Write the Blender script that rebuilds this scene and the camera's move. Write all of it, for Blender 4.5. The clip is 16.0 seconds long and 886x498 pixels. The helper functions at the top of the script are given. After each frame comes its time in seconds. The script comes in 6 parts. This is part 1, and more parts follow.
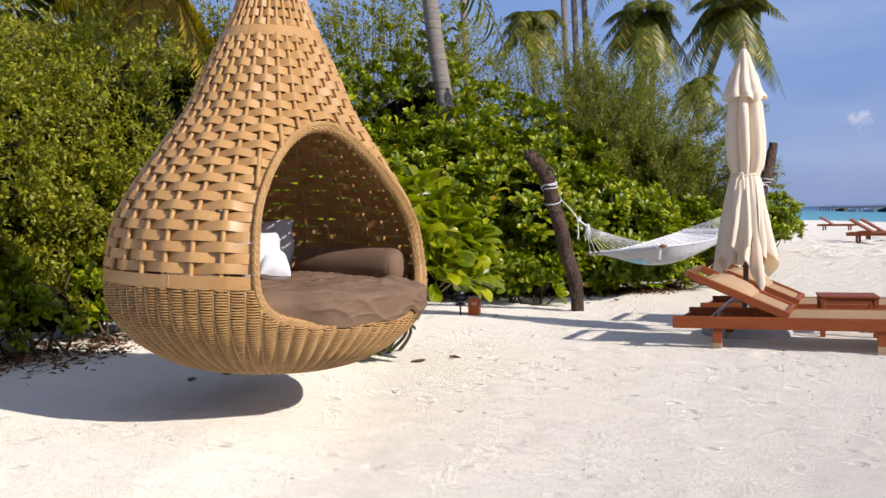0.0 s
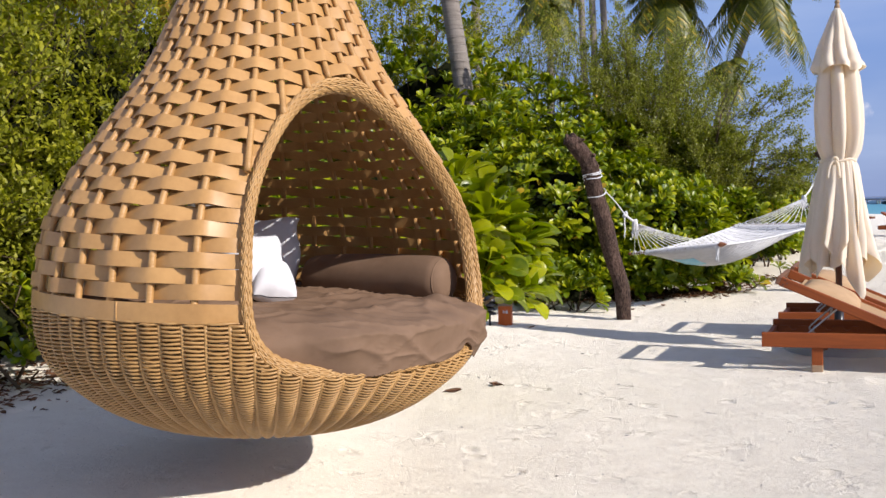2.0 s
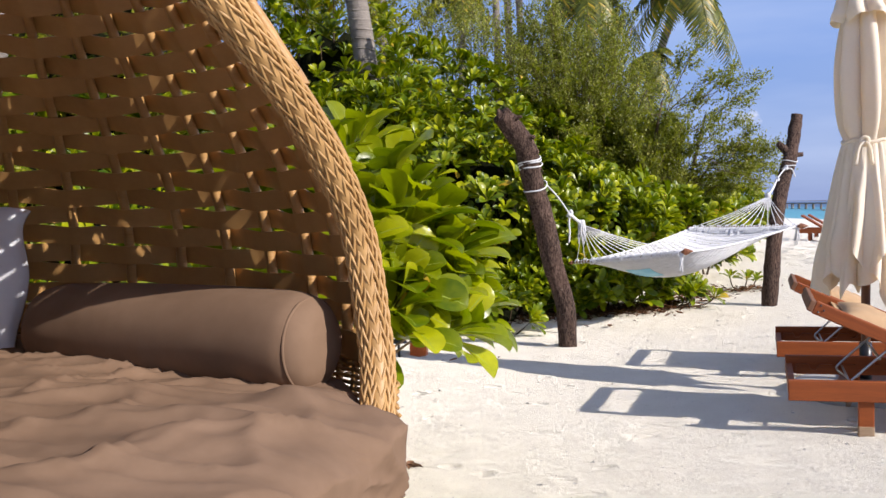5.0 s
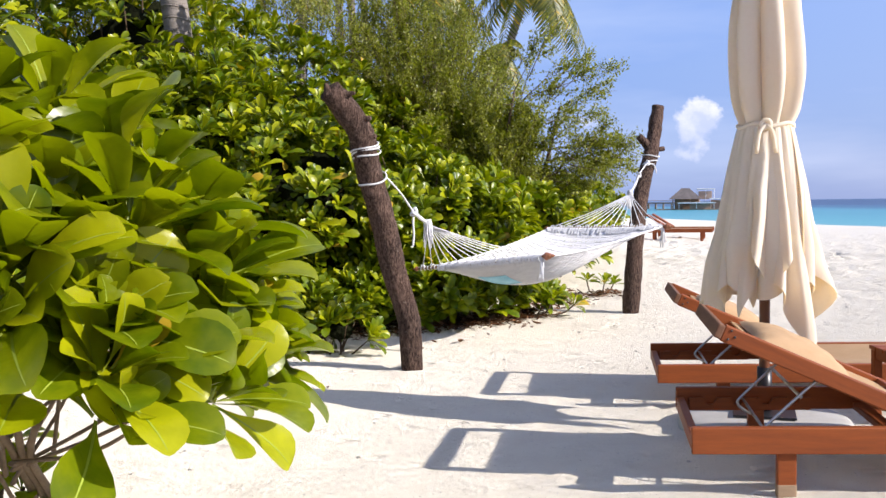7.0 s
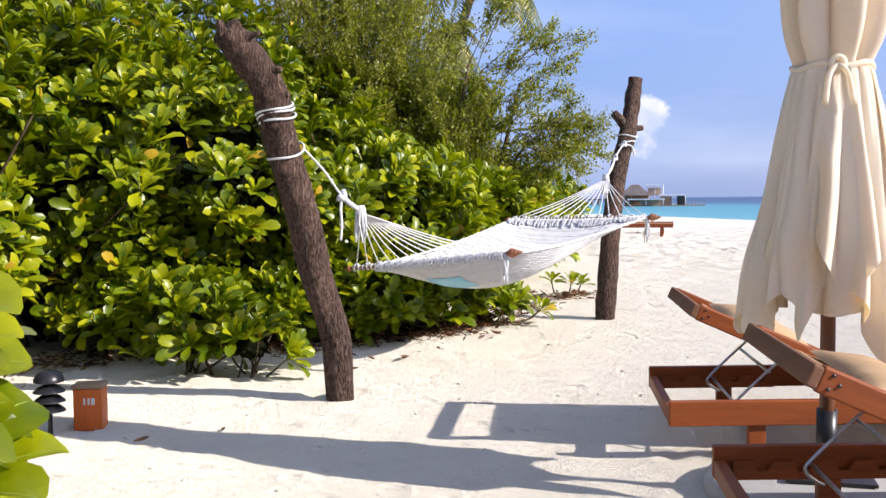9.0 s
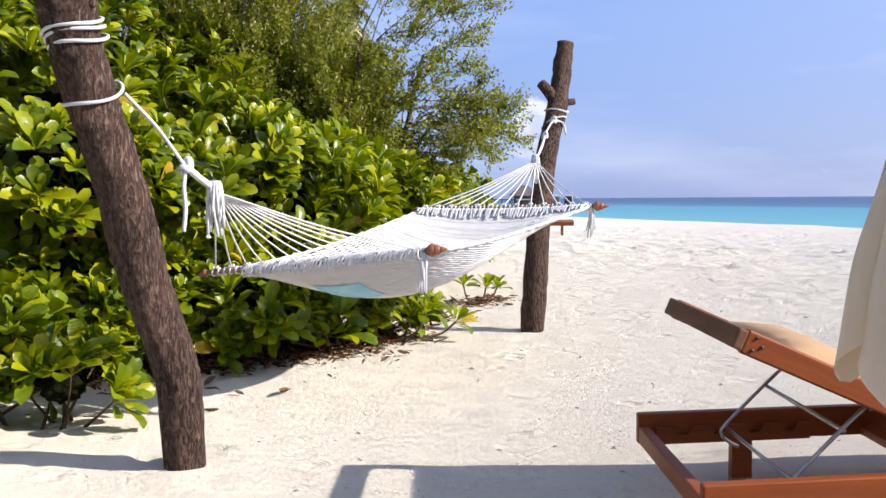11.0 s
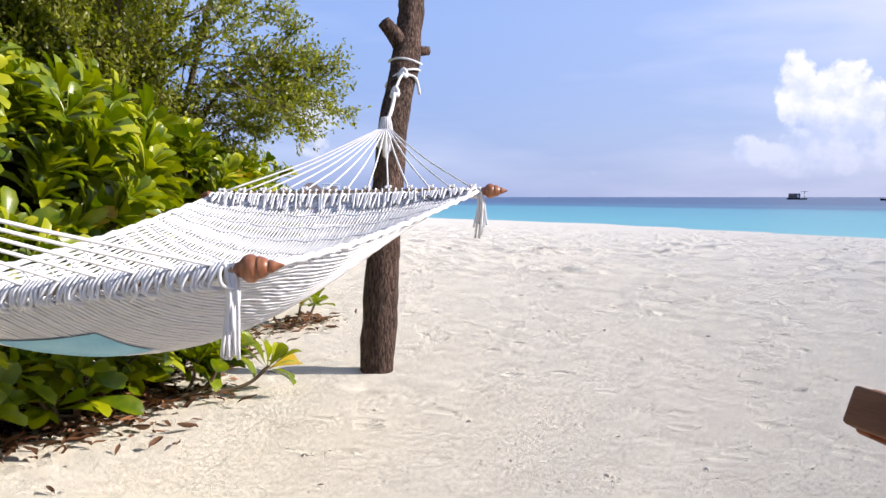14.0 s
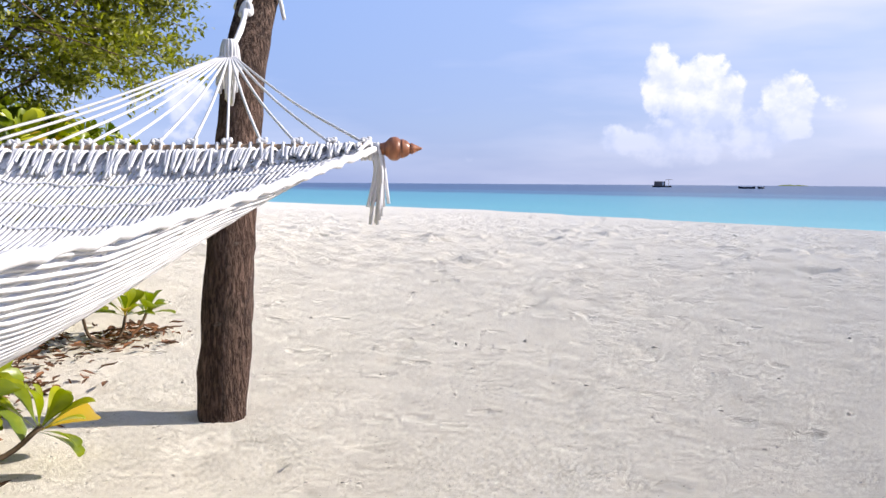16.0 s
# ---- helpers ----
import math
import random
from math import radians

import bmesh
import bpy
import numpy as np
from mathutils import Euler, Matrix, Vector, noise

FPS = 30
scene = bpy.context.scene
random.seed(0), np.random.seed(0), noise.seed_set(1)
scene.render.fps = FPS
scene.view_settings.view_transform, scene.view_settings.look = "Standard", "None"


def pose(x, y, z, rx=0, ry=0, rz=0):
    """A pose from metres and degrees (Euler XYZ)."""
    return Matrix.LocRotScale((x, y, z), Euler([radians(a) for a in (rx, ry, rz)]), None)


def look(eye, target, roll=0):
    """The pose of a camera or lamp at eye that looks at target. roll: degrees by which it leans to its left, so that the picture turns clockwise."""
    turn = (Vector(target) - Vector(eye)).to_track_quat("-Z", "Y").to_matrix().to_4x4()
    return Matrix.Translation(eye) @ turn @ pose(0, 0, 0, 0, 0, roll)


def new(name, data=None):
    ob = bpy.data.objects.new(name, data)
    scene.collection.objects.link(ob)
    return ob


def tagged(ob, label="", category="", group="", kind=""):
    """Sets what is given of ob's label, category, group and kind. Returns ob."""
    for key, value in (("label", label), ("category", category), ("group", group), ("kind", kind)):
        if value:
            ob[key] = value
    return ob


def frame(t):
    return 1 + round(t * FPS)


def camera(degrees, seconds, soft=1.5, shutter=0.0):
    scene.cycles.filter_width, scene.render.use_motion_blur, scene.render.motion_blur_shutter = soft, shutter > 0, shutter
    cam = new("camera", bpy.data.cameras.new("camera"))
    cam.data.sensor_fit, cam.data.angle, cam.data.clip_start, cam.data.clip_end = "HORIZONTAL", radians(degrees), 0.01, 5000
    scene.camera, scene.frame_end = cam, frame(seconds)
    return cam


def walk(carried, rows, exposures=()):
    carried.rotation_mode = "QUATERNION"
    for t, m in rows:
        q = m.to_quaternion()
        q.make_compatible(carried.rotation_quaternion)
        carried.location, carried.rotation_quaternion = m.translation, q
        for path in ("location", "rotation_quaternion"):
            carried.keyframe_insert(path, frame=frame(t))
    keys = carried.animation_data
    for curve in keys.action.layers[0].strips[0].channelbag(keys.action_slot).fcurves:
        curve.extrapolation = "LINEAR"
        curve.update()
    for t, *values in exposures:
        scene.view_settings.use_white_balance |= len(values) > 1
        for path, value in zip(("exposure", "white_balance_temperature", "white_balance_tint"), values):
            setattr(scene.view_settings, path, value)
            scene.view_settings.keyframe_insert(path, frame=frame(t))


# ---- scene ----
# the camera and its walk
cam = camera(51.83, 16.0, soft=1.5)
ROWS = [
    (0.0, 0.0000, 0.0001, 1.2500, 0.004, -2.256, 1.081),
    (0.5, -0.0597, 0.3698, 1.2548, 0.039, -2.348, 1.149),
    (1.0, -0.1462, 0.7341, 1.2518, -0.041, -2.403, 1.246),
    (1.5, -0.2119, 1.1122, 1.2508, 0.007, -2.492, 1.295),
    (2.0, -0.2668, 1.4685, 1.2572, 0.011, -2.606, 1.356),
    (2.5, -0.2983, 1.8294, 1.2589, 0.196, -2.666, 1.509),
    (3.0, -0.3119, 2.1920, 1.2511, 0.299, -2.611, 1.586),
    (5.5, -0.1418, 3.9295, 1.1887, -8.758, -2.578, 0.948),
    (6.0, -0.0772, 4.2125, 1.1731, -11.700, -2.661, 0.925),
    (6.5, 0.0210, 4.5291, 1.1822, -14.418, -2.812, 0.779),
    (7.0, 0.1418, 4.8585, 1.1914, -15.446, -2.824, 0.756),
    (7.5, 0.2687, 5.2103, 1.1909, -15.619, -2.847, 0.839),
    (8.0, 0.3850, 5.5418, 1.1661, -16.062, -2.956, 0.770),
    (8.5, 0.4941, 5.8865, 1.1267, -17.334, -3.044, 0.686),
    (9.0, 0.5957, 6.2209, 1.1122, -18.530, -3.099, 0.604),
    (11.5, 1.1672, 7.9785, 0.9970, -27.118, -3.148, 0.300),
    (12.0, 1.2766, 8.2852, 0.9883, -28.717, -3.161, 0.198),
    (12.5, 1.4073, 8.6089, 0.9688, -30.897, -3.211, 0.054),
    (13.0, 1.5437, 8.8996, 0.9546, -32.990, -3.198, 0.016),
    (13.5, 1.6817, 9.2010, 0.9417, -35.831, -3.198, 0.011),
    (14.0, 1.8279, 9.4929, 0.9394, -38.799, -3.276, -0.007),
    (14.5, 2.0304, 9.7897, 0.9337, -41.251, -3.373, -0.196),
    (15.0, 2.2445, 10.0606, 0.9322, -42.671, -3.578, -0.402),
    (15.5, 2.4699, 10.3229, 0.9063, -44.125, -3.767, -0.423),
    (16.0, 2.6858, 10.5581, 0.8775, -46.562, -4.123, -0.383),
]
walk(cam, [(t, pose(x, y, z, 90 + pitch, roll, yaw)) for t, x, y, z, yaw, pitch, roll in ROWS], [(0.0, 0.18, 6400, 14), (3.0, 0.35, 6400, 14), (5.5, 0.51, 6400, 14), (7.0, 0.66, 6450, 14), (9.0, 0.70, 6500, 14), (12.5, 0.68, 6550, 14), (16.0, 0.70, 6600, 13)])

# ---- world, sun, exposure
SUN = Vector((0.79, -0.61, 0.545)).normalized()
world = bpy.data.worlds.new("sky")
scene.world = world
world.use_nodes = True
wn, wl = world.node_tree.nodes, world.node_tree.links
wn.clear()


def wmath(op, a, b=None, clamp=False):
    n = wn.new("ShaderNodeMath")
    n.operation, n.use_clamp = op, clamp
    for i, v in enumerate((a, b)):
        if v is None:
            continue
        if isinstance(v, (int, float)):
            n.inputs[i].default_value = v
        else:
            wl.new(v, n.inputs[i])
    return n.outputs[0]


sky = wn.new("ShaderNodeTexSky")
sky.sky_type, sky.sun_disc = "NISHITA", False
sky.sun_elevation = math.asin(SUN.z)
sky.sun_rotation = math.atan2(SUN.x, SUN.y)
sky.air_density, sky.dust_density, sky.ozone_density = 1.0, 0.6, 2.0
coord = wn.new("ShaderNodeTexCoord")
sep = wn.new("ShaderNodeSeparateXYZ")
wl.new(coord.outputs["Generated"], sep.inputs[0])
# thin veil of cloud over the whole sky, streaked along the horizon
veil_map = wn.new("ShaderNodeMapping")
veil_map.inputs["Scale"].default_value = (1.3, 1.3, 7.0)
wl.new(coord.outputs["Generated"], veil_map.inputs[0])
veil = wn.new("ShaderNodeTexNoise")
veil.inputs["Scale"].default_value, veil.inputs["Detail"].default_value, veil.inputs["Roughness"].default_value = 1.6, 5, 0.5
wl.new(veil_map.outputs[0], veil.inputs[0])
veil_amount = wn.new("ShaderNodeMapRange")
veil_amount.inputs["From Min"].default_value, veil_amount.inputs["From Max"].default_value = 0.35, 0.7
veil_amount.inputs["To Min"].default_value, veil_amount.inputs["To Max"].default_value = 0.78, 0.92
wl.new(veil.outputs[0], veil_amount.inputs[0])
mix_veil = wn.new("ShaderNodeMix")
mix_veil.data_type = "RGBA"
wl.new(veil_amount.outputs[0], mix_veil.inputs[0])
wl.new(sky.outputs[0], mix_veil.inputs[6])
high = wn.new("ShaderNodeMapRange")
high.inputs["From Min"].default_value, high.inputs["From Max"].default_value = 0.03, 0.75
wl.new(sep.outputs[2], high.inputs[0])
veil_colour = wn.new("ShaderNodeValToRGB")
for e, (at, c) in zip(veil_colour.color_ramp.elements, ((0.0, (2.25, 2.9, 5.3)), (1.0, (1.9, 2.4, 4.3)))):
    e.position, e.color = at, (*[v / 8 for v in c], 1)
veil_colour.color_ramp.elements.new(0.22).color = (2.5 / 8, 3.4 / 8, 6.2 / 8, 1)
wl.new(high.outputs[0], veil_colour.inputs[0])
veil_light = wn.new("ShaderNodeVectorMath")
veil_light.operation = "SCALE"
veil_light.inputs["Scale"].default_value = 8.0
wl.new(veil_colour.outputs[0], veil_light.inputs[0])
# paler towards the sun, deeper blue away from it
flat = Vector((SUN.x, SUN.y, 0)).normalized()
sunward = wmath("ADD", wmath("MULTIPLY", sep.outputs[0], flat.x), wmath("MULTIPLY", sep.outputs[1], flat.y))
sunward = wmath("ADD", wmath("MULTIPLY", sunward, 1.1), 0.45, True)
tint = wn.new("ShaderNodeMix")
tint.data_type = "RGBA"
wl.new(sunward, tint.inputs[0])
tint.inputs[6].default_value, tint.inputs[7].default_value = (0.62, 0.80, 0.97, 1), (1.2, 1.15, 1.06, 1)
streak = wn.new("ShaderNodeMix")
streak.data_type = "RGBA"
streak_amount = wn.new("ShaderNodeMapRange")
streak_amount.inputs["From Min"].default_value, streak_amount.inputs["From Max"].default_value = 0.40, 0.68
streak_amount.inputs["To Max"].default_value = 0.75
wl.new(veil.outputs[0], streak_amount.inputs[0])
wl.new(streak_amount.outputs[0], streak.inputs[0])
wl.new(veil_light.outputs[0], streak.inputs[6])
streak.inputs[7].default_value = (5.1, 5.3, 6.7, 1)
tinted = wn.new("ShaderNodeMix")
tinted.data_type, tinted.blend_type = "RGBA", "MULTIPLY"
tinted.inputs[0].default_value = 1.0
wl.new(streak.outputs[2], tinted.inputs[6])
wl.new(tint.outputs[2], tinted.inputs[7])
wl.new(tinted.outputs[2], mix_veil.inputs[7])
# cumulus heaps near the horizon: billows gathered round a few bearings
billow_map = wn.new("ShaderNodeMapping")
billow_map.inputs["Scale"].default_value = (1.0, 1.0, 1.15)
wl.new(coord.outputs["Generated"], billow_map.inputs[0])
billow = wn.new("ShaderNodeTexNoise")
billow.inputs["Scale"].default_value, billow.inputs["Detail"].default_value, billow.inputs["Roughness"].default_value = 24.0, 10, 0.58
wl.new(billow_map.outputs[0], billow.inputs[0])
heaps = None
for bearing, height, wide, tall, weight in ((59.7, 6.5, 1.5, 2.7, 1.0), (62.3, 4.9, 2.5, 3.3, 1.0), (61.0, 2.7, 4.0, 1.7, 0.95), (57.4, 2.8, 1.9, 1.2, 0.9), (67.2, 4.6, 1.9, 2.4, 0.97), (65.6, 3.0, 2.5, 1.9, 0.92), (69.6, 4.7, 1.3, 1.1, 0.8),
                                            (31.0, 4.3, 1.7, 2.6, 0.92), (24.6, 4.3, 1.2, 1.3, 0.62), (53.0, 2.2, 2.4, 1.0, 0.62), (38.5, 4.6, 0.9, 1.3, 0.5), (48.0, 1.4, 1.6, 0.7, 0.6), (80.0, 5.0, 4.0, 4.0, 0.9), (100.0, 6.0, 6.0, 4.0, 0.9)):
    b = radians(bearing)
    across = wmath("SUBTRACT", wmath("MULTIPLY", sep.outputs[0], math.cos(b)), wmath("MULTIPLY", sep.outputs[1], math.sin(b)))
    along = wmath("ADD", wmath("MULTIPLY", sep.outputs[0], math.sin(b)), wmath("MULTIPLY", sep.outputs[1], math.cos(b)))
    dx = wmath("DIVIDE", across, radians(wide))
    dz = wmath("DIVIDE", wmath("SUBTRACT", sep.outputs[2], math.sin(radians(height))), radians(tall))
    d2 = wmath("ADD", wmath("MULTIPLY", dx, dx), wmath("MULTIPLY", dz, dz))
    heap = wmath("MULTIPLY", wmath("SUBTRACT", 1.0, wmath("MULTIPLY", d2, 0.5), True), wmath("MULTIPLY", wmath("GREATER_THAN", along, 0.0), weight))
    heaps = heap if heaps is None else wmath("MAXIMUM", heaps, heap)
dense = wn.new("ShaderNodeMapRange")
dense.inputs["From Min"].default_value, dense.inputs["From Max"].default_value = 0.95, 1.06
wl.new(wmath("ADD", wmath("MULTIPLY", heaps, 0.75), billow.outputs[0]), dense.inputs[0])
# the heaps are lit from above and from the sun's side
shifted = wn.new("ShaderNodeMapping")
shifted.inputs["Scale"].default_value = (1.0, 1.0, 1.15)
shifted.inputs["Location"].default_value = (0.008, -0.006, 0.014)
wl.new(coord.outputs["Generated"], shifted.inputs[0])
billow_up = wn.new("ShaderNodeTexNoise")
billow_up.inputs["Scale"].default_value, billow_up.inputs["Detail"].default_value, billow_up.inputs["Roughness"].default_value = 24.0, 5, 0.55
wl.new(shifted.outputs[0], billow_up.inputs[0])
lit = wn.new("ShaderNodeMapRange")
lit.inputs["From Min"].default_value, lit.inputs["From Max"].default_value = -0.10, 0.12
wl.new(wmath("SUBTRACT", billow.outputs[0], billow_up.outputs[0]), lit.inputs[0])
cloud_colour = wn.new("ShaderNodeMix")
cloud_colour.data_type = "RGBA"
tall_lit = wn.new("ShaderNodeMapRange")
tall_lit.inputs["From Min"].default_value, tall_lit.inputs["From Max"].default_value = math.sin(radians(2.0)), math.sin(radians(7.5))
wl.new(sep.outputs[2], tall_lit.inputs[0])
wl.new(wmath("ADD", wmath("MULTIPLY", lit.outputs[0], 0.55), wmath("MULTIPLY", tall_lit.outputs[0], 0.45), True), cloud_colour.inputs[0])
cloud_colour.inputs[6].default_value, cloud_colour.inputs[7].default_value = (3.7, 4.35, 6.3, 1), (7.0, 7.1, 7.5, 1)
mix_cloud = wn.new("ShaderNodeMix")
mix_cloud.data_type = "RGBA"
fade = wn.new("ShaderNodeMapRange")
fade.inputs["From Min"].default_value, fade.inputs["From Max"].default_value = math.sin(radians(1.2)), math.sin(radians(5.5))
fade.inputs["To Min"].default_value, fade.inputs["To Max"].default_value = 0.22, 0.95
wl.new(sep.outputs[2], fade.inputs[0])
wl.new(wmath("MULTIPLY", dense.outputs[0], fade.outputs[0]), mix_cloud.inputs[0])
wl.new(mix_veil.outputs[2], mix_cloud.inputs[6])
wl.new(cloud_colour.outputs[2], mix_cloud.inputs[7])
back = wn.new("ShaderNodeBackground")
back.inputs["Strength"].default_value = 0.10
out = wn.new("ShaderNodeOutputWorld")
wl.new(mix_cloud.outputs[2], back.inputs[0])
wl.new(back.outputs[0], out.inputs[0])

sun_data = bpy.data.lights.new("sun", "SUN")
sun_data.energy, sun_data.angle, sun_data.color = 4.6, radians(0.53), (1.0, 0.945, 0.87)
sun = new("sun", sun_data)
sun.matrix_world = look((0, 0, 30), Vector((0, 0, 30)) - SUN)

# ---- small tools
RNG = np.random.default_rng(7)


def quads_mesh(name, V, F, smooth=True):
    """A mesh from arrays of points and of four-sided faces."""
    V, F = np.asarray(V, np.float32), np.asarray(F, np.int32)
    me = bpy.data.meshes.new(name)
    me.vertices.add(len(V))
    me.vertices.foreach_set("co", V.ravel())
    me.loops.add(F.size)
    me.loops.foreach_set("vertex_index", F.ravel())
    me.polygons.add(len(F))
    me.polygons.foreach_set("loop_start", np.arange(0, F.size, 4, dtype=np.int32))
    me.update(calc_edges=True)
    me.polygons.foreach_set("use_smooth", np.full(len(F), smooth))
    me.validate()
    return me


def joined(pieces):
    """One array of points and one of faces out of several."""
    V, F, n = [], [], 0
    for v, f in pieces:
        V.append(np.asarray(v, float)), F.append(np.asarray(f) + n)
        n += len(v)
    return np.concatenate(V), np.concatenate(F)


def grid_faces(rows, cols, wrap_rows=False, wrap_cols=False):
    a = np.arange(rows if wrap_rows else rows - 1)[:, None]
    b = np.arange(cols if wrap_cols else cols - 1)[None]
    a2, b2 = (a + 1) % rows, (b + 1) % cols
    return np.stack(np.broadcast_arrays(a * cols + b, a * cols + b2, a2 * cols + b2, a2 * cols + b), -1).reshape(-1, 4)


def unit(v):
    v = np.asarray(v, float)
    return v / np.maximum(np.linalg.norm(v, axis=-1, keepdims=True), 1e-9)


def tube(P, R, n=8, closed=False, squash=1.0):
    """A round bar along the points P, closed at its ends. R: one radius or one a point."""
    P = np.asarray(P, float)
    R = np.broadcast_to(np.asarray(R, float), (len(P),)).copy()
    if closed:
        T = unit(np.roll(P, -1, 0) - np.roll(P, 1, 0))
    else:
        P, R = np.concatenate([P[:1], P, P[-1:]]), np.concatenate([R[:1] * 0.04, R, R[-1:] * 0.04])
        T = unit(np.gradient(P, axis=0) + 1e-12)
        T[0], T[-1] = T[1], T[-2]
    N = np.zeros_like(P)
    up = np.array([0, 0, 1.0]) if abs(T[0][2]) < 0.9 else np.array([1.0, 0, 0])
    N[0] = unit(np.cross(T[0], np.cross(up, T[0])))
    for i in range(1, len(P)):
        v = N[i - 1] - T[i] * (N[i - 1] @ T[i])
        N[i] = v / max(np.linalg.norm(v), 1e-9)
    B = np.cross(T, N)
    if closed:
        # share out the turn that is left where the ring meets itself
        v = N[-1] - T[0] * (N[-1] @ T[0])
        w = np.arctan2(v @ B[0], v @ N[0]) * -np.arange(len(P))[:, None] / len(P)
        N, B = np.cos(w) * N + np.sin(w) * B, np.cos(w) * B - np.sin(w) * N
    a = np.arange(n) * 2 * np.pi / n
    V = P[:, None] + R[:, None, None] * (np.cos(a)[None, :, None] * N[:, None] * squash + np.sin(a)[None, :, None] * B[:, None])
    return V.reshape(-1, 3), grid_faces(len(P), n, closed, True)[:, ::-1]


def smooth_line(points, steps=8):
    """A smooth line through the points (Catmull-Rom)."""
    P = np.asarray(points, float)
    Q = np.concatenate([2 * P[:1] - P[1:2], P, 2 * P[-1:] - P[-2:-1]])
    res = []
    for i in range(len(P) - 1):
        p0, p1, p2, p3 = Q[i : i + 4]
        for u in np.arange(steps) / steps:
            res.append(0.5 * (2 * p1 + (p2 - p0) * u + (2 * p0 - 5 * p1 + 4 * p2 - p3) * u**2 + (3 * p1 - p0 - 3 * p2 + p3) * u**3))
    return np.array(res + [P[-1]])


def lathe(profile, n=32):
    """Points (radius, height) turned about z."""
    Pr = np.asarray(profile, float)
    a = np.arange(n) * 2 * np.pi / n
    V = np.stack([Pr[:, :1] * np.cos(a), Pr[:, :1] * np.sin(a), np.broadcast_to(Pr[:, 1:], (len(Pr), n))], -1)
    return V.reshape(-1, 3), grid_faces(len(Pr), n, False, True)


def box_mesh(name, sx, sy, sz, bevel=0.006, at=(0, 0, 0)):
    """A board or block with eased edges."""
    bm = bmesh.new()
    bmesh.ops.create_cube(bm, size=1.0)
    bmesh.ops.scale(bm, vec=(sx, sy, sz), verts=bm.verts)
    bmesh.ops.bevel(bm, geom=bm.edges, offset=min(bevel, 0.3 * min(sx, sy, sz)), segments=2, profile=0.5, affect="EDGES")
    bmesh.ops.translate(bm, vec=at, verts=bm.verts)
    me = bpy.data.meshes.new(name)
    bm.to_mesh(me)
    bm.free()
    return me


def part(name, me, material, parent=None, label="", m=None):
    """Links a mesh as one object, under a thing or a part of it."""
    ob = new(name, me)
    if material is not None and not me.materials:
        me.materials.append(material)
    if parent is not None:
        ob.parent = parent
    if m is not None:
        ob.matrix_basis = m
    return tagged(ob, label)


def thing(name, m, label, category, group="", kind=""):
    ob = new(name)
    ob.empty_display_size = 0.1
    ob.matrix_basis = m
    return tagged(ob, label, category, group, kind)


def hash_noise(x, y, seed=0):
    n = np.sin(x * 127.1 + y * 311.7 + seed * 74.7) * 43758.5453
    return n - np.floor(n)


def value_noise(x, y, seed=0):
    xi, yi = np.floor(x), np.floor(y)
    u, v = x - xi, y - yi
    u, v = u * u * (3 - 2 * u), v * v * (3 - 2 * v)
    a, b = hash_noise(xi, yi, seed), hash_noise(xi + 1, yi, seed)
    c, d = hash_noise(xi, yi + 1, seed), hash_noise(xi + 1, yi + 1, seed)
    return (a * (1 - u) + b * u) * (1 - v) + (c * (1 - u) + d * u) * v - 0.5


# ---- materials
def material(name):
    m = bpy.data.materials.new(name)
    m.use_nodes = True
    t = m.node_tree
    return m, t, t.nodes["Principled BSDF"]


def ramp(t, source, stops):
    r = t.nodes.new("ShaderNodeValToRGB")
    while len(r.color_ramp.elements) < len(stops):
        r.color_ramp.elements.new(0.5)
    for e, (at, c) in zip(r.color_ramp.elements, stops):
        e.position, e.color = at, (*c, 1)
    t.links.new(source, r.inputs[0])
    return r.outputs[0]


def noise_of(t, scale, detail=4, rough=0.55, stretch=None, space="Object"):
    c = t.nodes.new("ShaderNodeTexCoord")
    n = t.nodes.new("ShaderNodeTexNoise")
    n.inputs["Scale"].default_value, n.inputs["Detail"].default_value, n.inputs["Roughness"].default_value = scale, detail, rough
    if stretch:
        mp = t.nodes.new("ShaderNodeMapping")
        mp.inputs["Scale"].default_value = stretch
        t.links.new(c.outputs[space], mp.inputs[0])
        t.links.new(mp.outputs[0], n.inputs[0])
    else:
        t.links.new(c.outputs[space], n.inputs[0])
    return n.outputs[0]


def mixed(t, factor, a, b, kind="MIX"):
    n = t.nodes.new("ShaderNodeMix")
    n.data_type, n.blend_type = "RGBA", kind
    for socket, v in ((n.inputs[0], factor), (n.inputs[6], a), (n.inputs[7], b)):
        if isinstance(v, (int, float)):
            socket.default_value = v
        elif isinstance(v, tuple):
            socket.default_value = (*v, 1)
        else:
            t.links.new(v, socket)
    return n.outputs[2]


def bumped(t, bsdf, height, strength, distance=0.01):
    b = t.nodes.new("ShaderNodeBump")
    b.inputs["Strength"].default_value, b.inputs["Distance"].default_value = strength, distance
    t.links.new(height, b.inputs["Height"])
    t.links.new(b.outputs[0], bsdf.inputs["Normal"])


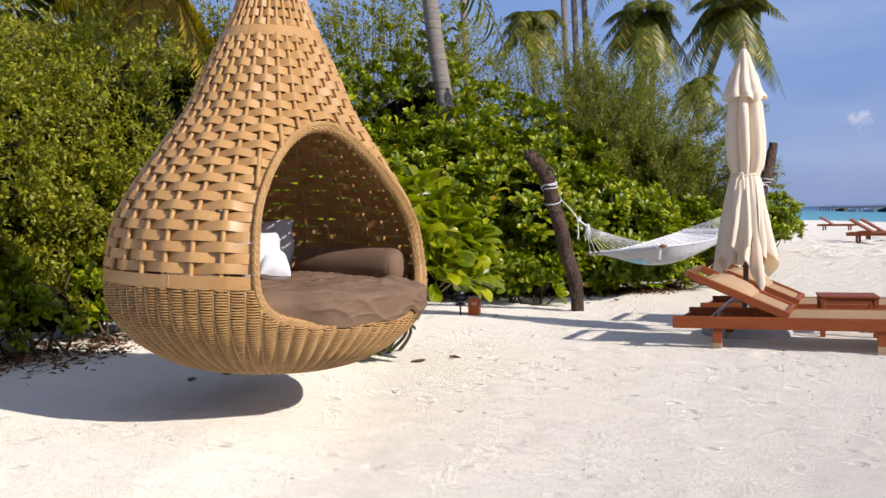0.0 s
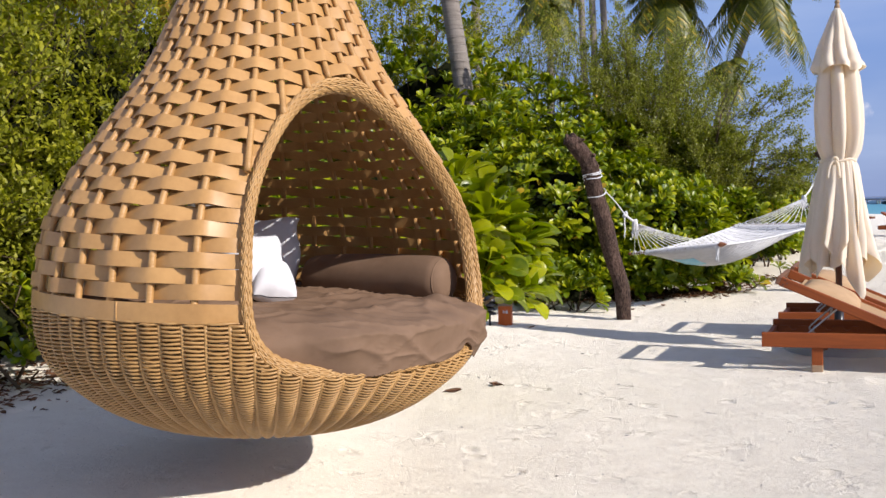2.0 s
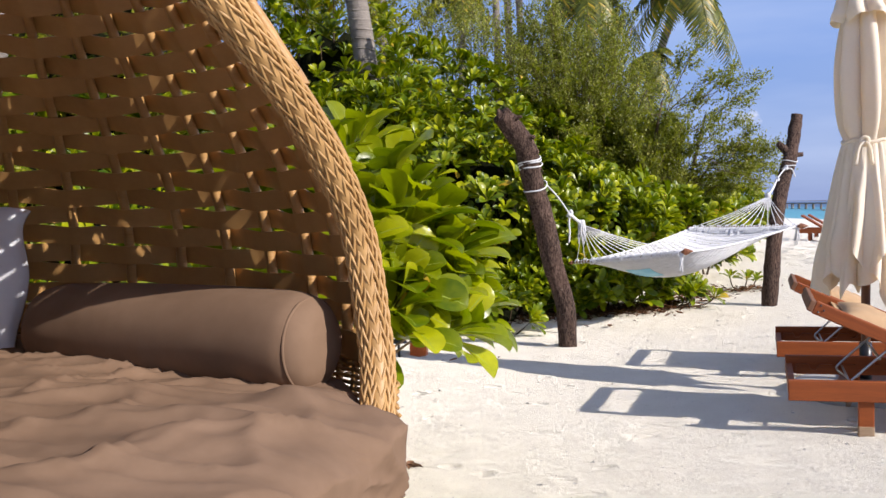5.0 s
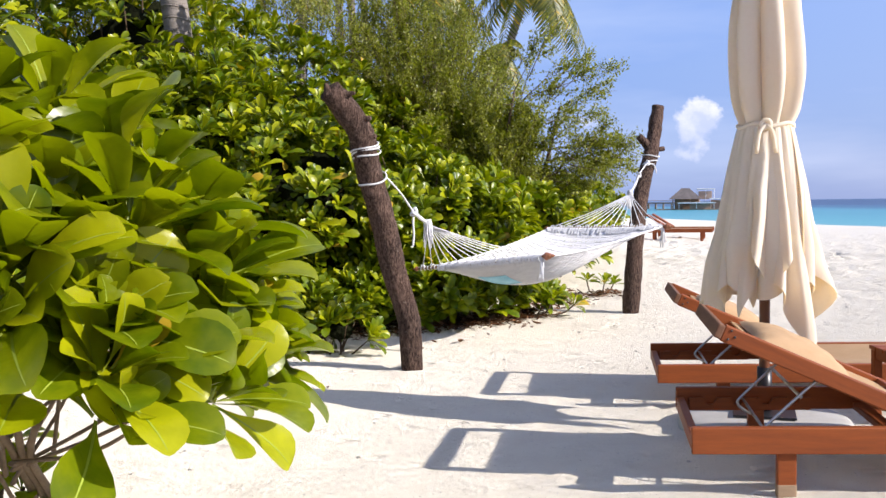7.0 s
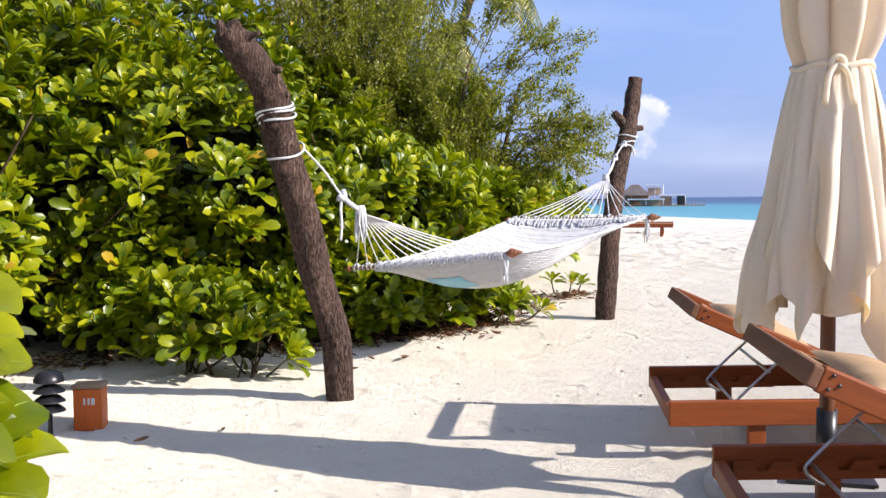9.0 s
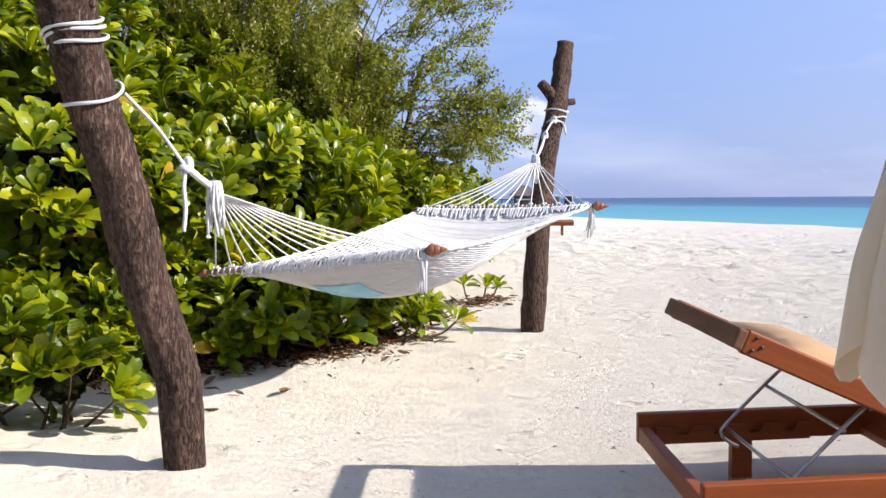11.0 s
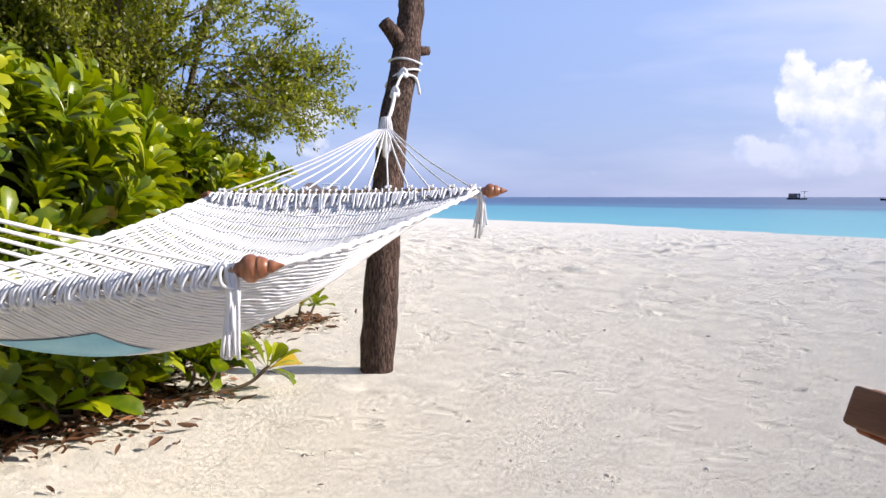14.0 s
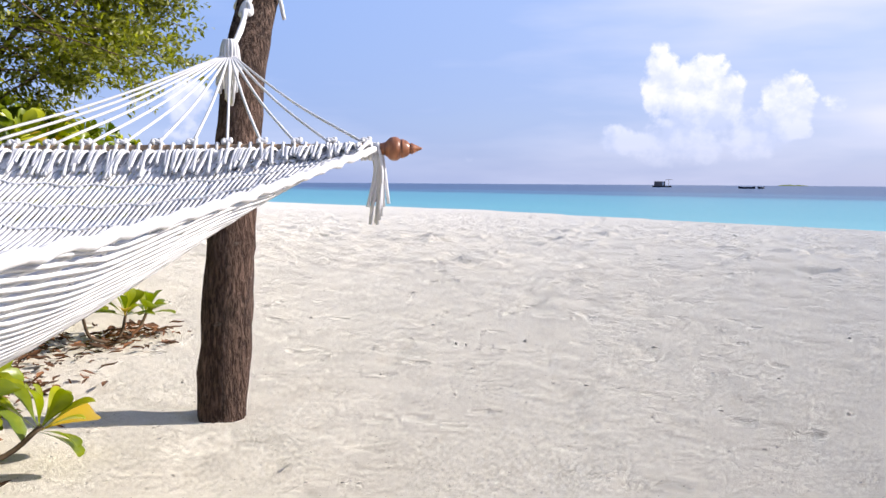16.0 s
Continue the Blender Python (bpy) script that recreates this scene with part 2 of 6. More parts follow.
def plain(name, dark, light, scale, rough=0.6, bump=0.2, distance=0.003, stretch=None, spec=0.5, metal=0.0, per_piece=0.0):
    """A surface whose colour wanders between two tones at two scales, with fine relief."""
    m, t, p = material(name)
    big, fine = noise_of(t, scale, 3, 0.5, stretch), noise_of(t, scale * 9, 4, 0.6, stretch)
    c = mixed(t, 0.35, ramp(t, big, [(0.3, dark), (0.7, light)]), ramp(t, fine, [(0.3, dark), (0.7, light)]))
    if per_piece:
        info = t.nodes.new("ShaderNodeObjectInfo")
        c = mixed(t, per_piece, c, ramp(t, info.outputs["Random"], [(0.0, tuple(v * 0.55 for v in dark)), (1.0, tuple(min(1, v * 1.25) for v in light))]))
    t.links.new(c, p.inputs["Base Color"])
    p.inputs["Roughness"].default_value, p.inputs["Metallic"].default_value = rough, metal
    p.inputs["Specular IOR Level"].default_value = spec
    bumped(t, p, fine, bump, distance)
    return m


def leafy(name, stops, rough=0.45, through_light=0.35, yellow=0.0, spec=0.5):
    """Leaves: each one its own tone of green, letting some light through."""
    m, t, p = material(name)
    g = t.nodes.new("ShaderNodeNewGeometry")
    tone = ramp(t, g.outputs["Random Per Island"], stops)
    blotch = noise_of(t, 14.0, 3)
    tone = mixed(t, 0.25, tone, ramp(t, blotch, [(0.35, stops[0][1]), (0.7, stops[-1][1])]))
    if yellow:
        r = t.nodes.new("ShaderNodeMath")
        r.operation = "FRACT"
        k = t.nodes.new("ShaderNodeMath")
        k.operation = "MULTIPLY"
        k.inputs[1].default_value = 37.7
        t.links.new(g.outputs["Random Per Island"], k.inputs[0])
        t.links.new(k.outputs[0], r.inputs[0])
        few = t.nodes.new("ShaderNodeMath")
        few.operation = "LESS_THAN"
        few.inputs[1].default_value = yellow
        t.links.new(r.outputs[0], few.inputs[0])
        tone = mixed(t, few.outputs[0], tone, (0.42, 0.28, 0.02))
    t.links.new(tone, p.inputs["Base Color"])
    p.inputs["Roughness"].default_value, p.inputs["Specular IOR Level"].default_value = rough, spec
    bumped(t, p, noise_of(t, 26.0, 2), 0.35, 0.006)
    tr = t.nodes.new("ShaderNodeBsdfTranslucent")
    t.links.new(mixed(t, 1.0, tone, (1.5, 1.7, 0.2), "MULTIPLY"), tr.inputs[0])
    mx = t.nodes.new("ShaderNodeMixShader")
    mx.inputs[0].default_value = through_light
    t.links.new(p.outputs[0], mx.inputs[1])
    t.links.new(tr.outputs[0], mx.inputs[2])
    t.links.new(mx.outputs[0], t.nodes["Material Output"].inputs["Surface"])
    return m


def sand_material():
    m, t, p = material("coral_sand")
    big, mid, grain = noise_of(t, 0.35, 4), noise_of(t, 5.0, 5, 0.6), noise_of(t, 160.0, 3, 0.7)
    c = mixed(t, 0.5, ramp(t, big, [(0.3, (0.821, 0.753, 0.628)), (0.7, (0.879, 0.821, 0.698))]), ramp(t, mid, [(0.3, (0.764, 0.684, 0.562)), (0.65, (0.898, 0.836, 0.702))]))
    c = mixed(t, 0.35, c, ramp(t, grain, [(0.32, (0.694, 0.647, 0.558)), (0.5, (0.830, 0.782, 0.668)), (0.75, (0.898, 0.880, 0.773))]))
    # crumbs of coral and dark specks
    specks = noise_of(t, 70.0, 2, 0.5)
    c = mixed(t, ramp(t, specks, [(0.70, (0, 0, 0)), (0.75, (0.7, 0.7, 0.7))]), c, (0.25, 0.2, 0.15))
    t.links.new(c, p.inputs["Base Color"])
    p.inputs["Roughness"].default_value, p.inputs["Specular IOR Level"].default_value = 0.9, 0.15
    p.inputs["Diffuse Roughness"].default_value = 1.0
    lumps, scuffs = noise_of(t, 30.0, 9, 0.8), noise_of(t, 9.0, 6, 0.75, (1.0, 1.8, 1.0))
    lumps = ramp(t, lumps, [(0.34, (0, 0, 0)), (0.5, (0.55, 0.55, 0.55)), (0.68, (1, 1, 1))])
    scuffs = ramp(t, scuffs, [(0.36, (0, 0, 0)), (0.5, (0.5, 0.5, 0.5)), (0.62, (1, 1, 1))])
    bumped(t, p, mixed(t, 0.28, mixed(t, 0.36, lumps, scuffs), grain), 1.0, 0.0125)
    # trodden dents, close set and uneven
    fine = t.nodes.new("ShaderNodeBump")
    fine.inputs["Strength"].default_value, fine.inputs["Distance"].default_value = 0.9, 0.024
    place, bend, cells = t.nodes.new("ShaderNodeTexCoord"), t.nodes.new("ShaderNodeMix"), t.nodes.new("ShaderNodeTexVoronoi")
    bend.data_type = "RGBA"
    bend.inputs[0].default_value = 0.12
    cells.feature = "F1"
    cells.inputs["Scale"].default_value = 4.2
    warp = t.nodes.new("ShaderNodeTexNoise")
    warp.inputs["Scale"].default_value, warp.inputs["Detail"].default_value = 2.5, 3
    t.links.new(place.outputs["Object"], warp.inputs[0])
    t.links.new(place.outputs["Object"], bend.inputs[6])
    t.links.new(warp.outputs["Color"], bend.inputs[7])
    t.links.new(bend.outputs[2], cells.inputs["Vector"])
    t.links.new(ramp(t, cells.outputs["Distance"], [(0.06, (0, 0, 0)), (0.17, (0.75, 0.75, 0.75)), (0.25, (1, 1, 1)), (0.36, (0.86, 0.86, 0.86)), (0.7, (0.82, 0.82, 0.82))]), fine.inputs["Height"])
    t.links.new(fine.outputs[0], [n for n in t.nodes if n.type == "BUMP" and n != fine][0].inputs["Normal"])
    return m


def water_material():
    m, t, p = material("lagoon_water")
    c = t.nodes.new("ShaderNodeTexCoord")
    s = t.nodes.new("ShaderNodeSeparateXYZ")
    t.links.new(c.outputs["Object"], s.inputs[0])
    # out from the shore: shallow over pale sand, then the reef's edge
    off = t.nodes.new("ShaderNodeMath")
    off.operation = "MULTIPLY_ADD"
    off.inputs[1].default_value = -0.18
    t.links.new(s.outputs[1], off.inputs[0])
    t.links.new(s.outputs[0], off.inputs[2])
    wobble = t.nodes.new("ShaderNodeMath")
    wobble.operation = "MULTIPLY_ADD"
    wobble.inputs[1].default_value = 60.0
    t.links.new(noise_of(t, 0.03, 7, 0.68, (1.0, 0.5, 1.0)), wobble.inputs[0])
    t.links.new(off.outputs[0], wobble.inputs[2])
    span = t.nodes.new("ShaderNodeMapRange")
    span.inputs["From Min"].default_value, span.inputs["From Max"].default_value = 30.0, 230.0
    t.links.new(wobble.outputs[0], span.inputs[0])
    tone = ramp(t, span.outputs[0], [(0.0, (0.36, 0.60, 0.57)), (0.07, (0.13, 0.42, 0.44)), (0.22, (0.07, 0.33, 0.38)), (0.42, (0.05, 0.26, 0.34)), (0.52, (0.017, 0.085, 0.18)), (0.62, (0.03, 0.13, 0.22)), (0.7, (0.014, 0.06, 0.15)), (1.0, (0.012, 0.05, 0.13))])
    t.links.new(tone, p.inputs["Base Color"])
    p.inputs["Roughness"].default_value, p.inputs["Specular IOR Level"].default_value = 0.32, 0.25
    bumped(t, p, noise_of(t, 1.2, 5, 0.6, (1, 0.6, 1)), 0.7, 0.12)
    return m


SAND, WATER = sand_material(), water_material()
RATTAN = plain("rattan_strap", (0.36, 0.19, 0.062), (0.52, 0.295, 0.105), 5.0, 0.42, 0.12, 0.001, per_piece=0.12)
RATTAN_FINE = plain("rattan_strand", (0.33, 0.18, 0.058), (0.50, 0.295, 0.108), 9.0, 0.5, 0.2, 0.001)
TAUPE = plain("taupe_cloth", (0.150, 0.092, 0.056), (0.215, 0.137, 0.088), 3.0, 0.85, 0.25, 0.001, spec=0.2)
RATTAN_WRAP = plain("cane_wrapped_stake", (0.36, 0.19, 0.062), (0.50, 0.285, 0.10), 14.0, 0.45, 0.9, 0.003, (0.02, 0.02, 1.4))
WHITE_CLOTH = plain("white_cotton", (0.66, 0.66, 0.69), (0.74, 0.74, 0.76), 6.0, 0.8, 0.15, 0.002, spec=0.2)
COTTON_CORD = plain("cotton_cord", (0.60, 0.60, 0.61), (0.69, 0.69, 0.70), 20.0, 0.85, 0.4, 0.002, spec=0.2)
SLING = plain("tan_sling", (0.40, 0.26, 0.14), (0.47, 0.31, 0.175), 12.0, 0.75, 0.3, 0.001, spec=0.25)
TEAK = plain("oiled_hardwood", (0.165, 0.038, 0.010), (0.29, 0.072, 0.013), 3.0, 0.55, 0.25, 0.001, (1, 14, 14), spec=0.3, per_piece=0.12)
WEATHERED = plain("weathered_wood", (0.26, 0.17, 0.10), (0.38, 0.27, 0.17), 4.0, 0.8, 0.4, 0.002, (1, 10, 10))
DARK_POLE = plain("dark_red_pole", (0.085, 0.028, 0.012), (0.16, 0.052, 0.018), 3.0, 0.45, 0.25, 0.001, (14, 14, 1))
WORN_DARK = plain("worn_dark_wood", (0.12, 0.055, 0.032), (0.20, 0.10, 0.058), 4.0, 0.75, 0.4, 0.002, (10, 1, 10), spec=0.25)
STEEL = plain("brushed_steel", (0.42, 0.42, 0.42), (0.56, 0.56, 0.55), 30.0, 0.35, 0.1, 0.001, metal=1.0)
DARK_STEEL = plain("black_enamel", (0.012, 0.012, 0.014), (0.025, 0.025, 0.03), 9.0, 0.35, 0.1, 0.001)


def log_material():
    """Grey-brown bark, split along the grain, with paler scars."""
    m, t, p = material("driftwood_bark")
    grain, big, scars = noise_of(t, 5.0, 6, 0.7, (11, 11, 1.6)), noise_of(t, 3.0, 4), noise_of(t, 16.0, 3, 0.5, (1, 1, 2.2))
    c = mixed(t, 0.55, ramp(t, grain, [(0.38, (0.008, 0.005, 0.004)), (0.5, (0.075, 0.045, 0.034)), (0.64, (0.30, 0.20, 0.155))]), ramp(t, big, [(0.38, (0.02, 0.012, 0.010)), (0.62, (0.16, 0.09, 0.066))]))
    c = mixed(t, ramp(t, scars, [(0.68, (0, 0, 0)), (0.74, (0.7, 0.7, 0.7))]), c, (0.27, 0.22, 0.18))
    # short torn fibres and a few rusty bare patches
    fibre, rust = noise_of(t, 24.0, 4, 0.65, (4.2, 4.2, 1.0)), noise_of(t, 4.5, 2, 0.4, (1, 1, 0.6))
    fibre = ramp(t, fibre, [(0.42, (0, 0, 0)), (0.5, (0.4, 0.4, 0.4)), (0.58, (1, 1, 1))])
    c = mixed(t, 0.42, c, mixed(t, fibre, (0.022, 0.012, 0.010), (0.235, 0.155, 0.118)))
    c = mixed(t, ramp(t, rust, [(0.70, (0, 0, 0)), (0.73, (0.75, 0.75, 0.75))]), c, (0.30, 0.115, 0.062))
    t.links.new(c, p.inputs["Base Color"])
    p.inputs["Roughness"].default_value, p.inputs["Specular IOR Level"].default_value = 0.85, 0.2
    bumped(t, p, mixed(t, 0.45, mixed(t, 0.3, grain, scars), fibre), 1.0, 0.02)
    return m


LOG = log_material()
LEAF_RIB = plain("pale_leaf_midrib", (0.22, 0.30, 0.03), (0.32, 0.38, 0.05), 20.0, 0.4, 0.1, 0.001)
TAN_WALL = plain("tan_boards", (0.36, 0.25, 0.18), (0.48, 0.36, 0.27), 1.0, 0.7, 0.2, 0.02)
SHELL = plain("banded_shell", (0.05, 0.010, 0.004), (0.48, 0.19, 0.085), 18.0, 0.35, 0.2, 0.002, (0.3, 0.3, 5))
CONCRETE = plain("pale_concrete", (0.36, 0.35, 0.33), (0.46, 0.45, 0.43), 6.0, 0.9, 0.4, 0.003, spec=0.2)
ORANGE = plain("orange_stained_wood", (0.55, 0.11, 0.012), (0.70, 0.155, 0.02), 6.0, 0.5, 0.2, 0.001, (8, 8, 1))
DEAD_LEAF = plain("dead_leaf", (0.10, 0.045, 0.02), (0.26, 0.13, 0.065), 12.0, 0.75, 0.4, 0.003, per_piece=0.3)
LITTER = leafy("leaf_litter", [(0.0, (0.035, 0.018, 0.010)), (0.5, (0.11, 0.055, 0.03)), (1.0, (0.34, 0.155, 0.075))], 0.8, 0.05, spec=0.2)
PALM_BARK = plain("palm_bark", (0.17, 0.145, 0.125), (0.30, 0.265, 0.235), 3.0, 0.9, 0.8, 0.012, (0.4, 0.4, 7), spec=0.2)
TWIG = plain("twig_bark", (0.06, 0.04, 0.025), (0.15, 0.105, 0.065), 8.0, 0.85, 0.5, 0.003, spec=0.2)
STEM_BARK = plain("pale_stem_bark", (0.18, 0.125, 0.08), (0.34, 0.25, 0.17), 10.0, 0.8, 0.4, 0.002, spec=0.2)
# near-black base colour holds the shade among a shrub's inner twigs
SHADE = plain("painted_inner_shade", (0.006, 0.008, 0.003), (0.02, 0.022, 0.009), 6.0, 0.95, 0.9, 0.03, spec=0.05)
NAUPAKA = leafy("naupaka_leaf", [(0.0, (0.024, 0.067, 0.001)), (0.45, (0.122, 0.176, 0.002)), (1.0, (0.41, 0.41, 0.005))], 0.34, 0.19, 0.010, 0.36)
NAUPAKA_NEAR = leafy("naupaka_young_leaf", [(0.0, (0.064, 0.108, 0.001)), (0.5, (0.18, 0.215, 0.002)), (1.0, (0.41, 0.41, 0.004))], 0.30, 0.36, 0.012, 0.38)
FINE_LEAF = leafy("fine_light_leaf", [(0.0, (0.095, 0.112, 0.006)), (0.5, (0.235, 0.245, 0.010)), (1.0, (0.42, 0.39, 0.018))], 0.55, 0.35)
GREY_LEAF = leafy("small_olive_leaf", [(0.0, (0.08, 0.095, 0.014)), (0.5, (0.19, 0.20, 0.03)), (1.0, (0.38, 0.37, 0.07))], 0.42, 0.42)
FROND = leafy("palm_leaflet", [(0.0, (0.03, 0.05, 0.008)), (0.65, (0.10, 0.125, 0.014)), (1.0, (0.30, 0.25, 0.02))], 0.4, 0.30, 0.07)
YELLOW_FROND = leafy("dying_palm_leaflet", [(0.0, (0.16, 0.13, 0.01)), (0.5, (0.42, 0.27, 0.015)), (1.0, (0.58, 0.36, 0.02))], 0.5, 0.45)
THATCH = plain("grey_thatch", (0.10, 0.085, 0.08), (0.18, 0.155, 0.145), 1.0, 0.95, 0.5, 0.05)
PAINTED = plain("white_paint", (0.66, 0.68, 0.70), (0.78, 0.79, 0.80), 0.8, 0.5, 0.1, 0.01)


def sling_material():
    """Open-weave outdoor fabric: some light passes straight through its holes."""
    m, t, p = material("tan_sling")
    fine = noise_of(t, 140.0, 3, 0.6)
    t.links.new(mixed(t, 0.4, ramp(t, noise_of(t, 5.0, 3), [(0.3, (0.42, 0.27, 0.14)), (0.7, (0.52, 0.345, 0.19))]), ramp(t, fine, [(0.3, (0.36, 0.22, 0.11)), (0.7, (0.55, 0.37, 0.21))])), p.inputs["Base Color"])
    p.inputs["Roughness"].default_value, p.inputs["Specular IOR Level"].default_value = 0.75, 0.2
    clear = t.nodes.new("ShaderNodeBsdfTransparent")
    mx = t.nodes.new("ShaderNodeMixShader")
    mx.inputs[0].default_value = 0.22
    t.links.new(p.outputs[0], mx.inputs[1])
    t.links.new(clear.outputs[0], mx.inputs[2])
    t.links.new(mx.outputs[0], t.nodes["Material Output"].inputs["Surface"])
    return m


MESH_SLING = sling_material()


def canvas_material():
    """Thin sailcloth: sunlight glows warm through its folds."""
    m, t, p = material("cream_canvas")
    c = mixed(t, 0.3, ramp(t, noise_of(t, 2.5, 4), [(0.3, (0.87, 0.82, 0.71)), (0.7, (0.92, 0.88, 0.79))]), ramp(t, noise_of(t, 60.0, 3), [(0.3, (0.82, 0.77, 0.66)), (0.7, (0.92, 0.88, 0.80))]))
    t.links.new(c, p.inputs["Base Color"])
    p.inputs["Roughness"].default_value, p.inputs["Specular IOR Level"].default_value = 0.85, 0.15
    bumped(t, p, noise_of(t, 30.0, 5, 0.6, (1, 1, 0.3)), 0.25, 0.004)
    tr = t.nodes.new("ShaderNodeBsdfTranslucent")
    tr.inputs[0].default_value = (0.98, 0.82, 0.54, 1)
    mx = t.nodes.new("ShaderNodeMixShader")
    mx.inputs[0].default_value = 0.42
    t.links.new(p.outputs[0], mx.inputs[1])
    t.links.new(tr.outputs[0], mx.inputs[2])
    t.links.new(mx.outputs[0], t.nodes["Material Output"].inputs["Surface"])
    return m


CANVAS = canvas_material()
CORAL = plain("bleached_coral", (0.52, 0.48, 0.43), (0.84, 0.81, 0.77), 25.0, 0.9, 0.3, 0.002, spec=0.15)
BLUE_CLOTH = plain("light_blue_cloth", (0.16, 0.42, 0.58), (0.34, 0.60, 0.72), 9.0, 0.85, 0.3, 0.002)

# ---- the ground: one sheet of sand, sloping to the lagoon, and the sea
SEA_Z = -0.6


def shore_x(y):
    return np.interp(y, [-60, 0, 22, 33, 45, 61, 113, 200, 400], [22, 29, 34.5, 38, 41.5, 43, 49, 40, -20])


def ground_base(x, y):
    base = -0.083 + 0.0104 * np.clip(y, -5, 18)
    s = np.clip((x - 9) / np.maximum(shore_x(y) - 9, 1), 0, 3)
    drop = (SEA_Z - 0.10) * np.minimum(s, 1) ** 1.3 - 1.6 * np.maximum(s - 1, 0)
    rise = np.clip((-0.45 - x) / 0.9, 0, 1) * np.clip((y - 3.0) / 1.6, 0, 1) * np.clip((11.0 - y) / 3.0, 0, 1)
    return base + drop + 0.14 * rise * rise * (3 - 2 * rise)


def ground_z(x, y):
    x, y = np.asarray(x, float), np.asarray(y, float)
    lump = 0.045 * value_noise(x * 0.5, y * 0.5, 1) + 0.016 * value_noise(x * 1.9, y * 1.9, 2) + 0.010 * value_noise(x * 5.3, y * 5.3, 3) + 0.005 * value_noise(x * 11.0, y * 11.0, 4)
    return ground_base(x, y) + lump * np.clip((60 - x) / 20, 0, 1)


def spread(lo, hi, step, far_lo, far_hi, mid=-9e9):
    """Grid lines: even from lo to hi, slowly wider up to mid, then out to the horizon."""
    a = list(np.arange(lo, hi + 1e-6, step))
    d, v = step, a[-1]
    while v < far_hi:
        d *= 1.006 if v < mid else 1.18
        v += d
        a.append(v)
    d, v = step, a[0]
    while v > far_lo:
        d *= 1.25
        v -= d
        a.insert(0, v)
    return np.array(a)


gx, gy = spread(-4.0, 11.0, 0.068, -900, 900, 32.0), spread(2.2, 19.0, 0.068, -900, 3000, 36.0)
GX, GY = np.meshgrid(gx, gy)
GZ = ground_z(GX, GY)
# old footprints and scuffs: shallow dents with pushed-up edges
for k in range(1500):
    far = k > 800
    cx, cy = (RNG.uniform(-3, 11), RNG.uniform(3, 20)) if not far else (RNG.uniform(4, 12), RNG.uniform(11, 21))
    a, long, wide = RNG.uniform(0, 3.14), RNG.uniform(0.05, 0.13), RNG.uniform(0.03, 0.06)
    i0, i1 = np.searchsorted(gx, cx - 0.4), np.searchsorted(gx, cx + 0.4)
    j0, j1 = np.searchsorted(gy, cy - 0.4), np.searchsorted(gy, cy + 0.4)
    dx, dy = GX[j0:j1, i0:i1] - cx, GY[j0:j1, i0:i1] - cy
    u, v = (dx * math.cos(a) + dy * math.sin(a)) / long, (dy * math.cos(a) - dx * math.sin(a)) / wide
    d2 = u * u + v * v
    GZ[j0:j1, i0:i1] += RNG.uniform(0.5, 1.3) * (1.15 if far else 1.0) * (-0.022 * np.exp(-d2) + 0.010 * np.exp(-((np.sqrt(d2) - 1.6) ** 2) * 3))
# the trodden beach down to the water: deeper prints with heaped edges
for k in range(2600):
    cx, cy = RNG.uniform(7, 31), RNG.uniform(12, 37)
    if cx > shore_x(cy) - 2.5:
        continue
    a, long = RNG.uniform(0, 3.14), RNG.uniform(0.10, 0.26)
    wide, deep = long * RNG.uniform(0.45, 0.8), RNG.uniform(0.02, 0.075) * min(1, (cx + cy - 18) / 14)
    i0, i1 = np.searchsorted(gx, cx - 0.9), np.searchsorted(gx, cx + 0.9)
    j0, j1 = np.searchsorted(gy, cy - 0.9), np.searchsorted(gy, cy + 0.9)
    dx, dy = GX[j0:j1, i0:i1] - cx, GY[j0:j1, i0:i1] - cy
    u, v = (dx * math.cos(a) + dy * math.sin(a)) / long, (dy * math.cos(a) - dx * math.sin(a)) / wide
    d2 = u * u + v * v
    GZ[j0:j1, i0:i1] += deep * (-np.exp(-d2) + 0.5 * np.exp(-((np.sqrt(d2) - 1.6) ** 2) * 3))
ground_me = quads_mesh("ground", np.stack([GX, GY, GZ], -1).reshape(-1, 3), grid_faces(len(gy), len(gx)))
tagged(part("ground", ground_me, SAND), "white coral sand beach with footprints and small lumps", "ground", kind="structure")
wx, wy = spread(20.0, 200.0, 6.0, -20, 4200), spread(-60.0, 260.0, 8.0, -4200, 4200)
WX, WY = np.meshgrid(wx, wy)
water = part("water", quads_mesh("water", np.stack([WX, WY, np.full_like(WX, SEA_Z)], -1).reshape(-1, 3), grid_faces(len(wy), len(wx))), WATER)
tagged(water, "calm turquoise lagoon turning dark blue past the reef", "sea", kind="structure")

# ---- the hanging basket seat
POD = pose(-1.039, 5.346, 0.345, 0.1, 1.97, 0)
PROFILE = smooth_line([(0.0, 0.036), (0.25, 0.043), (0.44, 0.070), (0.59, 0.118), (0.745, 0.216), (0.875, 0.362), (0.908, 0.54), (0.897, 0.69), (0.864, 0.86), (0.79, 1.02), (0.692, 1.175), (0.582, 1.34), (0.477, 1.505), (0.403, 1.67), (0.328, 1.835), (0.25, 2.0), (0.186, 2.165), (0.12, 2.35), (0.073, 2.49)], 12)
P_S = np.concatenate([[0], np.cumsum(np.linalg.norm(np.diff(PROFILE, axis=0), axis=1))])
# the opening: upright on one side, running up along the belly on the other
OPEN_AT, OPEN_MID, OPEN_TOP, OPEN_LOW = radians(-44.0), 0.80, 1.415, 0.355
OPEN_SIDES = {-1: (radians(40.2), 2.45, 4.6), 1: (radians(49.5), 1.7, 3.2)}


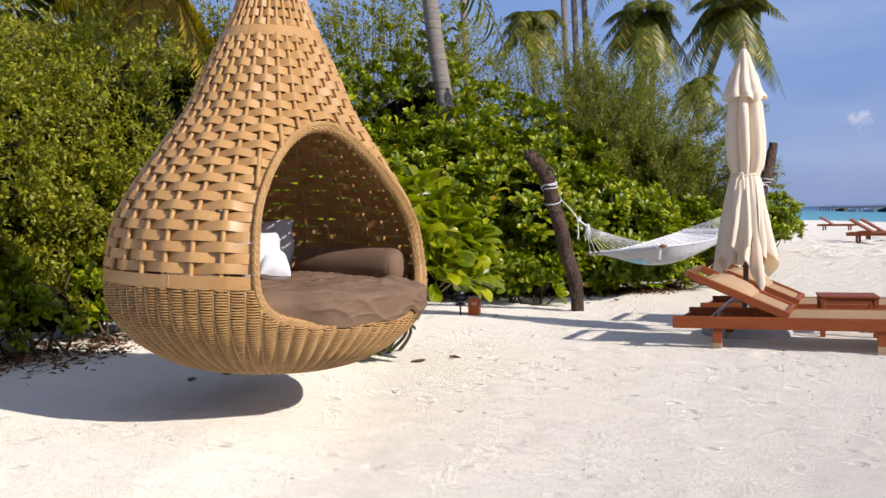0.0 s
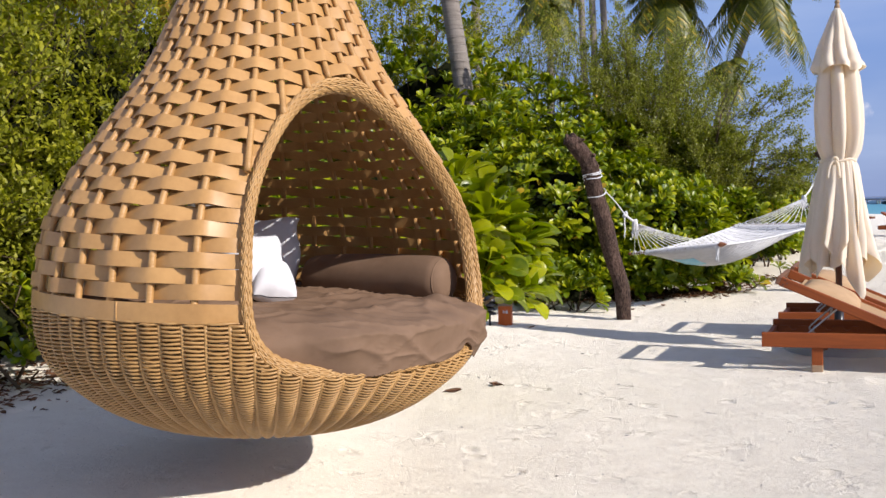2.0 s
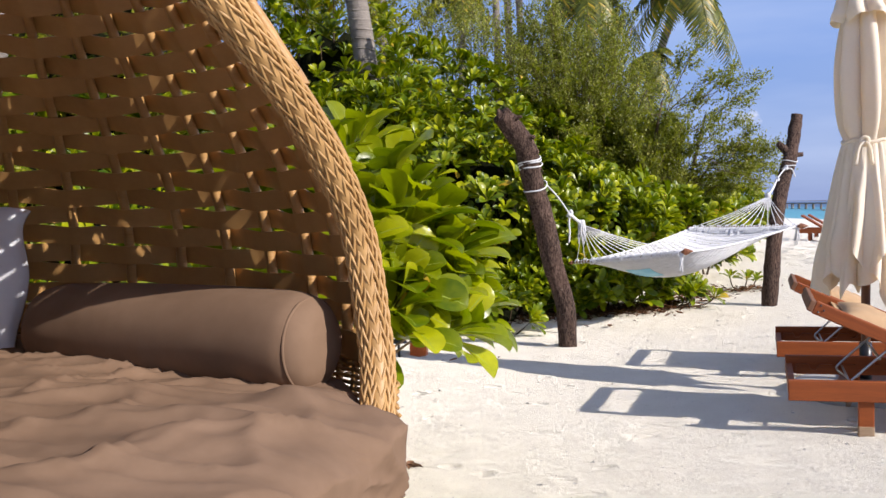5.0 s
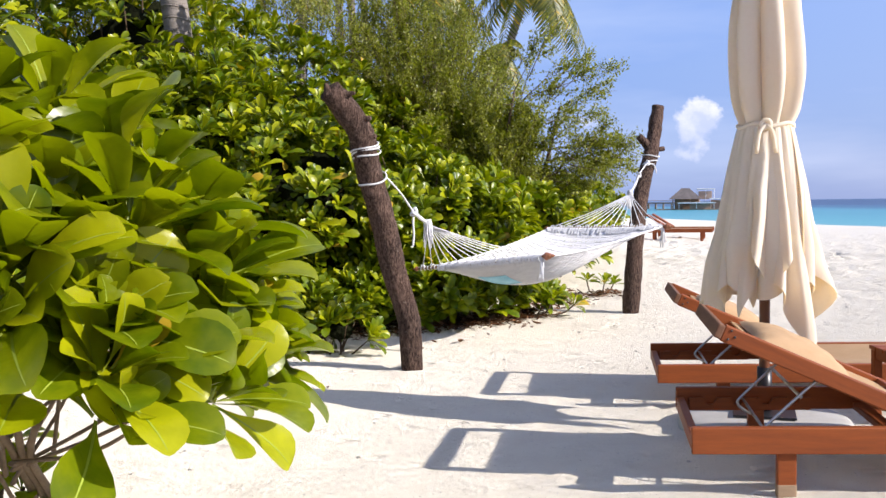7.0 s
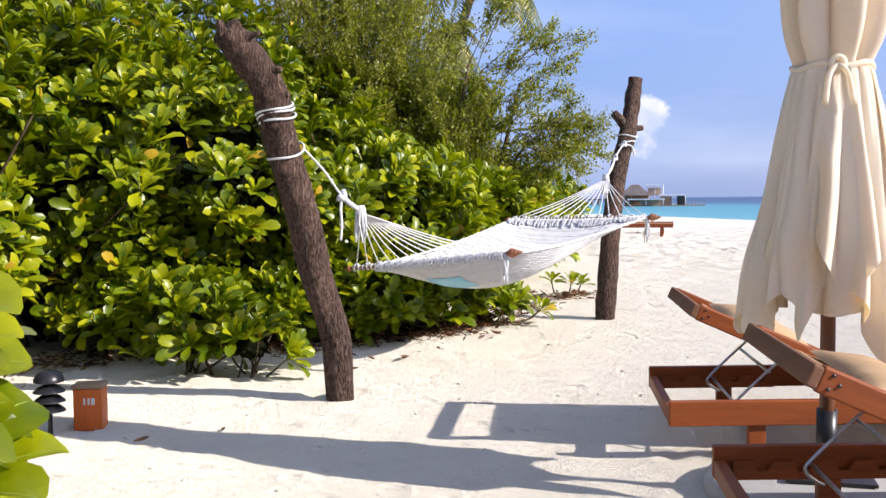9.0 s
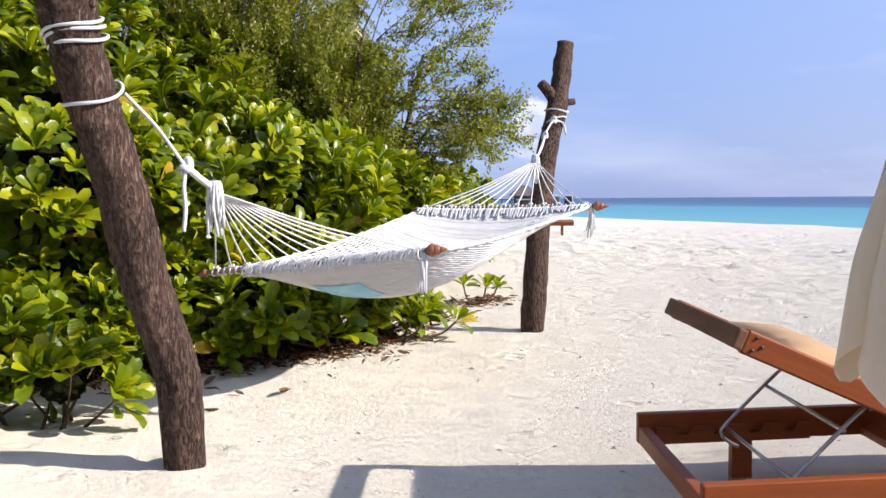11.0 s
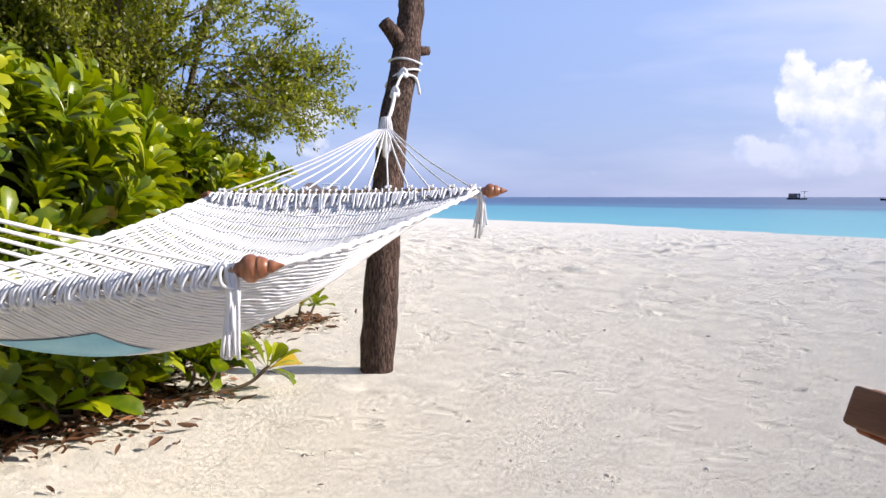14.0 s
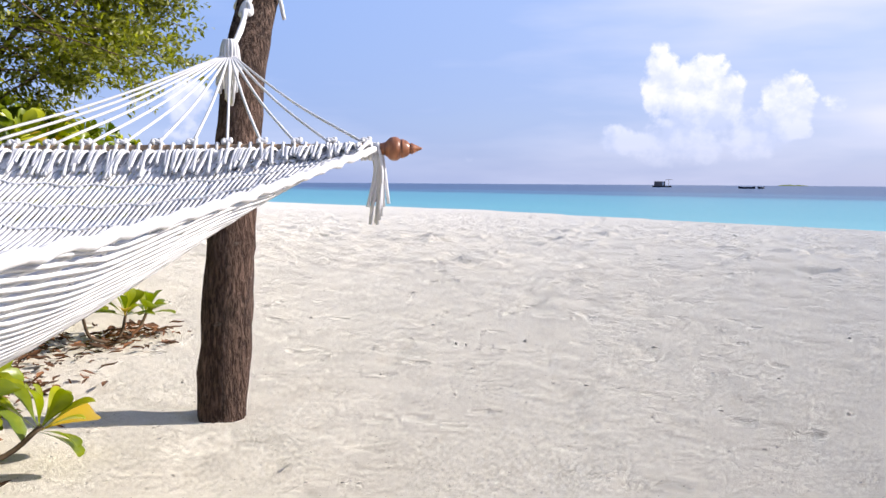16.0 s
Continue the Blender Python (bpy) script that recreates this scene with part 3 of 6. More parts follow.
def shell_at(s):
    return np.interp(s, P_S, PROFILE[:, 0]), np.interp(s, P_S, PROFILE[:, 1])


def s_of_z(z):
    return np.interp(z, PROFILE[:, 1], P_S)


def shell_normal(s):
    r1, z1 = shell_at(s - 0.01)
    r2, z2 = shell_at(s + 0.01)
    n = unit(np.stack([np.asarray(z2 - z1), -np.asarray(r2 - r1)], -1))
    return n[..., 0], n[..., 1]


def open_half(z, side):
    """The angle that the opening takes at a height on one side of its middle; nought above and below it."""
    z = np.asarray(z, float)
    wide, n_up, n_low = OPEN_SIDES[side]
    up = z > OPEN_MID
    h = np.where(up, (z - OPEN_MID) / (OPEN_TOP - OPEN_MID), (OPEN_MID - z) / (OPEN_MID - OPEN_LOW))
    n = np.where(up, n_up, n_low)
    return wide * np.maximum(1 - np.clip(h, 0, 1) ** n, 0) ** (1 / n)


def from_open(phi):
    """Angle from the middle of the opening, minus half a turn to half a turn."""
    return (np.asarray(phi, float) - OPEN_AT + np.pi) % (2 * np.pi) - np.pi


def is_open(phi, z, spare=0.0):
    off = from_open(phi)
    return np.where(off < 0, -off < open_half(z, -1) - spare, off < open_half(z, 1) - spare)


def shell_point(phi, s, off=0.0):
    r, z = shell_at(s)
    nr, nz = shell_normal(s)
    r, z = r + nr * off, z + nz * off
    return np.stack(np.broadcast_arrays(r * np.cos(phi), r * np.sin(phi), z), -1)


def angles_round(z, step):
    """The angles of a ring at a height, without the opening."""
    before, after = float(open_half(z, -1)), float(open_half(z, 1))
    if before + after <= 0.04:
        return OPEN_AT + np.arange(0, 2 * np.pi, step), True
    n = int((2 * np.pi - before - after) / step)
    return np.linspace(OPEN_AT + after + 0.012, OPEN_AT + 2 * np.pi - before - 0.012, n), False


pod = thing("hanging_basket_seat", POD, "teardrop hanging daybed of woven honey-coloured rattan, open at one side", "hanging chair")
RIBS = 36
STAKE_TURN = radians(5.5)
# upright stakes, broken where the opening is
for k in range(RIBS):
    phi = radians(10) * k + STAKE_TURN
    runs, s_all = [[]], np.linspace(s_of_z(0.52), P_S[-1] - 0.01, 70)
    for s in s_all:
        z = float(shell_at(s)[1])
        if is_open(phi, z, -0.05 if z < 1.05 else 0.0):
            runs.append([])
        else:
            runs[-1].append(s)
    for run in runs:
        if len(run) > 2:
            part("stake", quads_mesh("stake", *tube(shell_point(phi, np.array(run)), np.interp(run, [P_S[0], s_of_z(0.85), P_S[-1]], [0.014, 0.0135, 0.008]), 8)), RATTAN_WRAP, pod)


def strap_mesh(s0, width, row, swing, thick=0.003, waver=0.0):
    """A flat strap with crisp edges, bent over and under the stakes in turn."""
    z = float(shell_at(s0)[1])
    phi, whole = angles_round(z, radians(1.0))
    wave = np.cos((phi - STAKE_TURN) * RIBS / 2 + np.pi * row)
    wave = swing * (0.62 * (2 / np.pi) * np.arcsin(np.clip(wave, -1, 1)) + 0.38 * wave) * 1.08
    if not whole:
        # the straps flatten where they are tucked into the rim
        ends = np.minimum(np.arange(len(phi)), np.arange(len(phi))[::-1]) * radians(1.0)
        wave = wave * np.clip(ends / 0.14, 0, 1) - 0.027 * np.clip(1 - ends / 0.14, 0, 1)
    drift = waver * np.sin(phi * 3 + row * 2.1) + 0.6 * waver * np.sin(phi * 11 + row)
    rim_of = lambda a, side: shell_point(phi, s0 + a * width + drift, wave + 0.0006 * (1 - (2 * a) ** 2) + side * thick / 2)
    faces = [np.stack([rim_of(a, 1) for a in (-0.5, 0.0, 0.5)], 1), np.stack([rim_of(a, -1) for a in (0.5, 0.0, -0.5)], 1), np.stack([rim_of(0.5, 1), rim_of(0.5, -1)], 1), np.stack([rim_of(-0.5, -1), rim_of(-0.5, 1)], 1)]
    return quads_mesh("strap", *joined([(V.reshape(-1, 3), grid_faces(len(phi), V.shape[1], whole)[:, ::-1]) for V in faces]))


s_low, s_ring = s_of_z(0.625), s_of_z(1.915)
rows_n = 27
for row in range(rows_n):
    u = (row + 0.5) / rows_n
    part("strap", strap_mesh(s_low + (s_ring - s_low) * u, (s_ring - s_low) / rows_n * 0.955, row, 0.019 - 0.006 * u, 0.0026, 0.0012), RATTAN, pod)
for row in range(9):
    s0 = s_ring + 0.05 + (row + 0.5) * 0.058
    if s0 < P_S[-1] - 0.03:
        part("strap", strap_mesh(s0, 0.046, row, 0.011, 0.0026, 0.001), RATTAN, pod)
part("top_ring", strap_mesh(s_ring + 0.02, 0.07, 0, 0.0, 0.016), RATTAN, pod)
band = strap_mesh(s_of_z(0.583), 0.064, 0, 0.0, 0.026)
part("band", band, RATTAN, pod, "wide smooth rattan band round the belly")
# seams of the band
for k in range(9):
    phi = radians(40 * k + 8)
    if not is_open(phi, 0.58, -0.05):
        part("binding", quads_mesh("binding", *tube(shell_point(phi, np.linspace(s_of_z(0.551), s_of_z(0.615), 5), 0.0125), 0.0035, 6)), RATTAN, pod)
# the lower bowl: fine strands wound over close-set uprights
strands = []
COLUMNS = 72
s_rows = np.arange(0.16, s_of_z(0.552), 0.0069)
for i, s0 in enumerate(s_rows):
    z = float(shell_at(s0)[1])
    phi, whole = angles_round(z, 2 * np.pi / COLUMNS / 4)
    swell = np.cos((phi - STAKE_TURN) * COLUMNS / 2 + np.pi * (i % 2))
    wave = 0.015 * np.sign(swell) * np.abs(swell) ** 0.75
    pts = shell_point(phi, s0 + RNG.normal(0, 0.0009, len(phi)), wave)
    strands.append(tube(pts, 0.0046, 4, whole))
bowl = part("woven_bowl", quads_mesh("woven_bowl", *joined(strands)), RATTAN_FINE, pod, "closely woven round rattan strands")
tagged(bowl, kind="stuff")
uprights = []
for k in range(COLUMNS):
    phi = 2 * np.pi * (k + 0.5) / COLUMNS + STAKE_TURN
    s = np.linspace(0.12, s_of_z(0.545), 36)
    s = s[~is_open(phi, shell_at(s)[1])]
    if len(s) > 2:
        uprights.append(tube(shell_point(phi, s), 0.009, 5))
tagged(part("bowl_framework", quads_mesh("bowl_framework", *joined(uprights)), RATTAN_FINE, pod), kind="stuff")
part("base_disc", quads_mesh("base_disc", *lathe([(0.0, 0.038), (0.2, 0.042), (0.22, 0.054), (0.0, 0.064)], 40)), RATTAN_FINE, pod)
# braided rim round the opening
th = np.linspace(0, 2 * np.pi, 361)[:-1]
up = np.sin(th) >= 0
right = np.cos(th) >= 0
rim_n = np.where(up, np.where(right, OPEN_SIDES[1][1], OPEN_SIDES[-1][1]), np.where(right, OPEN_SIDES[1][2], OPEN_SIDES[-1][2]))
rim_phi = OPEN_AT + np.where(right, OPEN_SIDES[1][0], OPEN_SIDES[-1][0]) * np.sign(np.cos(th)) * np.abs(np.cos(th)) ** (2 / rim_n)
rim_z = OPEN_MID + np.where(up, OPEN_TOP - OPEN_MID, OPEN_MID - OPEN_LOW) * np.sign(np.sin(th)) * np.abs(np.sin(th)) ** (2 / rim_n)
rim = shell_point(rim_phi, s_of_z(rim_z), -0.030)
# even spacing along the rim
d = np.concatenate([[0], np.cumsum(np.linalg.norm(np.roll(rim, -1, 0) - rim, axis=1))])
closed_rim = np.concatenate([rim, rim[:1]])
even = np.linspace(0, d[-1], 901)[:-1]
rim = np.stack([np.interp(even, d, closed_rim[:, i]) for i in range(3)], 1)
rim = sum(np.roll(rim, k, 0) for k in range(-4, 5)) / 9
rT = unit(np.roll(rim, -1, 0) - np.roll(rim, 1, 0))
rO = unit(rim - np.array([0, 0, 0.8]) - rT * ((rim - np.array([0, 0, 0.8])) * rT).sum(1, keepdims=True))
rS = np.cross(rT, rO)
# a deep oval core, cords plaited round it side by side
part("rim_core", quads_mesh("rim_core", *tube(rim, 0.021, 12, True)), RATTAN_FINE, pod)
CORDS = 21
turns = round(d[-1] / 0.078)
for row in range(CORDS):
    b0 = 2 * np.pi * (row + 0.5) / CORDS
    mid = rim + 0.031 * np.cos(b0) * rO + 0.0165 * np.sin(b0) * rS
    side = -math.sin(b0) * rO * 0.86 + math.cos(b0) * rS * 0.6
    side = unit(side)
    face = np.cross(rT, side)
    for k in range(2):
        a = 2 * np.pi * (turns * np.arange(900) / 900 * (1 if row % 2 else -1) + k / 2 + row * 0.5)
        line = mid + (0.0037 * np.sin(a))[:, None] * side + (0.0028 * np.cos(a))[:, None] * face
        part("rim_strand", quads_mesh("rim_strand", *tube(line, 0.0034, 5, True)), RATTAN_FINE, pod)
# the rope from which it hangs, up to a bough above
rope = np.array([(0.0, 0, 2.47 + 0.09 * k) for k in range(30)])
part("hanging_rope", quads_mesh("hanging_rope", *tube(rope, 0.016, 8)), COTTON_CORD, pod)
part("crown_cap", quads_mesh("crown_cap", *lathe([(0.088, 2.43), (0.092, 2.47), (0.07, 2.53), (0.03, 2.55), (0.0, 2.55)], 24)), RATTAN, pod)


# the bough above, to which the rope is tied
bough_line = smooth_line([(-1.47, 8.52, 5.10), (-1.25, 7.4, 5.32), (-1.05, 6.0, 5.40), (-0.86, 5.35, 5.36), (-0.80, 4.9, 5.34)], 8)
bough = thing("bough", Matrix.Translation(bough_line[0]), "rough grey bough from which the basket seat hangs", "branch")
part("limb", quads_mesh("limb", *tube(bough_line - bough_line[0], np.linspace(0.07, 0.04, len(bough_line)), 12)), TWIG, bough)


# mattress and its cloth: inside the basket at the back, drawn out over the rim in front
def mattress():
    na, nr = 420, 132
    phi = np.arange(na) * 2 * np.pi / na
    off = from_open(phi)
    ease = lambda v: np.clip(v, 0, 1) ** 2 * (3 - 2 * np.clip(v, 0, 1))
    front = ease((off + 0.50) / 0.22) * ease((0.76 - off) / 0.16)
    loll = np.exp(-(((off - 0.60) / 0.09) ** 2)) * front
    pulled = np.exp(-(((off - 0.42) / 0.06) ** 2)) * front
    hem = 0.352 + 0.010 * np.sin(off * 7 + 1.0) * front + 0.040 * ease((off - 0.1) / 0.5) + 0.035 * pulled - 0.06 * loll
    V = np.zeros((nr, na, 3))
    for i, t_ in enumerate(np.linspace(0, 1, nr)):
        wide = np.where(front > 0, 0.86 + 0.075 * front, 0.86) + 0.03 * loll - 0.02 * pulled
        if t_ < 0.55:
            q = t_ / 0.55
            r, z = 0.02 + (wide - 0.13) * q, 0.525 + 0.02 * (1 - q * q) + 0 * phi
        elif t_ < 0.72:
            q = (t_ - 0.55) / 0.17 * np.pi / 2
            r, z = wide - 0.11 + 0.11 * np.sin(q), 0.455 + 0.07 * np.cos(q) + 0 * phi
        else:
            q = (t_ - 0.72) / 0.28
            low = np.where(front > 0.02, hem, 0.28)
            r, z = wide - 0.012 * q - 0.05 * np.clip((q - 0.9) / 0.1, 0, 1), 0.455 + (low - 0.455) * min(q / 0.92, 1.0) + 0.012 * max(q - 0.92, 0) / 0.08
        inside = np.interp(z, PROFILE[:, 1], PROFILE[:, 0]) - 0.04
        R = np.minimum(r, inside + (0.052 + 0.03 * loll) * front)
        x, y = R * np.cos(phi), R * np.sin(phi)
        # creases and folds of the loose cover
        wr = 0.024 * value_noise(x * 3 + 9, y * 6, 11) + 0.018 * (1 - 2 * np.abs(value_noise((x + y) * 2.2, (x - y) * 6, 12))) ** 5 + 0.014 * (1 - 2 * np.abs(value_noise((x * 0.3 + y) * 8 + 3, (x - y * 0.4) * 3, 16))) ** 5
        wr = wr + 0.015 * (1 - 2 * np.abs(value_noise(x * 1.8 + y * 1.2 + 5, y * 9 - x * 2.5, 17))) ** 6 + 0.008 * (1 - 2 * np.abs(value_noise(x * 4, y * 17 + x * 4, 18))) ** 5
        z = z + wr * np.clip(1.2 - abs(t_ - 0.4) * 2, 0, 1)
        fold = 0.024 * (1 - 2 * np.abs(value_noise(phi * 5 + z * 9, z * 7 - phi * 3, 14))) ** 4 + 0.016 * (1 - 2 * np.abs(value_noise(phi * 11 - z * 16, z * 12 + phi, 15))) ** 5 + 0.012 * value_noise(phi * 9, z * 6, 19)
        g = front * (0.55 * fold - 0.012) * np.clip((t_ - 0.5) / 0.15, 0, 1)
        V[i] = np.stack([x + g * np.cos(phi), y + g * np.sin(phi), z], -1)
    return quads_mesh("mattress", V.reshape(-1, 3), grid_faces(nr, na, False, True))


seat_pad = thing("mattress", POD, "round mattress under a loose creased taupe cloth cover", "cushion")
part("cover", mattress(), TAUPE, seat_pad, "loose creased taupe cloth cover")
part("pad", quads_mesh("pad", *lathe(smooth_line([(0.0, 0.20), (0.6, 0.20), (0.74, 0.23), (0.78, 0.32), (0.74, 0.43), (0.0, 0.45)], 4), 64)), TAUPE, seat_pad)


def bolster():
    b = thing("bolster", pose(-0.585, 5.68, 0.936, 0, 90, -34) @ Matrix.Diagonal((1.0, 1.0, 1.17, 1.0)), "taupe cloth bolster cushion lying along the back", "cushion")
    prof = [(0.0, -0.35), (0.05, -0.347), (0.08, -0.337), (0.099, -0.315), (0.108, -0.28), (0.112, -0.2), (0.113, 0.0), (0.112, 0.2), (0.108, 0.28), (0.099, 0.315), (0.08, 0.337), (0.05, 0.347), (0.0, 0.35)]
    V, F = lathe(smooth_line(prof, 5), 40)
    V = V + np.stack([0.004 * value_noise(V[:, 2] * 9, V[:, 1] * 20, 3), 0.004 * value_noise(V[:, 2] * 8, V[:, 0] * 18, 4), 0 * V[:, 2]], 1)
    part("cover", quads_mesh("cover", V, F), TAUPE, b)
    for e in (-0.321, 0.321):
        a = np.arange(40) * 2 * np.pi / 40
        part("piping", quads_mesh("piping", *tube(np.stack([0.094 * np.cos(a), 0.094 * np.sin(a), 0 * a + e], 1), 0.0035, 5, True)), TAUPE, b)
    return b


bolster()


def pillow(name, m, size, thick, label, seed):
    n = 36
    u = np.linspace(-1, 1, n)
    U, W = np.meshgrid(u, u)
    puff = np.maximum(1 - np.abs(U) ** 2.2, 0) ** 0.6 * np.maximum(1 - np.abs(W) ** 2.2, 0) ** 0.6
    pinch = 1 - 0.16 * (1 - np.abs(U) ** 2) * np.abs(W) ** 2
    pinch2 = 1 - 0.16 * (1 - np.abs(W) ** 2) * np.abs(U) ** 2
    wr = 0.05 * value_noise(U * 3 + seed, W * 3, seed) * (1 - puff * 0.5)
    U, W = U * (1 + 0.26 * value_noise(W * 1.6 + seed, U * 0.8, seed + 3)), W * (1 + 0.26 * value_noise(U * 1.6 + seed + 5, W * 0.8, seed + 4))
    sides = []
    for s in (1, -1):
        V = np.stack([U * size / 2 * pinch2 * (1 - 0.16 * U**2 * W**2), W * size / 2 * pinch * (1 - 0.16 * U**2 * W**2), s * (thick / 2 * puff + 0.003) + wr * thick], -1).reshape(-1, 3)
        F = grid_faces(n, n)
        sides.append((V, F if s > 0 else F[:, ::-1]))
    ob = part(name, quads_mesh(name, *joined(sides)), WHITE_CLOTH)
    ob.matrix_basis = m
    return tagged(ob, label, "pillow")


pillow("pillow", pose(-1.064, 5.26, 1.019, 58, 4, 10) @ pose(0, 0, 0, 0, 0, 18), 0.32, 0.27, "plump white cotton pillow against the basket's side", 2)
pillow("pillow", pose(-0.980, 5.20, 0.969, 40, 6, 30), 0.21, 0.18, "small rumpled white cotton cushion on the taupe cover", 9)
pillow("pillow", pose(-1.165, 5.92, 1.055, 74, 4, 6), 0.43, 0.17, "white cotton pillow flecked with sunlight through the weave", 5)

# ---- posts of driftwood and the hammock
def log_post(name, line, radii, label, seed, stubs=()):
    P = smooth_line(line, 10)
    R = np.interp(np.linspace(0, 1, len(P)), np.linspace(0, 1, len(radii)), radii)
    root = thing(name, Matrix.Translation(P[0]), label, "wooden post", "posts of the hammock")
    V, F = tube(P - P[0], R, 22)
    ax = np.repeat(np.arange(len(P) + 2), 22) / len(P)
    an = np.tile(np.arange(22) * 2 * np.pi / 22, len(P) + 2)
    rough_ = 0.010 * value_noise(ax * 9 + seed, np.cos(an) * 2 + np.sin(an) * 3, seed) + 0.012 * value_noise(ax * 26, an * 1.5, seed + 1) + 0.006 * value_noise(ax * 60, an * 4, seed + 2)
    centre = np.repeat(np.concatenate([P[:1], P, P[-1:]]) - P[0], 22, 0)
    V = centre + (V - centre) * (1 + rough_[:, None] / 0.07)
    part("trunk", quads_mesh("trunk", V, F), LOG, root)
    for a, b, r0, r1 in stubs:
        S = smooth_line([a, (np.array(a) + np.array(b)) / 2 + (0, 0, 0.01), b], 4) - P[0]
        part("branch_stub", quads_mesh("branch_stub", *tube(S, np.linspace(r0, r1, len(S)), 12)), LOG, root)
    return root


P1 = [(1.632, 11.100, -0.080), (1.595, 11.057, 0.372), (1.482, 11.007, 0.744), (1.414, 10.952, 1.016), (1.334, 10.893, 1.278), (1.271, 10.843, 1.479), (1.242, 10.799, 1.606), (1.206, 10.765, 1.701), (1.097, 10.708, 1.835), (1.008, 10.670, 1.920)]
P2 = [(4.427, 13.27, -0.06), (4.465, 13.277, 0.4), (4.52, 13.304, 0.9), (4.628, 13.386, 1.33), (4.79, 13.494, 1.70), (4.86, 13.55, 1.93), (4.93, 13.60, 2.19)]
log_post("driftwood_post", P1, [0.078, 0.081, 0.084, 0.082, 0.081, 0.086, 0.083, 0.076], "dark crooked driftwood post leaning in the sand, rope round it", 21,
         [((1.00, 10.66, 1.88), (0.985, 10.65, 1.965), 0.032, 0.012), ((1.05, 10.65, 1.88), (1.075, 10.62, 1.945), 0.028, 0.014), ((1.20, 10.74, 1.72), (1.275, 10.68, 1.75), 0.036, 0.014), ((1.09, 10.66, 1.87), (1.16, 10.60, 1.90), 0.03, 0.010), ((1.25, 10.80, 1.62), (1.32, 10.75, 1.64), 0.03, 0.016)])
log_post("driftwood_post", P2, [0.088, 0.086, 0.08, 0.08, 0.075, 0.07, 0.062], "dark driftwood post with branch stubs standing in the sand", 31,
         [((4.80, 13.51, 1.72), (4.66, 13.52, 1.87), 0.052, 0.036), ((4.78, 13.52, 1.70), (4.94, 13.49, 1.74), 0.034, 0.024)])

NL, NR_ = np.array([1.89, 11.90, 0.680]), np.array([2.655, 11.22, 0.788])
FL, FR = np.array([3.44, 12.98, 0.945]), np.array([4.23, 12.25, 0.962])
KN, KF = np.array([1.752, 11.09, 1.045]), np.array([4.27, 12.95, 1.265])
hammock = thing("hammock", Matrix.Translation((2.9, 12.0, 0.0)), "white cotton rope hammock with spreader bars slung between two posts", "hammock")
H0 = np.array([2.9, 12.0, 0.0])


def bed(u, v):
    """The hammock's bed: u along it from the near bar, v across."""
    u, v = np.asarray(u, float), np.asarray(v, float)
    a = NL + (NR_ - NL) * v[..., None]
    b = FL + (FR - FL) * v[..., None]
    p = a + (b - a) * u[..., None]
    sag = 0.235 * 4 * u * (1 - u) * (1 - 0.35 * (u - 0.5) * 2) * (0.16 + 1.06 * (1 - (2 * v - 1) ** 2))
    pull = 0.05 * 4 * u * (1 - u)
    p = p + (NR_ - NL) * (pull * (0.5 - v))[..., None] * 2 * 0.5
    p[..., 2] -= sag
    return p


cords = []
uu = np.linspace(0.015, 0.985, 40)
for k in range(165):
    v0 = (k + 0.5) / 165
    lean = 0.095 * (1 if k % 2 else -1)
    v = v0 + lean * (np.abs(((uu * 5) % 2) - 1) - 0.5) * 0.35
    p = bed(uu, np.clip(v, 0.0, 1.0)) - H0
    p[:, 2] += 0.002 * (1 if k % 2 else -1) + RNG.normal(0, 0.0007, len(p))
    cords.append(tube(p, 0.0043, 4))
for k in range(1, 21):
    vv = np.linspace(0, 1, 60)
    p = bed(np.full(60, k / 21) + 0.004 * np.sin(vv * 60), vv) - H0
    p[:, 2] += 0.004
    cords.append(tube(p, 0.0036, 4))
net = part("net", quads_mesh("net", *joined(cords)), COTTON_CORD, hammock, "close woven white cotton net")
tagged(net, kind="stuff")
for v in (0.0, 1.0):
    p = bed(np.linspace(0, 1, 60), np.full(60, v)) - H0
    p += 0.003 * np.stack([np.sin(np.arange(60) * 1.3), np.cos(np.arange(60) * 1.7), np.sin(np.arange(60) * 2.1)], 1)
    part("edge_rope", quads_mesh("edge_rope", *tube(p, 0.009, 8)), COTTON_CORD, hammock)
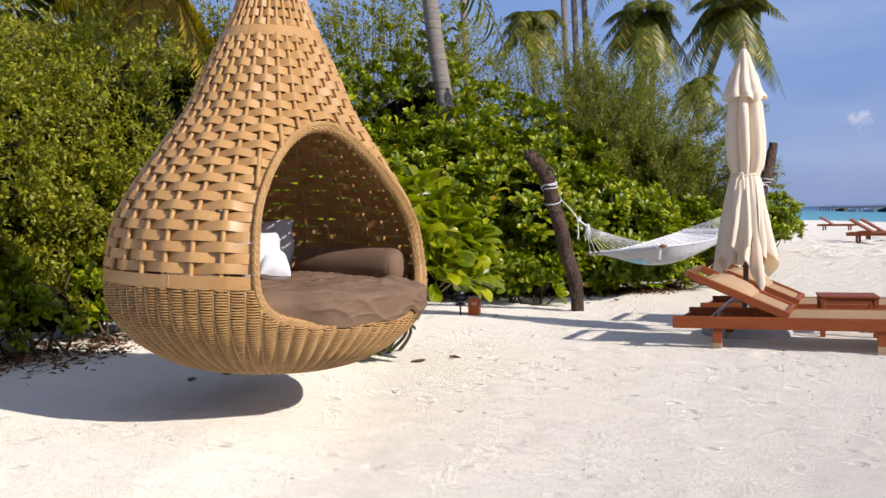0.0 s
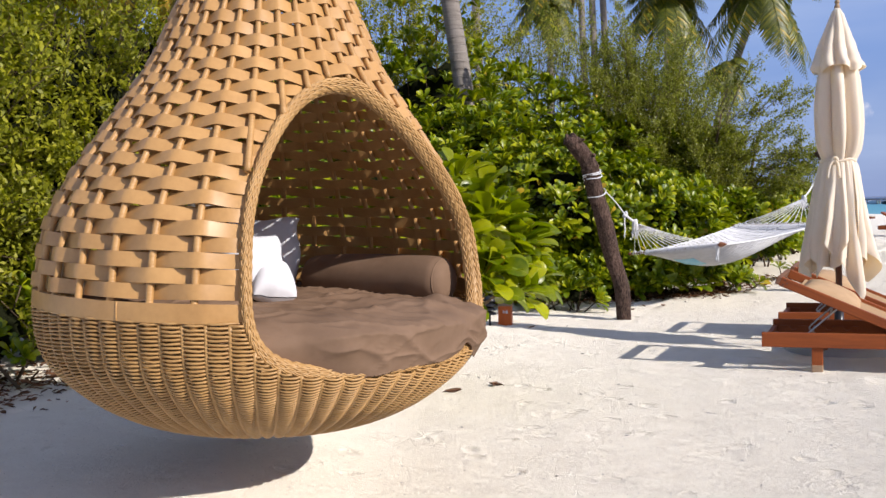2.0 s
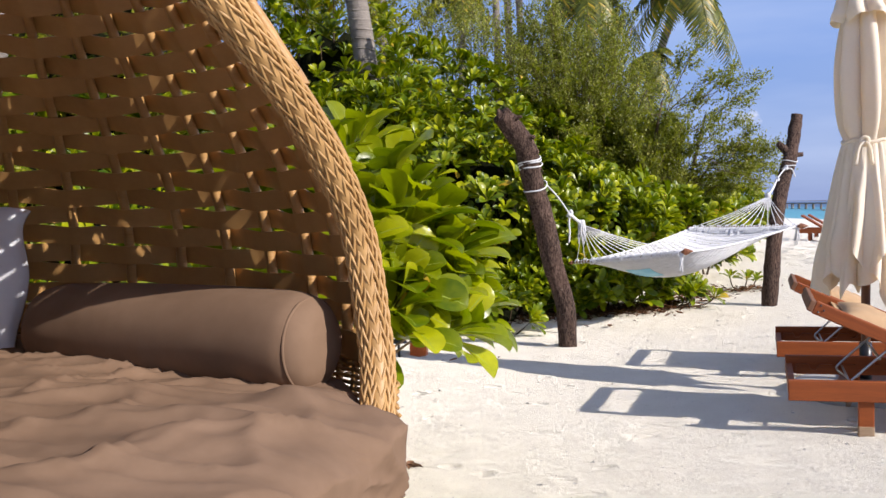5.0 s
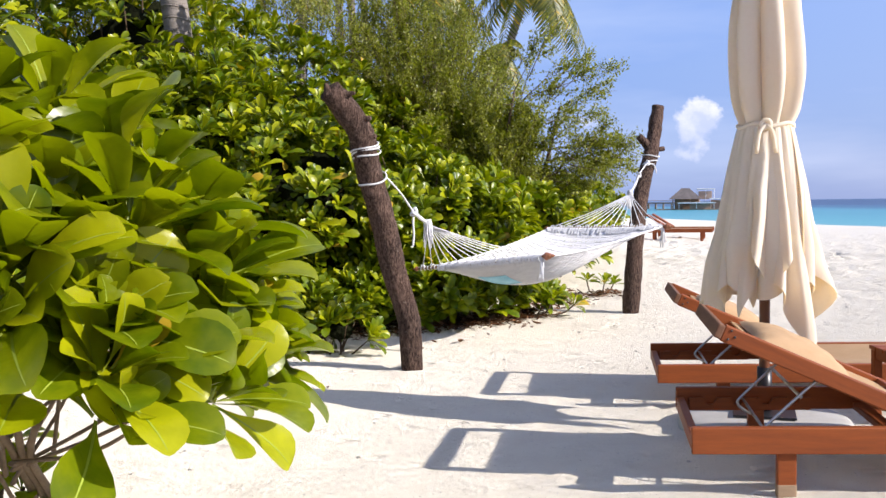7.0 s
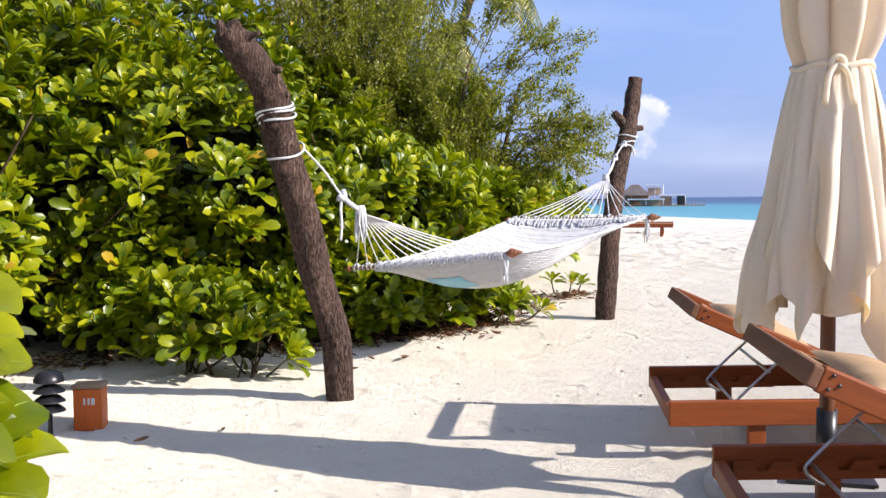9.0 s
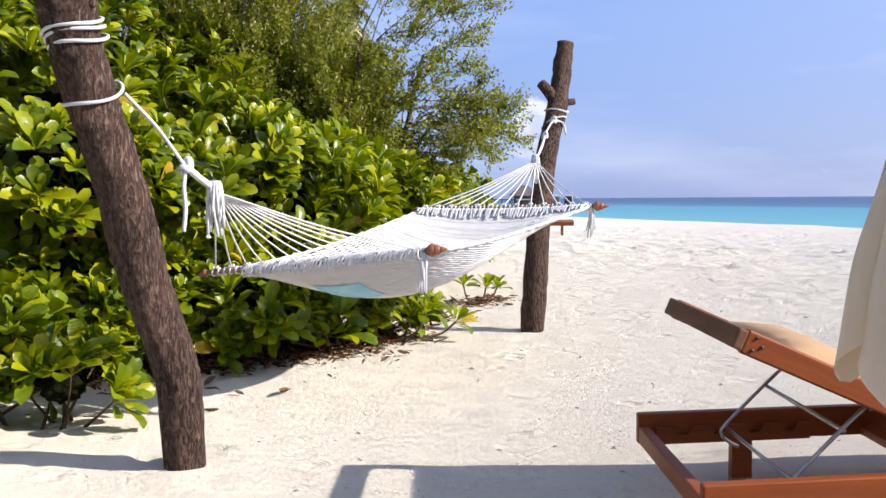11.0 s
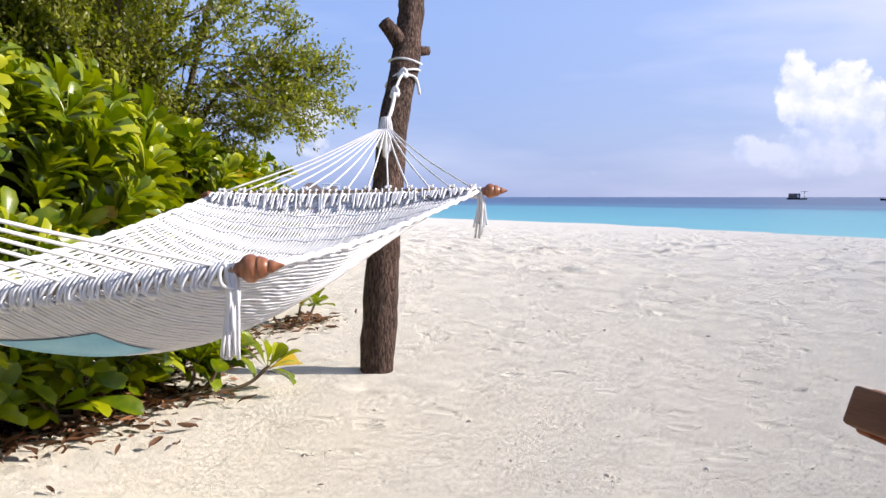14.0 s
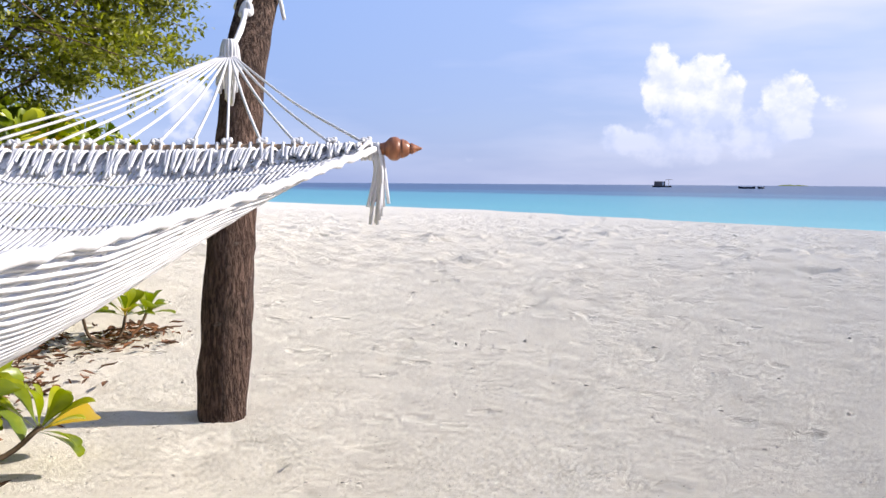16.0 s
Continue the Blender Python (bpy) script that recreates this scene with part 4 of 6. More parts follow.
for a, b, knot in ((NL, NR_, KN), (FL, FR, KF)):
    d_ = unit(b - a)
    bar = part("spreader_bar", quads_mesh("spreader_bar", *tube(np.linspace(a - d_ * 0.01, b + d_ * 0.01, 12) - H0, 0.0135, 12)), WEATHERED, hammock, "round dark wooden spreader bar")
    turns = 34 if a is NL else 40
    for k in range(turns):
        c = a + (b - a) * (k + 0.5) / turns - H0
        an = np.arange(10) * 2 * np.pi / 10
        side = np.cross(d_, (0, 0, 1))
        ring = c + 0.0165 * (np.cos(an)[:, None] * side + np.sin(an)[:, None] * np.array([0, 0, 1.0]))
        part("cord_lashing", quads_mesh("cord_lashing", *tube(ring, 0.0042, 6, True)), COTTON_CORD, bar)
    # cords from the bar to the ring knot
    for k in range(13):
        c = a + (b - a) * (k + 0.3) / 12.6
        mid = (c + knot) / 2 + np.array([0, 0, -0.012])
        part("suspension_cord", quads_mesh("suspension_cord", *tube(smooth_line([c + (0, 0, 0.012), mid, knot], 5) - H0, 0.0039, 6)), COTTON_CORD, hammock)
        if a is FL or k < 6:
            tie = c - H0 + np.array([[-0.011, 0, 0.016], [-0.004, 0.006, 0.024], [0.006, -0.004, 0.020], [0.012, 0.002, 0.027], [0.004, 0.0, 0.014]])
            part("knot", quads_mesh("knot", *tube(smooth_line(tie, 4), 0.0062, 6)), COTTON_CORD, hammock)
    # fringe loops hanging on the bed's side
    fringe = []
    inward = 1 if a is NL else -1
    along = unit((FL + FR) / 2 - (NL + NR_) / 2) * inward
    loops_n = 90 if a is NL else 120
    for k in range(loops_n):
        v = (k + 0.5 + RNG.uniform(-0.3, 0.3)) / loops_n
        if a is NL:
            v = 0.18 + 0.82 * v
        c = a + (b - a) * v
        bend = RNG.uniform(0.7, 1.2)
        pts = [c + (0, 0, 0.018), c - along * 0.022, c + along * 0.026 + (0, 0, 0.0), c + along * 0.045 + d_ * RNG.uniform(-0.008, 0.008) + (0, 0, -0.03), c + along * 0.07 * bend + d_ * RNG.uniform(-0.02, 0.02) + (0, 0, -0.045 * bend)]
        if a is NL:
            pts = [c + (0, 0, 0.02), c - along * 0.026 + (0, 0, 0.004), c - along * (0.022 + 0.012 * bend) + d_ * RNG.uniform(-0.01, 0.01) + (0, 0, -0.022), c - along * 0.012 + d_ * RNG.uniform(-0.03, 0.03) + (0, 0, -0.034 * bend)]
        if a is FL:
            v2 = min(max(v + RNG.uniform(-0.015, 0.015), 0.0), 1.0)
            on_bed = [bed(np.array(1 - q), np.array(min(v + (v2 - v) * q / 0.05 + 0.40 * q, 1.0))) + (0, 0, -0.006 + 0.024 * min(q / 0.03, 1.0) + 0.006 * bend * math.sin(q * 60)) for q in (0.016, 0.034, 0.054, 0.070 * bend)]
            pts = [c + along * 0.010 + (0, 0, -0.020), c + along * 0.020 + (0, 0, -0.022)] + on_bed
        fringe.append(tube(smooth_line(pts, 4) - H0, 0.0046, 5))
    tagged(part("fringe", quads_mesh("fringe", *joined(fringe)), COTTON_CORD, hammock, "looped white cord fringe"), kind="stuff")
    if a is FL:
        # the woven heading under the loops
        vv, qq = np.meshgrid(np.linspace(0.0, 1.0, 240), np.linspace(0.008, 0.064, 12), indexing="ij")
        ripple = 0.0025 * np.sin(vv * 330 + 2 * np.sin(vv * 47)) + 0.003 * np.sin(qq * 130)
        top = bed(1 - qq, np.clip(vv + 0.40 * qq * (1 - vv), 0, 1)) - H0
        top[..., 2] += 0.004 + ripple
        low = top - np.array([0, 0, 0.004])
        faces = grid_faces(240, 12)
        part("heading", quads_mesh("heading", *joined([(top.reshape(-1, 3), faces), (low.reshape(-1, 3), faces[:, ::-1])])), COTTON_CORD, hammock, "rippled white woven heading under the fringe")
    # carved finials on the bar's ends
    for e, s in ((a, -1), (b, 1)):
        prof = smooth_line([(0.012, 0.0), (0.018, 0.006), (0.022, 0.018), (0.036, 0.03), (0.038, 0.045), (0.030, 0.055), (0.031, 0.06), (0.024, 0.072), (0.017, 0.078), (0.018, 0.083), (0.010, 0.096), (0.003, 0.108), (0.0, 0.11)], 3)
        turn = Vector(d_ * s).to_track_quat("Z", "Y").to_matrix().to_4x4()
        part("finial", quads_mesh("finial", *lathe(prof, 20)), SHELL, hammock, "brown banded shell-shaped finial", Matrix.Translation(e + d_ * s * 0.005 - H0) @ turn @ Matrix.Diagonal((*((0.78, 0.78, 1.0) if s > 0 else (0.5, 0.5, 0.6)), 1.0)))
    # tassel by the outer finial
    tassel = []
    for k in range(20):
        s0 = b - d_ * 0.004 + np.array([RNG.normal(0, 0.007), RNG.normal(0, 0.007), 0])
        ln = RNG.uniform(0.12, 0.19)
        tassel.append(tube(smooth_line([s0 + (0, 0, 0.015), s0 + (0.004, -0.012, -0.05), s0 + (RNG.normal(0, 0.008), RNG.normal(-0.01, 0.008), -ln)], 5) - H0, 0.0045, 5))
    tagged(part("tassel", quads_mesh("tassel", *joined(tassel)), COTTON_CORD, hammock), kind="stuff")
    # bunched cord ends below the ring knot
    bunch = []
    for k in range(16):
        a0 = 2 * np.pi * k / 16
        o = np.array([np.cos(a0), np.sin(a0), 0]) * 0.016
        bunch.append(tube(smooth_line([knot + o + (0, 0, 0.04), knot + o * 1.6 + (0, 0, 0.0), knot + o * 1.7 + (RNG.normal(0, 0.010), RNG.normal(0, 0.010), -RNG.uniform(0.05, 0.17))], 4) - H0, 0.0058, 5))
    tagged(part("tassel", quads_mesh("tassel", *joined(bunch)), COTTON_CORD, hammock), kind="stuff")


def cord(name, pts, r=0.008, steps=6, parent=hammock):
    return part(name, quads_mesh(name, *tube(smooth_line(pts, steps) - H0, r, 8)), COTTON_CORD, parent)


def rope_loop(centre, radius, tilt, z_wave=0.01, r=0.0062, n=36):
    a = np.arange(n) * 2 * np.pi / n
    c = np.asarray(centre, float)
    return c + np.stack([radius * np.cos(a), radius * np.sin(a), tilt[0] * np.cos(a) + tilt[1] * np.sin(a) + z_wave * np.sin(2 * a)], 1), r


for c, rad, tilt in (((1.318, 10.875, 1.36), 0.092, (0.035, 0.03)), ((1.274, 10.83, 1.525), 0.090, (0.025, 0.01)), ((1.264, 10.822, 1.552), 0.090, (0.028, 0.0)), ((1.256, 10.815, 1.572), 0.091, (0.03, 0.008))):
    pts, r = rope_loop(c, rad, tilt)
    part("rope_coil", quads_mesh("rope_coil", *tube(pts - H0, r, 7, True)), COTTON_CORD, hammock)
cord("rope", [(1.42, 10.91, 1.375), (1.53, 10.97, 1.27), (1.636, 11.032, 1.138), (1.70, 11.065, 1.09), KN], 0.0068)
cord("rope", [(1.636, 11.032, 1.138), (1.69, 11.06, 1.095), KN + (0, 0, 0.01)], 0.014)
part("knot", quads_mesh("knot", *tube(rope_loop((1.636, 11.032, 1.136), 0.016, (0.012, 0.01))[0] - H0, 0.014, 8, True)), COTTON_CORD, hammock)
cord("rope_end", [(1.636, 11.032, 1.135), (1.627, 11.02, 1.06), (1.63, 11.015, 0.98), (1.622, 11.017, 0.90)], 0.008)
for c, rad, tilt in (((4.738, 13.458, 1.58), 0.09, (0.03, -0.03)), ((4.778, 13.488, 1.67), 0.088, (0.0, 0.012))):
    pts, r = rope_loop(c, rad, tilt)
    part("rope_coil", quads_mesh("rope_coil", *tube(pts - H0, r, 7, True)), COTTON_CORD, hammock)
cord("rope", [(4.81, 13.43, 1.67), (4.69, 13.38, 1.59), (4.55, 13.25, 1.50), (4.41, 13.09, 1.39), KF], 0.0068)
cord("rope", [(4.47, 13.16, 1.445), (4.39, 13.07, 1.36), KF + (0, 0, 0.01)], 0.0095)
part("knot", quads_mesh("knot", *tube(rope_loop((4.68, 13.375, 1.58), 0.018, (0.014, 0.01))[0] - H0, 0.012, 8, True)), COTTON_CORD, hammock)
part("knot", quads_mesh("knot", *tube(rope_loop((4.48, 13.17, 1.45), 0.015, (0.014, 0.01))[0] - H0, 0.011, 8, True)), COTTON_CORD, hammock)
cord("rope_end", [(4.68, 13.37, 1.58), (4.75, 13.36, 1.565), (4.78, 13.36, 1.48)], 0.0075)
# light blue cloth label below the net
pu, pv = np.meshgrid(np.linspace(0.10, 0.22, 8), np.linspace(0.36, 0.60, 14))
pp = bed(pu, pv) - H0
pp[..., 2] -= 0.010
part("cloth_label", quads_mesh("cloth_label", pp.reshape(-1, 3), grid_faces(14, 8)), BLUE_CLOTH, hammock, "light blue cloth label under the net")

# ---- sun loungers
def lounger(m, label):
    root = thing("sun_lounger", m, label, "sun lounger", "pair of loungers by the parasol")
    L, W = 2.05, 0.82
    for y in (0.02, W - 0.02):
        part("side_rail", box_mesh("side_rail", L, 0.036, 0.105, 0.005, (L / 2, y, 0.255)), TEAK, root)
    part("end_rail", box_mesh("end_rail", 0.036, W - 0.076, 0.06, 0.005, (0.02, W / 2, 0.235)), TEAK, root)
    part("end_rail", box_mesh("end_rail", 0.036, W - 0.076, 0.09, 0.005, (L - 0.02, W / 2, 0.255)), TEAK, root)
    part("cross_bar", box_mesh("cross_bar", 0.06, W - 0.076, 0.03, 0.004, (0.85, W / 2, 0.22)), TEAK, root)
    for x in (0.37, 1.68):
        for y in (0.045, W - 0.045):
            leg = part("leg", box_mesh("leg", 0.075, 0.045, 0.21, 0.005, (x, y, 0.10)), TEAK, root)
            part("foot", box_mesh("foot", 0.077, 0.047, 0.09, 0.006, (x, y, 0.035)), WEATHERED, leg, "sun-bleached lower end of the leg")
    # notched strips that hold the prop
    for y in (0.052, W - 0.052):
        bm = bmesh.new()
        outline = [(0.06, 0.205), (0.62, 0.205), (0.62, 0.262)]
        for k in range(4):
            x0 = 0.58 - k * 0.13
            outline += [(x0, 0.262), (x0 - 0.02, 0.232), (x0 - 0.05, 0.232), (x0 - 0.065, 0.262)]
        outline += [(0.06, 0.262)]
        f = bm.faces.new([bm.verts.new((x, y - 0.012, z)) for x, z in outline])
        ext = bmesh.ops.extrude_face_region(bm, geom=[f])
        bmesh.ops.translate(bm, vec=(0, 0.024, 0), verts=[v for v in ext["geom"] if isinstance(v, bmesh.types.BMVert)])
        bmesh.ops.recalc_face_normals(bm, faces=bm.faces)
        me = bpy.data.meshes.new("notched_strip")
        bm.to_mesh(me)
        bm.free()
        part("notched_strip", me, TEAK, root)
    # sling over the lower half
    xs, ys = np.linspace(0.92, L - 0.03, 20), np.linspace(0.045, W - 0.045, 16)
    X, Y = np.meshgrid(xs, ys, indexing="ij")
    Z = 0.300 - 0.020 * np.sin(np.pi * (Y - 0.045) / (W - 0.09)) + 0.0 * X
    top = np.stack([X, Y, Z], -1).reshape(-1, 3)
    F = grid_faces(20, 16)
    part("seat_sling", quads_mesh("seat_sling", *joined([(top, F), (top - (0, 0, 0.006), F[:, ::-1])])), MESH_SLING, root, "tan woven fabric seat")
    # raised back, hinged at its lower end
    hinge, head = np.array([0.95, 0, 0.300]), np.array([0.12, 0, 0.665])
    ln = float(np.linalg.norm(head - hinge))
    back = Matrix.Translation(hinge) @ pose(0, 0, 0, 0, -math.degrees(math.atan2(0.365, -0.83)), 0)
    rest = new("backrest")
    rest.empty_display_size = 0.1
    rest.parent, rest.matrix_basis = root, back
    for y in (0.062, W - 0.062):
        part("back_stile", box_mesh("back_stile", ln, 0.036, 0.068, 0.006, (ln / 2, y, -0.010)), TEAK, rest)
    part("head_rail", box_mesh("head_rail", 0.03, W - 0.086, 0.058, 0.006, (ln + 0.013, W / 2, -0.010)), WORN_DARK, rest, "weathered dark brown top board")
    part("foot_rail", box_mesh("foot_rail", 0.036, W - 0.16, 0.06, 0.006, (0.03, W / 2, -0.012)), TEAK, rest)
    for y in (0.046, W - 0.046):
        for x, z in ((ln - 0.028, 0.006), (ln - 0.028, -0.03), (ln - 0.05, -0.012)):
            part("bolt", quads_mesh("bolt", *tube([(x, y - 0.006, z), (x, y + 0.006, z)], 0.0048, 10)), DARK_STEEL, rest)
    xs = np.linspace(0.02, ln - 0.13, 20)
    X, Y = np.meshgrid(xs, np.linspace(0.08, W - 0.08, 14), indexing="ij")
    Z = -0.016 * -np.sin(np.pi * (Y - 0.08) / (W - 0.16)) + 0.0
    top = np.stack([X, Y, -0.014 + Z * 0], -1).reshape(-1, 3)
    part("back_sling", quads_mesh("back_sling", *joined([(top, grid_faces(20, 14)), (top - (0, 0, 0.006), grid_faces(20, 14)[:, ::-1])])), MESH_SLING, rest, "tan woven fabric back")
    # padded head roll held on by a flap
    n = 26
    U, Wv = np.meshgrid(np.linspace(-1, 1, n), np.linspace(-1, 1, n))
    puff = np.maximum(1 - np.abs(U) ** 2.4, 0) ** 0.6 * np.maximum(1 - np.abs(Wv) ** 3.5, 0) ** 0.5
    pad = [(np.stack([ln - 0.36 + U * 0.20, W / 2 + Wv * 0.30, -0.030 - s * 0.060 * puff * (1.1 if s > 0 else 0.15) + 0.01 * value_noise(U * 3, Wv * 5, 8)], -1).reshape(-1, 3), grid_faces(n, n)[:, :: -s]) for s in (1, -1)]
    part("head_cushion", quads_mesh("head_cushion", *joined(pad)), SLING, rest, "soft tan head cushion")
    # bent steel prop
    for y in (0.11, W - 0.11):
        p = smooth_line([(0.52, y, 0.46), (0.50, y, 0.47), (0.30, y, 0.285), (0.28, y, 0.245), (0.31, y, 0.215), (0.34, y, 0.20)], 5)
        prop = part("prop", quads_mesh("prop", *tube(p, 0.0065, 8)), STEEL, root, "bent steel support rod")
    part("prop_bar", quads_mesh("prop_bar", *tube([(0.31, 0.05, 0.255), (0.31, W - 0.05, 0.255)], 0.0065, 8)), STEEL, root)
    part("prop_bar", quads_mesh("prop_bar", *tube([(0.44, 0.11, 0.405), (0.44, W - 0.11, 0.405)], 0.007, 8)), STEEL, root)
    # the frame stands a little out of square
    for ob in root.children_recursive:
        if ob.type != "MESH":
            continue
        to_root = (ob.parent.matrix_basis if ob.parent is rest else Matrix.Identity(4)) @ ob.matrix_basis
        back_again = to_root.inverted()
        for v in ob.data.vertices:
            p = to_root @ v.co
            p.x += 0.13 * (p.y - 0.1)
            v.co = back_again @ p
    return root


LA = -18.0
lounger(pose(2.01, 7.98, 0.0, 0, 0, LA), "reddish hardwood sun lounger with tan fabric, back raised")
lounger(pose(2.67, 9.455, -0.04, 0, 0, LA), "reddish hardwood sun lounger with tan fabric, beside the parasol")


def stool(m):
    root = thing("side_table", m, "small low reddish hardwood table between the loungers", "side table")
    for k in range(5):
        part("top_slat", box_mesh("top_slat", 0.52, 0.078, 0.022, 0.004, (0, -0.176 + 0.088 * k, 0.389)), TEAK, root)
    for x in (-0.23, 0.23):
        part("apron", box_mesh("apron", 0.03, 0.36, 0.05, 0.004, (x, 0, 0.352)), TEAK, root)
        for y in (-0.185, 0.185):
            part("leg", box_mesh("leg", 0.045, 0.045, 0.376, 0.005, (x, y, 0.188)), TEAK, root)
    for y in (-0.185, 0.185):
        part("apron", box_mesh("apron", 0.415, 0.028, 0.05, 0.004, (0, y, 0.352)), TEAK, root)
    return root


stool(pose(3.85, 8.70, 0.0, 0, 0, LA))

# ---- the closed parasol
UB, UT = Vector((2.945, 8.88, 0.0)), Vector((2.925, 8.85, 2.79))
axis = (UT - UB).normalized()
parasol = thing("parasol", Matrix.Translation(UB) @ axis.to_track_quat("Z", "Y").to_matrix().to_4x4(), "closed cream canvas parasol tied round its wooden pole", "parasol")
UL = (UT - UB).length
part("pole", quads_mesh("pole", *tube([(0, 0, z) for z in np.linspace(0.05, UL - 0.03, 12)], 0.026, 16)), DARK_POLE, parasol, "round dark wooden pole")
part("finial", quads_mesh("finial", *lathe(smooth_line([(0.012, UL - 0.04), (0.02, UL - 0.02), (0.022, UL), (0.014, UL + 0.02), (0.02, UL + 0.035), (0.012, UL + 0.055), (0.0, UL + 0.06)], 3), 16)), WEATHERED, parasol)


def canopy_mesh(profile, hem, lobes, depth, seed, twist=0.0, n=192, m=70):
    zs = np.linspace(0, 1, m)
    prof = smooth_line(profile, 10)
    k = np.linspace(0, 1, len(prof))
    r, z = np.interp(zs, k, prof[:, 0]), np.interp(zs, k, prof[:, 1])
    a = np.arange(n) * 2 * np.pi / n
    A, S = np.meshgrid(a, zs)
    ph = A + twist * S + 0.35 * value_noise(A * 0.8 + seed, S * 2.0, seed)
    pleat = np.abs(np.sin(ph * lobes / 2)) ** 0.8 - 0.62
    sub = 0.3 * np.sin(ph * lobes * 1.5 + 1 + seed)
    deep = np.interp(S, np.linspace(0, 1, len(depth)), depth)
    lop = 0.22 * value_noise(A / 1.0472 + 7, S * 3.5 + seed, seed + 6) * (1 - np.abs(A / np.pi - 1) ** 6)
    R = r[:, None] * (1 + lop + deep * (pleat * 1.25 + sub * 0.35)) + 0.02 * value_noise(A * 2.5, S * 9 + seed, seed + 2) * np.clip(r[:, None] * 6, 0, 1)
    Z = z[:, None] - hem * np.clip((S - 0.75) / 0.25, 0, 1) ** 2 * (0.5 + 0.5 * np.cos(ph * lobes / 2 + seed) + 0.4 * value_noise(A * 2, 0 * A, seed + 4))
    V = np.stack([R * np.cos(A), R * np.sin(A), Z], -1).reshape(-1, 3)
    inner = np.stack([(R - 0.004) * np.cos(A), (R - 0.004) * np.sin(A), Z], -1).reshape(-1, 3)
    F = grid_faces(m, n, False, True)
    return joined([(V, F[:, ::-1]), (inner, F)])


part("canopy", quads_mesh("canopy", *canopy_mesh([(0.05, UL - 0.36), (0.12, UL - 0.50), (0.145, 2.1), (0.155, 1.85), (0.14, 1.66), (0.118, 1.56), (0.135, 1.48), (0.165, 1.25), (0.185, 1.05), (0.195, 0.95), (0.20, 0.82)], 0.14, 7, [0.15, 0.38, 0.50, 0.48, 0.26, 0.36, 0.42, 0.46, 0.5], 3)), CANVAS, parasol, "gathered cream canvas with loose folds")


def canvas_flap(mid, half, hem, point, out_, seed):
    """A loose panel of the canopy hanging from the tie, wider and freer towards its pointed hem."""
    n, m = 40, 44
    U, S = np.meshgrid(np.linspace(-1, 1, n), np.linspace(0, 1, m))
    drop = hem + (point - hem) * np.clip(1 - np.abs(U - 0.15), 0, 1) ** 1.4
    Z = 1.56 - S * (1.56 - drop + 0.05)
    wide = half * (0.75 + 0.25 * S)
    A = mid + U * wide + 0.10 * value_noise(S * 2 + seed, U * 1.5, seed) * S
    R = 0.128 + out_ * S ** 0.75 - 0.05 * S * np.abs(U) ** 2.2 + 0.055 * S * np.cos(U * 7 + seed + S * 1.2) * (0.4 + 0.6 * S) + 0.04 * S * value_noise(U * 2.5 + seed, S * 4, seed + 1) + 0.045 * S ** 0.6 * (np.abs(np.sin(U * 3.1 + seed * 1.3 + 0.6 * S + 1.5 * value_noise(U * 1.3 + seed, S * 2, seed + 3))) - 0.6) + 0.012 * value_noise(U * 6 + seed, S * 2.5, seed + 5)
    V = np.stack([R * np.cos(A), R * np.sin(A), Z], -1)
    F = grid_faces(m, n)
    inner = V - 0.004 * np.stack([np.cos(A), np.sin(A), 0 * A], -1)
    return quads_mesh("canopy_flap", *joined([(V.reshape(-1, 3), F), (inner.reshape(-1, 3), F[:, ::-1])]))


for k, (mid, half, hem, point, out_) in enumerate(((-125, 36, 0.98, 0.66, 0.10), (-88, 34, 1.06, 0.80, 0.13), (-50, 34, 0.84, 0.50, 0.12), (-5, 40, 0.95, 0.62, 0.13), (45, 40, 0.92, 0.7, 0.12), (100, 42, 0.95, 0.66, 0.12), (160, 42, 0.90, 0.64, 0.13), (-165, 34, 0.86, 0.60, 0.14))):
    part("canopy_flap", canvas_flap(radians(mid), radians(half), hem, point, out_, 4 + 3 * k), CANVAS, parasol, "loose hanging panel of cream canvas")
part("vent_cap", quads_mesh("vent_cap", *canopy_mesh([(0.018, UL - 0.01), (0.045, UL - 0.06), (0.085, UL - 0.18), (0.125, UL - 0.32), (0.165, UL - 0.43), (0.185, UL - 0.47)], 0.06, 8, [0.05, 0.12, 0.2, 0.26, 0.30], 9, m=36)), CANVAS, parasol, "cream canvas cap over the top")
tie = np.stack([0.132 * np.cos(np.arange(60) * 2 * np.pi / 60), 0.132 * np.sin(np.arange(60) * 2 * np.pi / 60), 1.56 + 0.008 * np.sin(np.arange(60) * 0.5)], 1)
part("tie", quads_mesh("tie", *tube(tie, 0.011, 6, True)), CANVAS, parasol)
part("tie_knot", quads_mesh("tie_knot", *tube(np.stack([0.02 * np.cos(np.arange(16) * 0.3927), -0.14 + 0 * np.arange(16), 1.56 + 0.022 * np.sin(np.arange(16) * 0.3927)], 1), 0.012, 7, True)), CANVAS, parasol)
for s in (-1, 1):
    part("tie_end", quads_mesh("tie_end", *tube(smooth_line([(0, -0.14, 1.56), (0.03 * s, -0.165, 1.52), (0.045 * s, -0.19, 1.42)], 5), 0.010, 6)), CANVAS, parasol)
base = part("base_slab", quads_mesh("base_slab", *lathe(smooth_line([(0.0, -0.03), (0.40, -0.03), (0.425, 0.0), (0.425, 0.05), (0.40, 0.085), (0.25, 0.10), (0.0, 0.105)], 4), 48)), CONCRETE, parasol, "round pale concrete base slab half sunk in the sand")
part("plate", box_mesh("plate", 0.3, 0.3, 0.012, 0.003, (0, 0, 0.112)), DARK_STEEL, base, "dark steel plate")
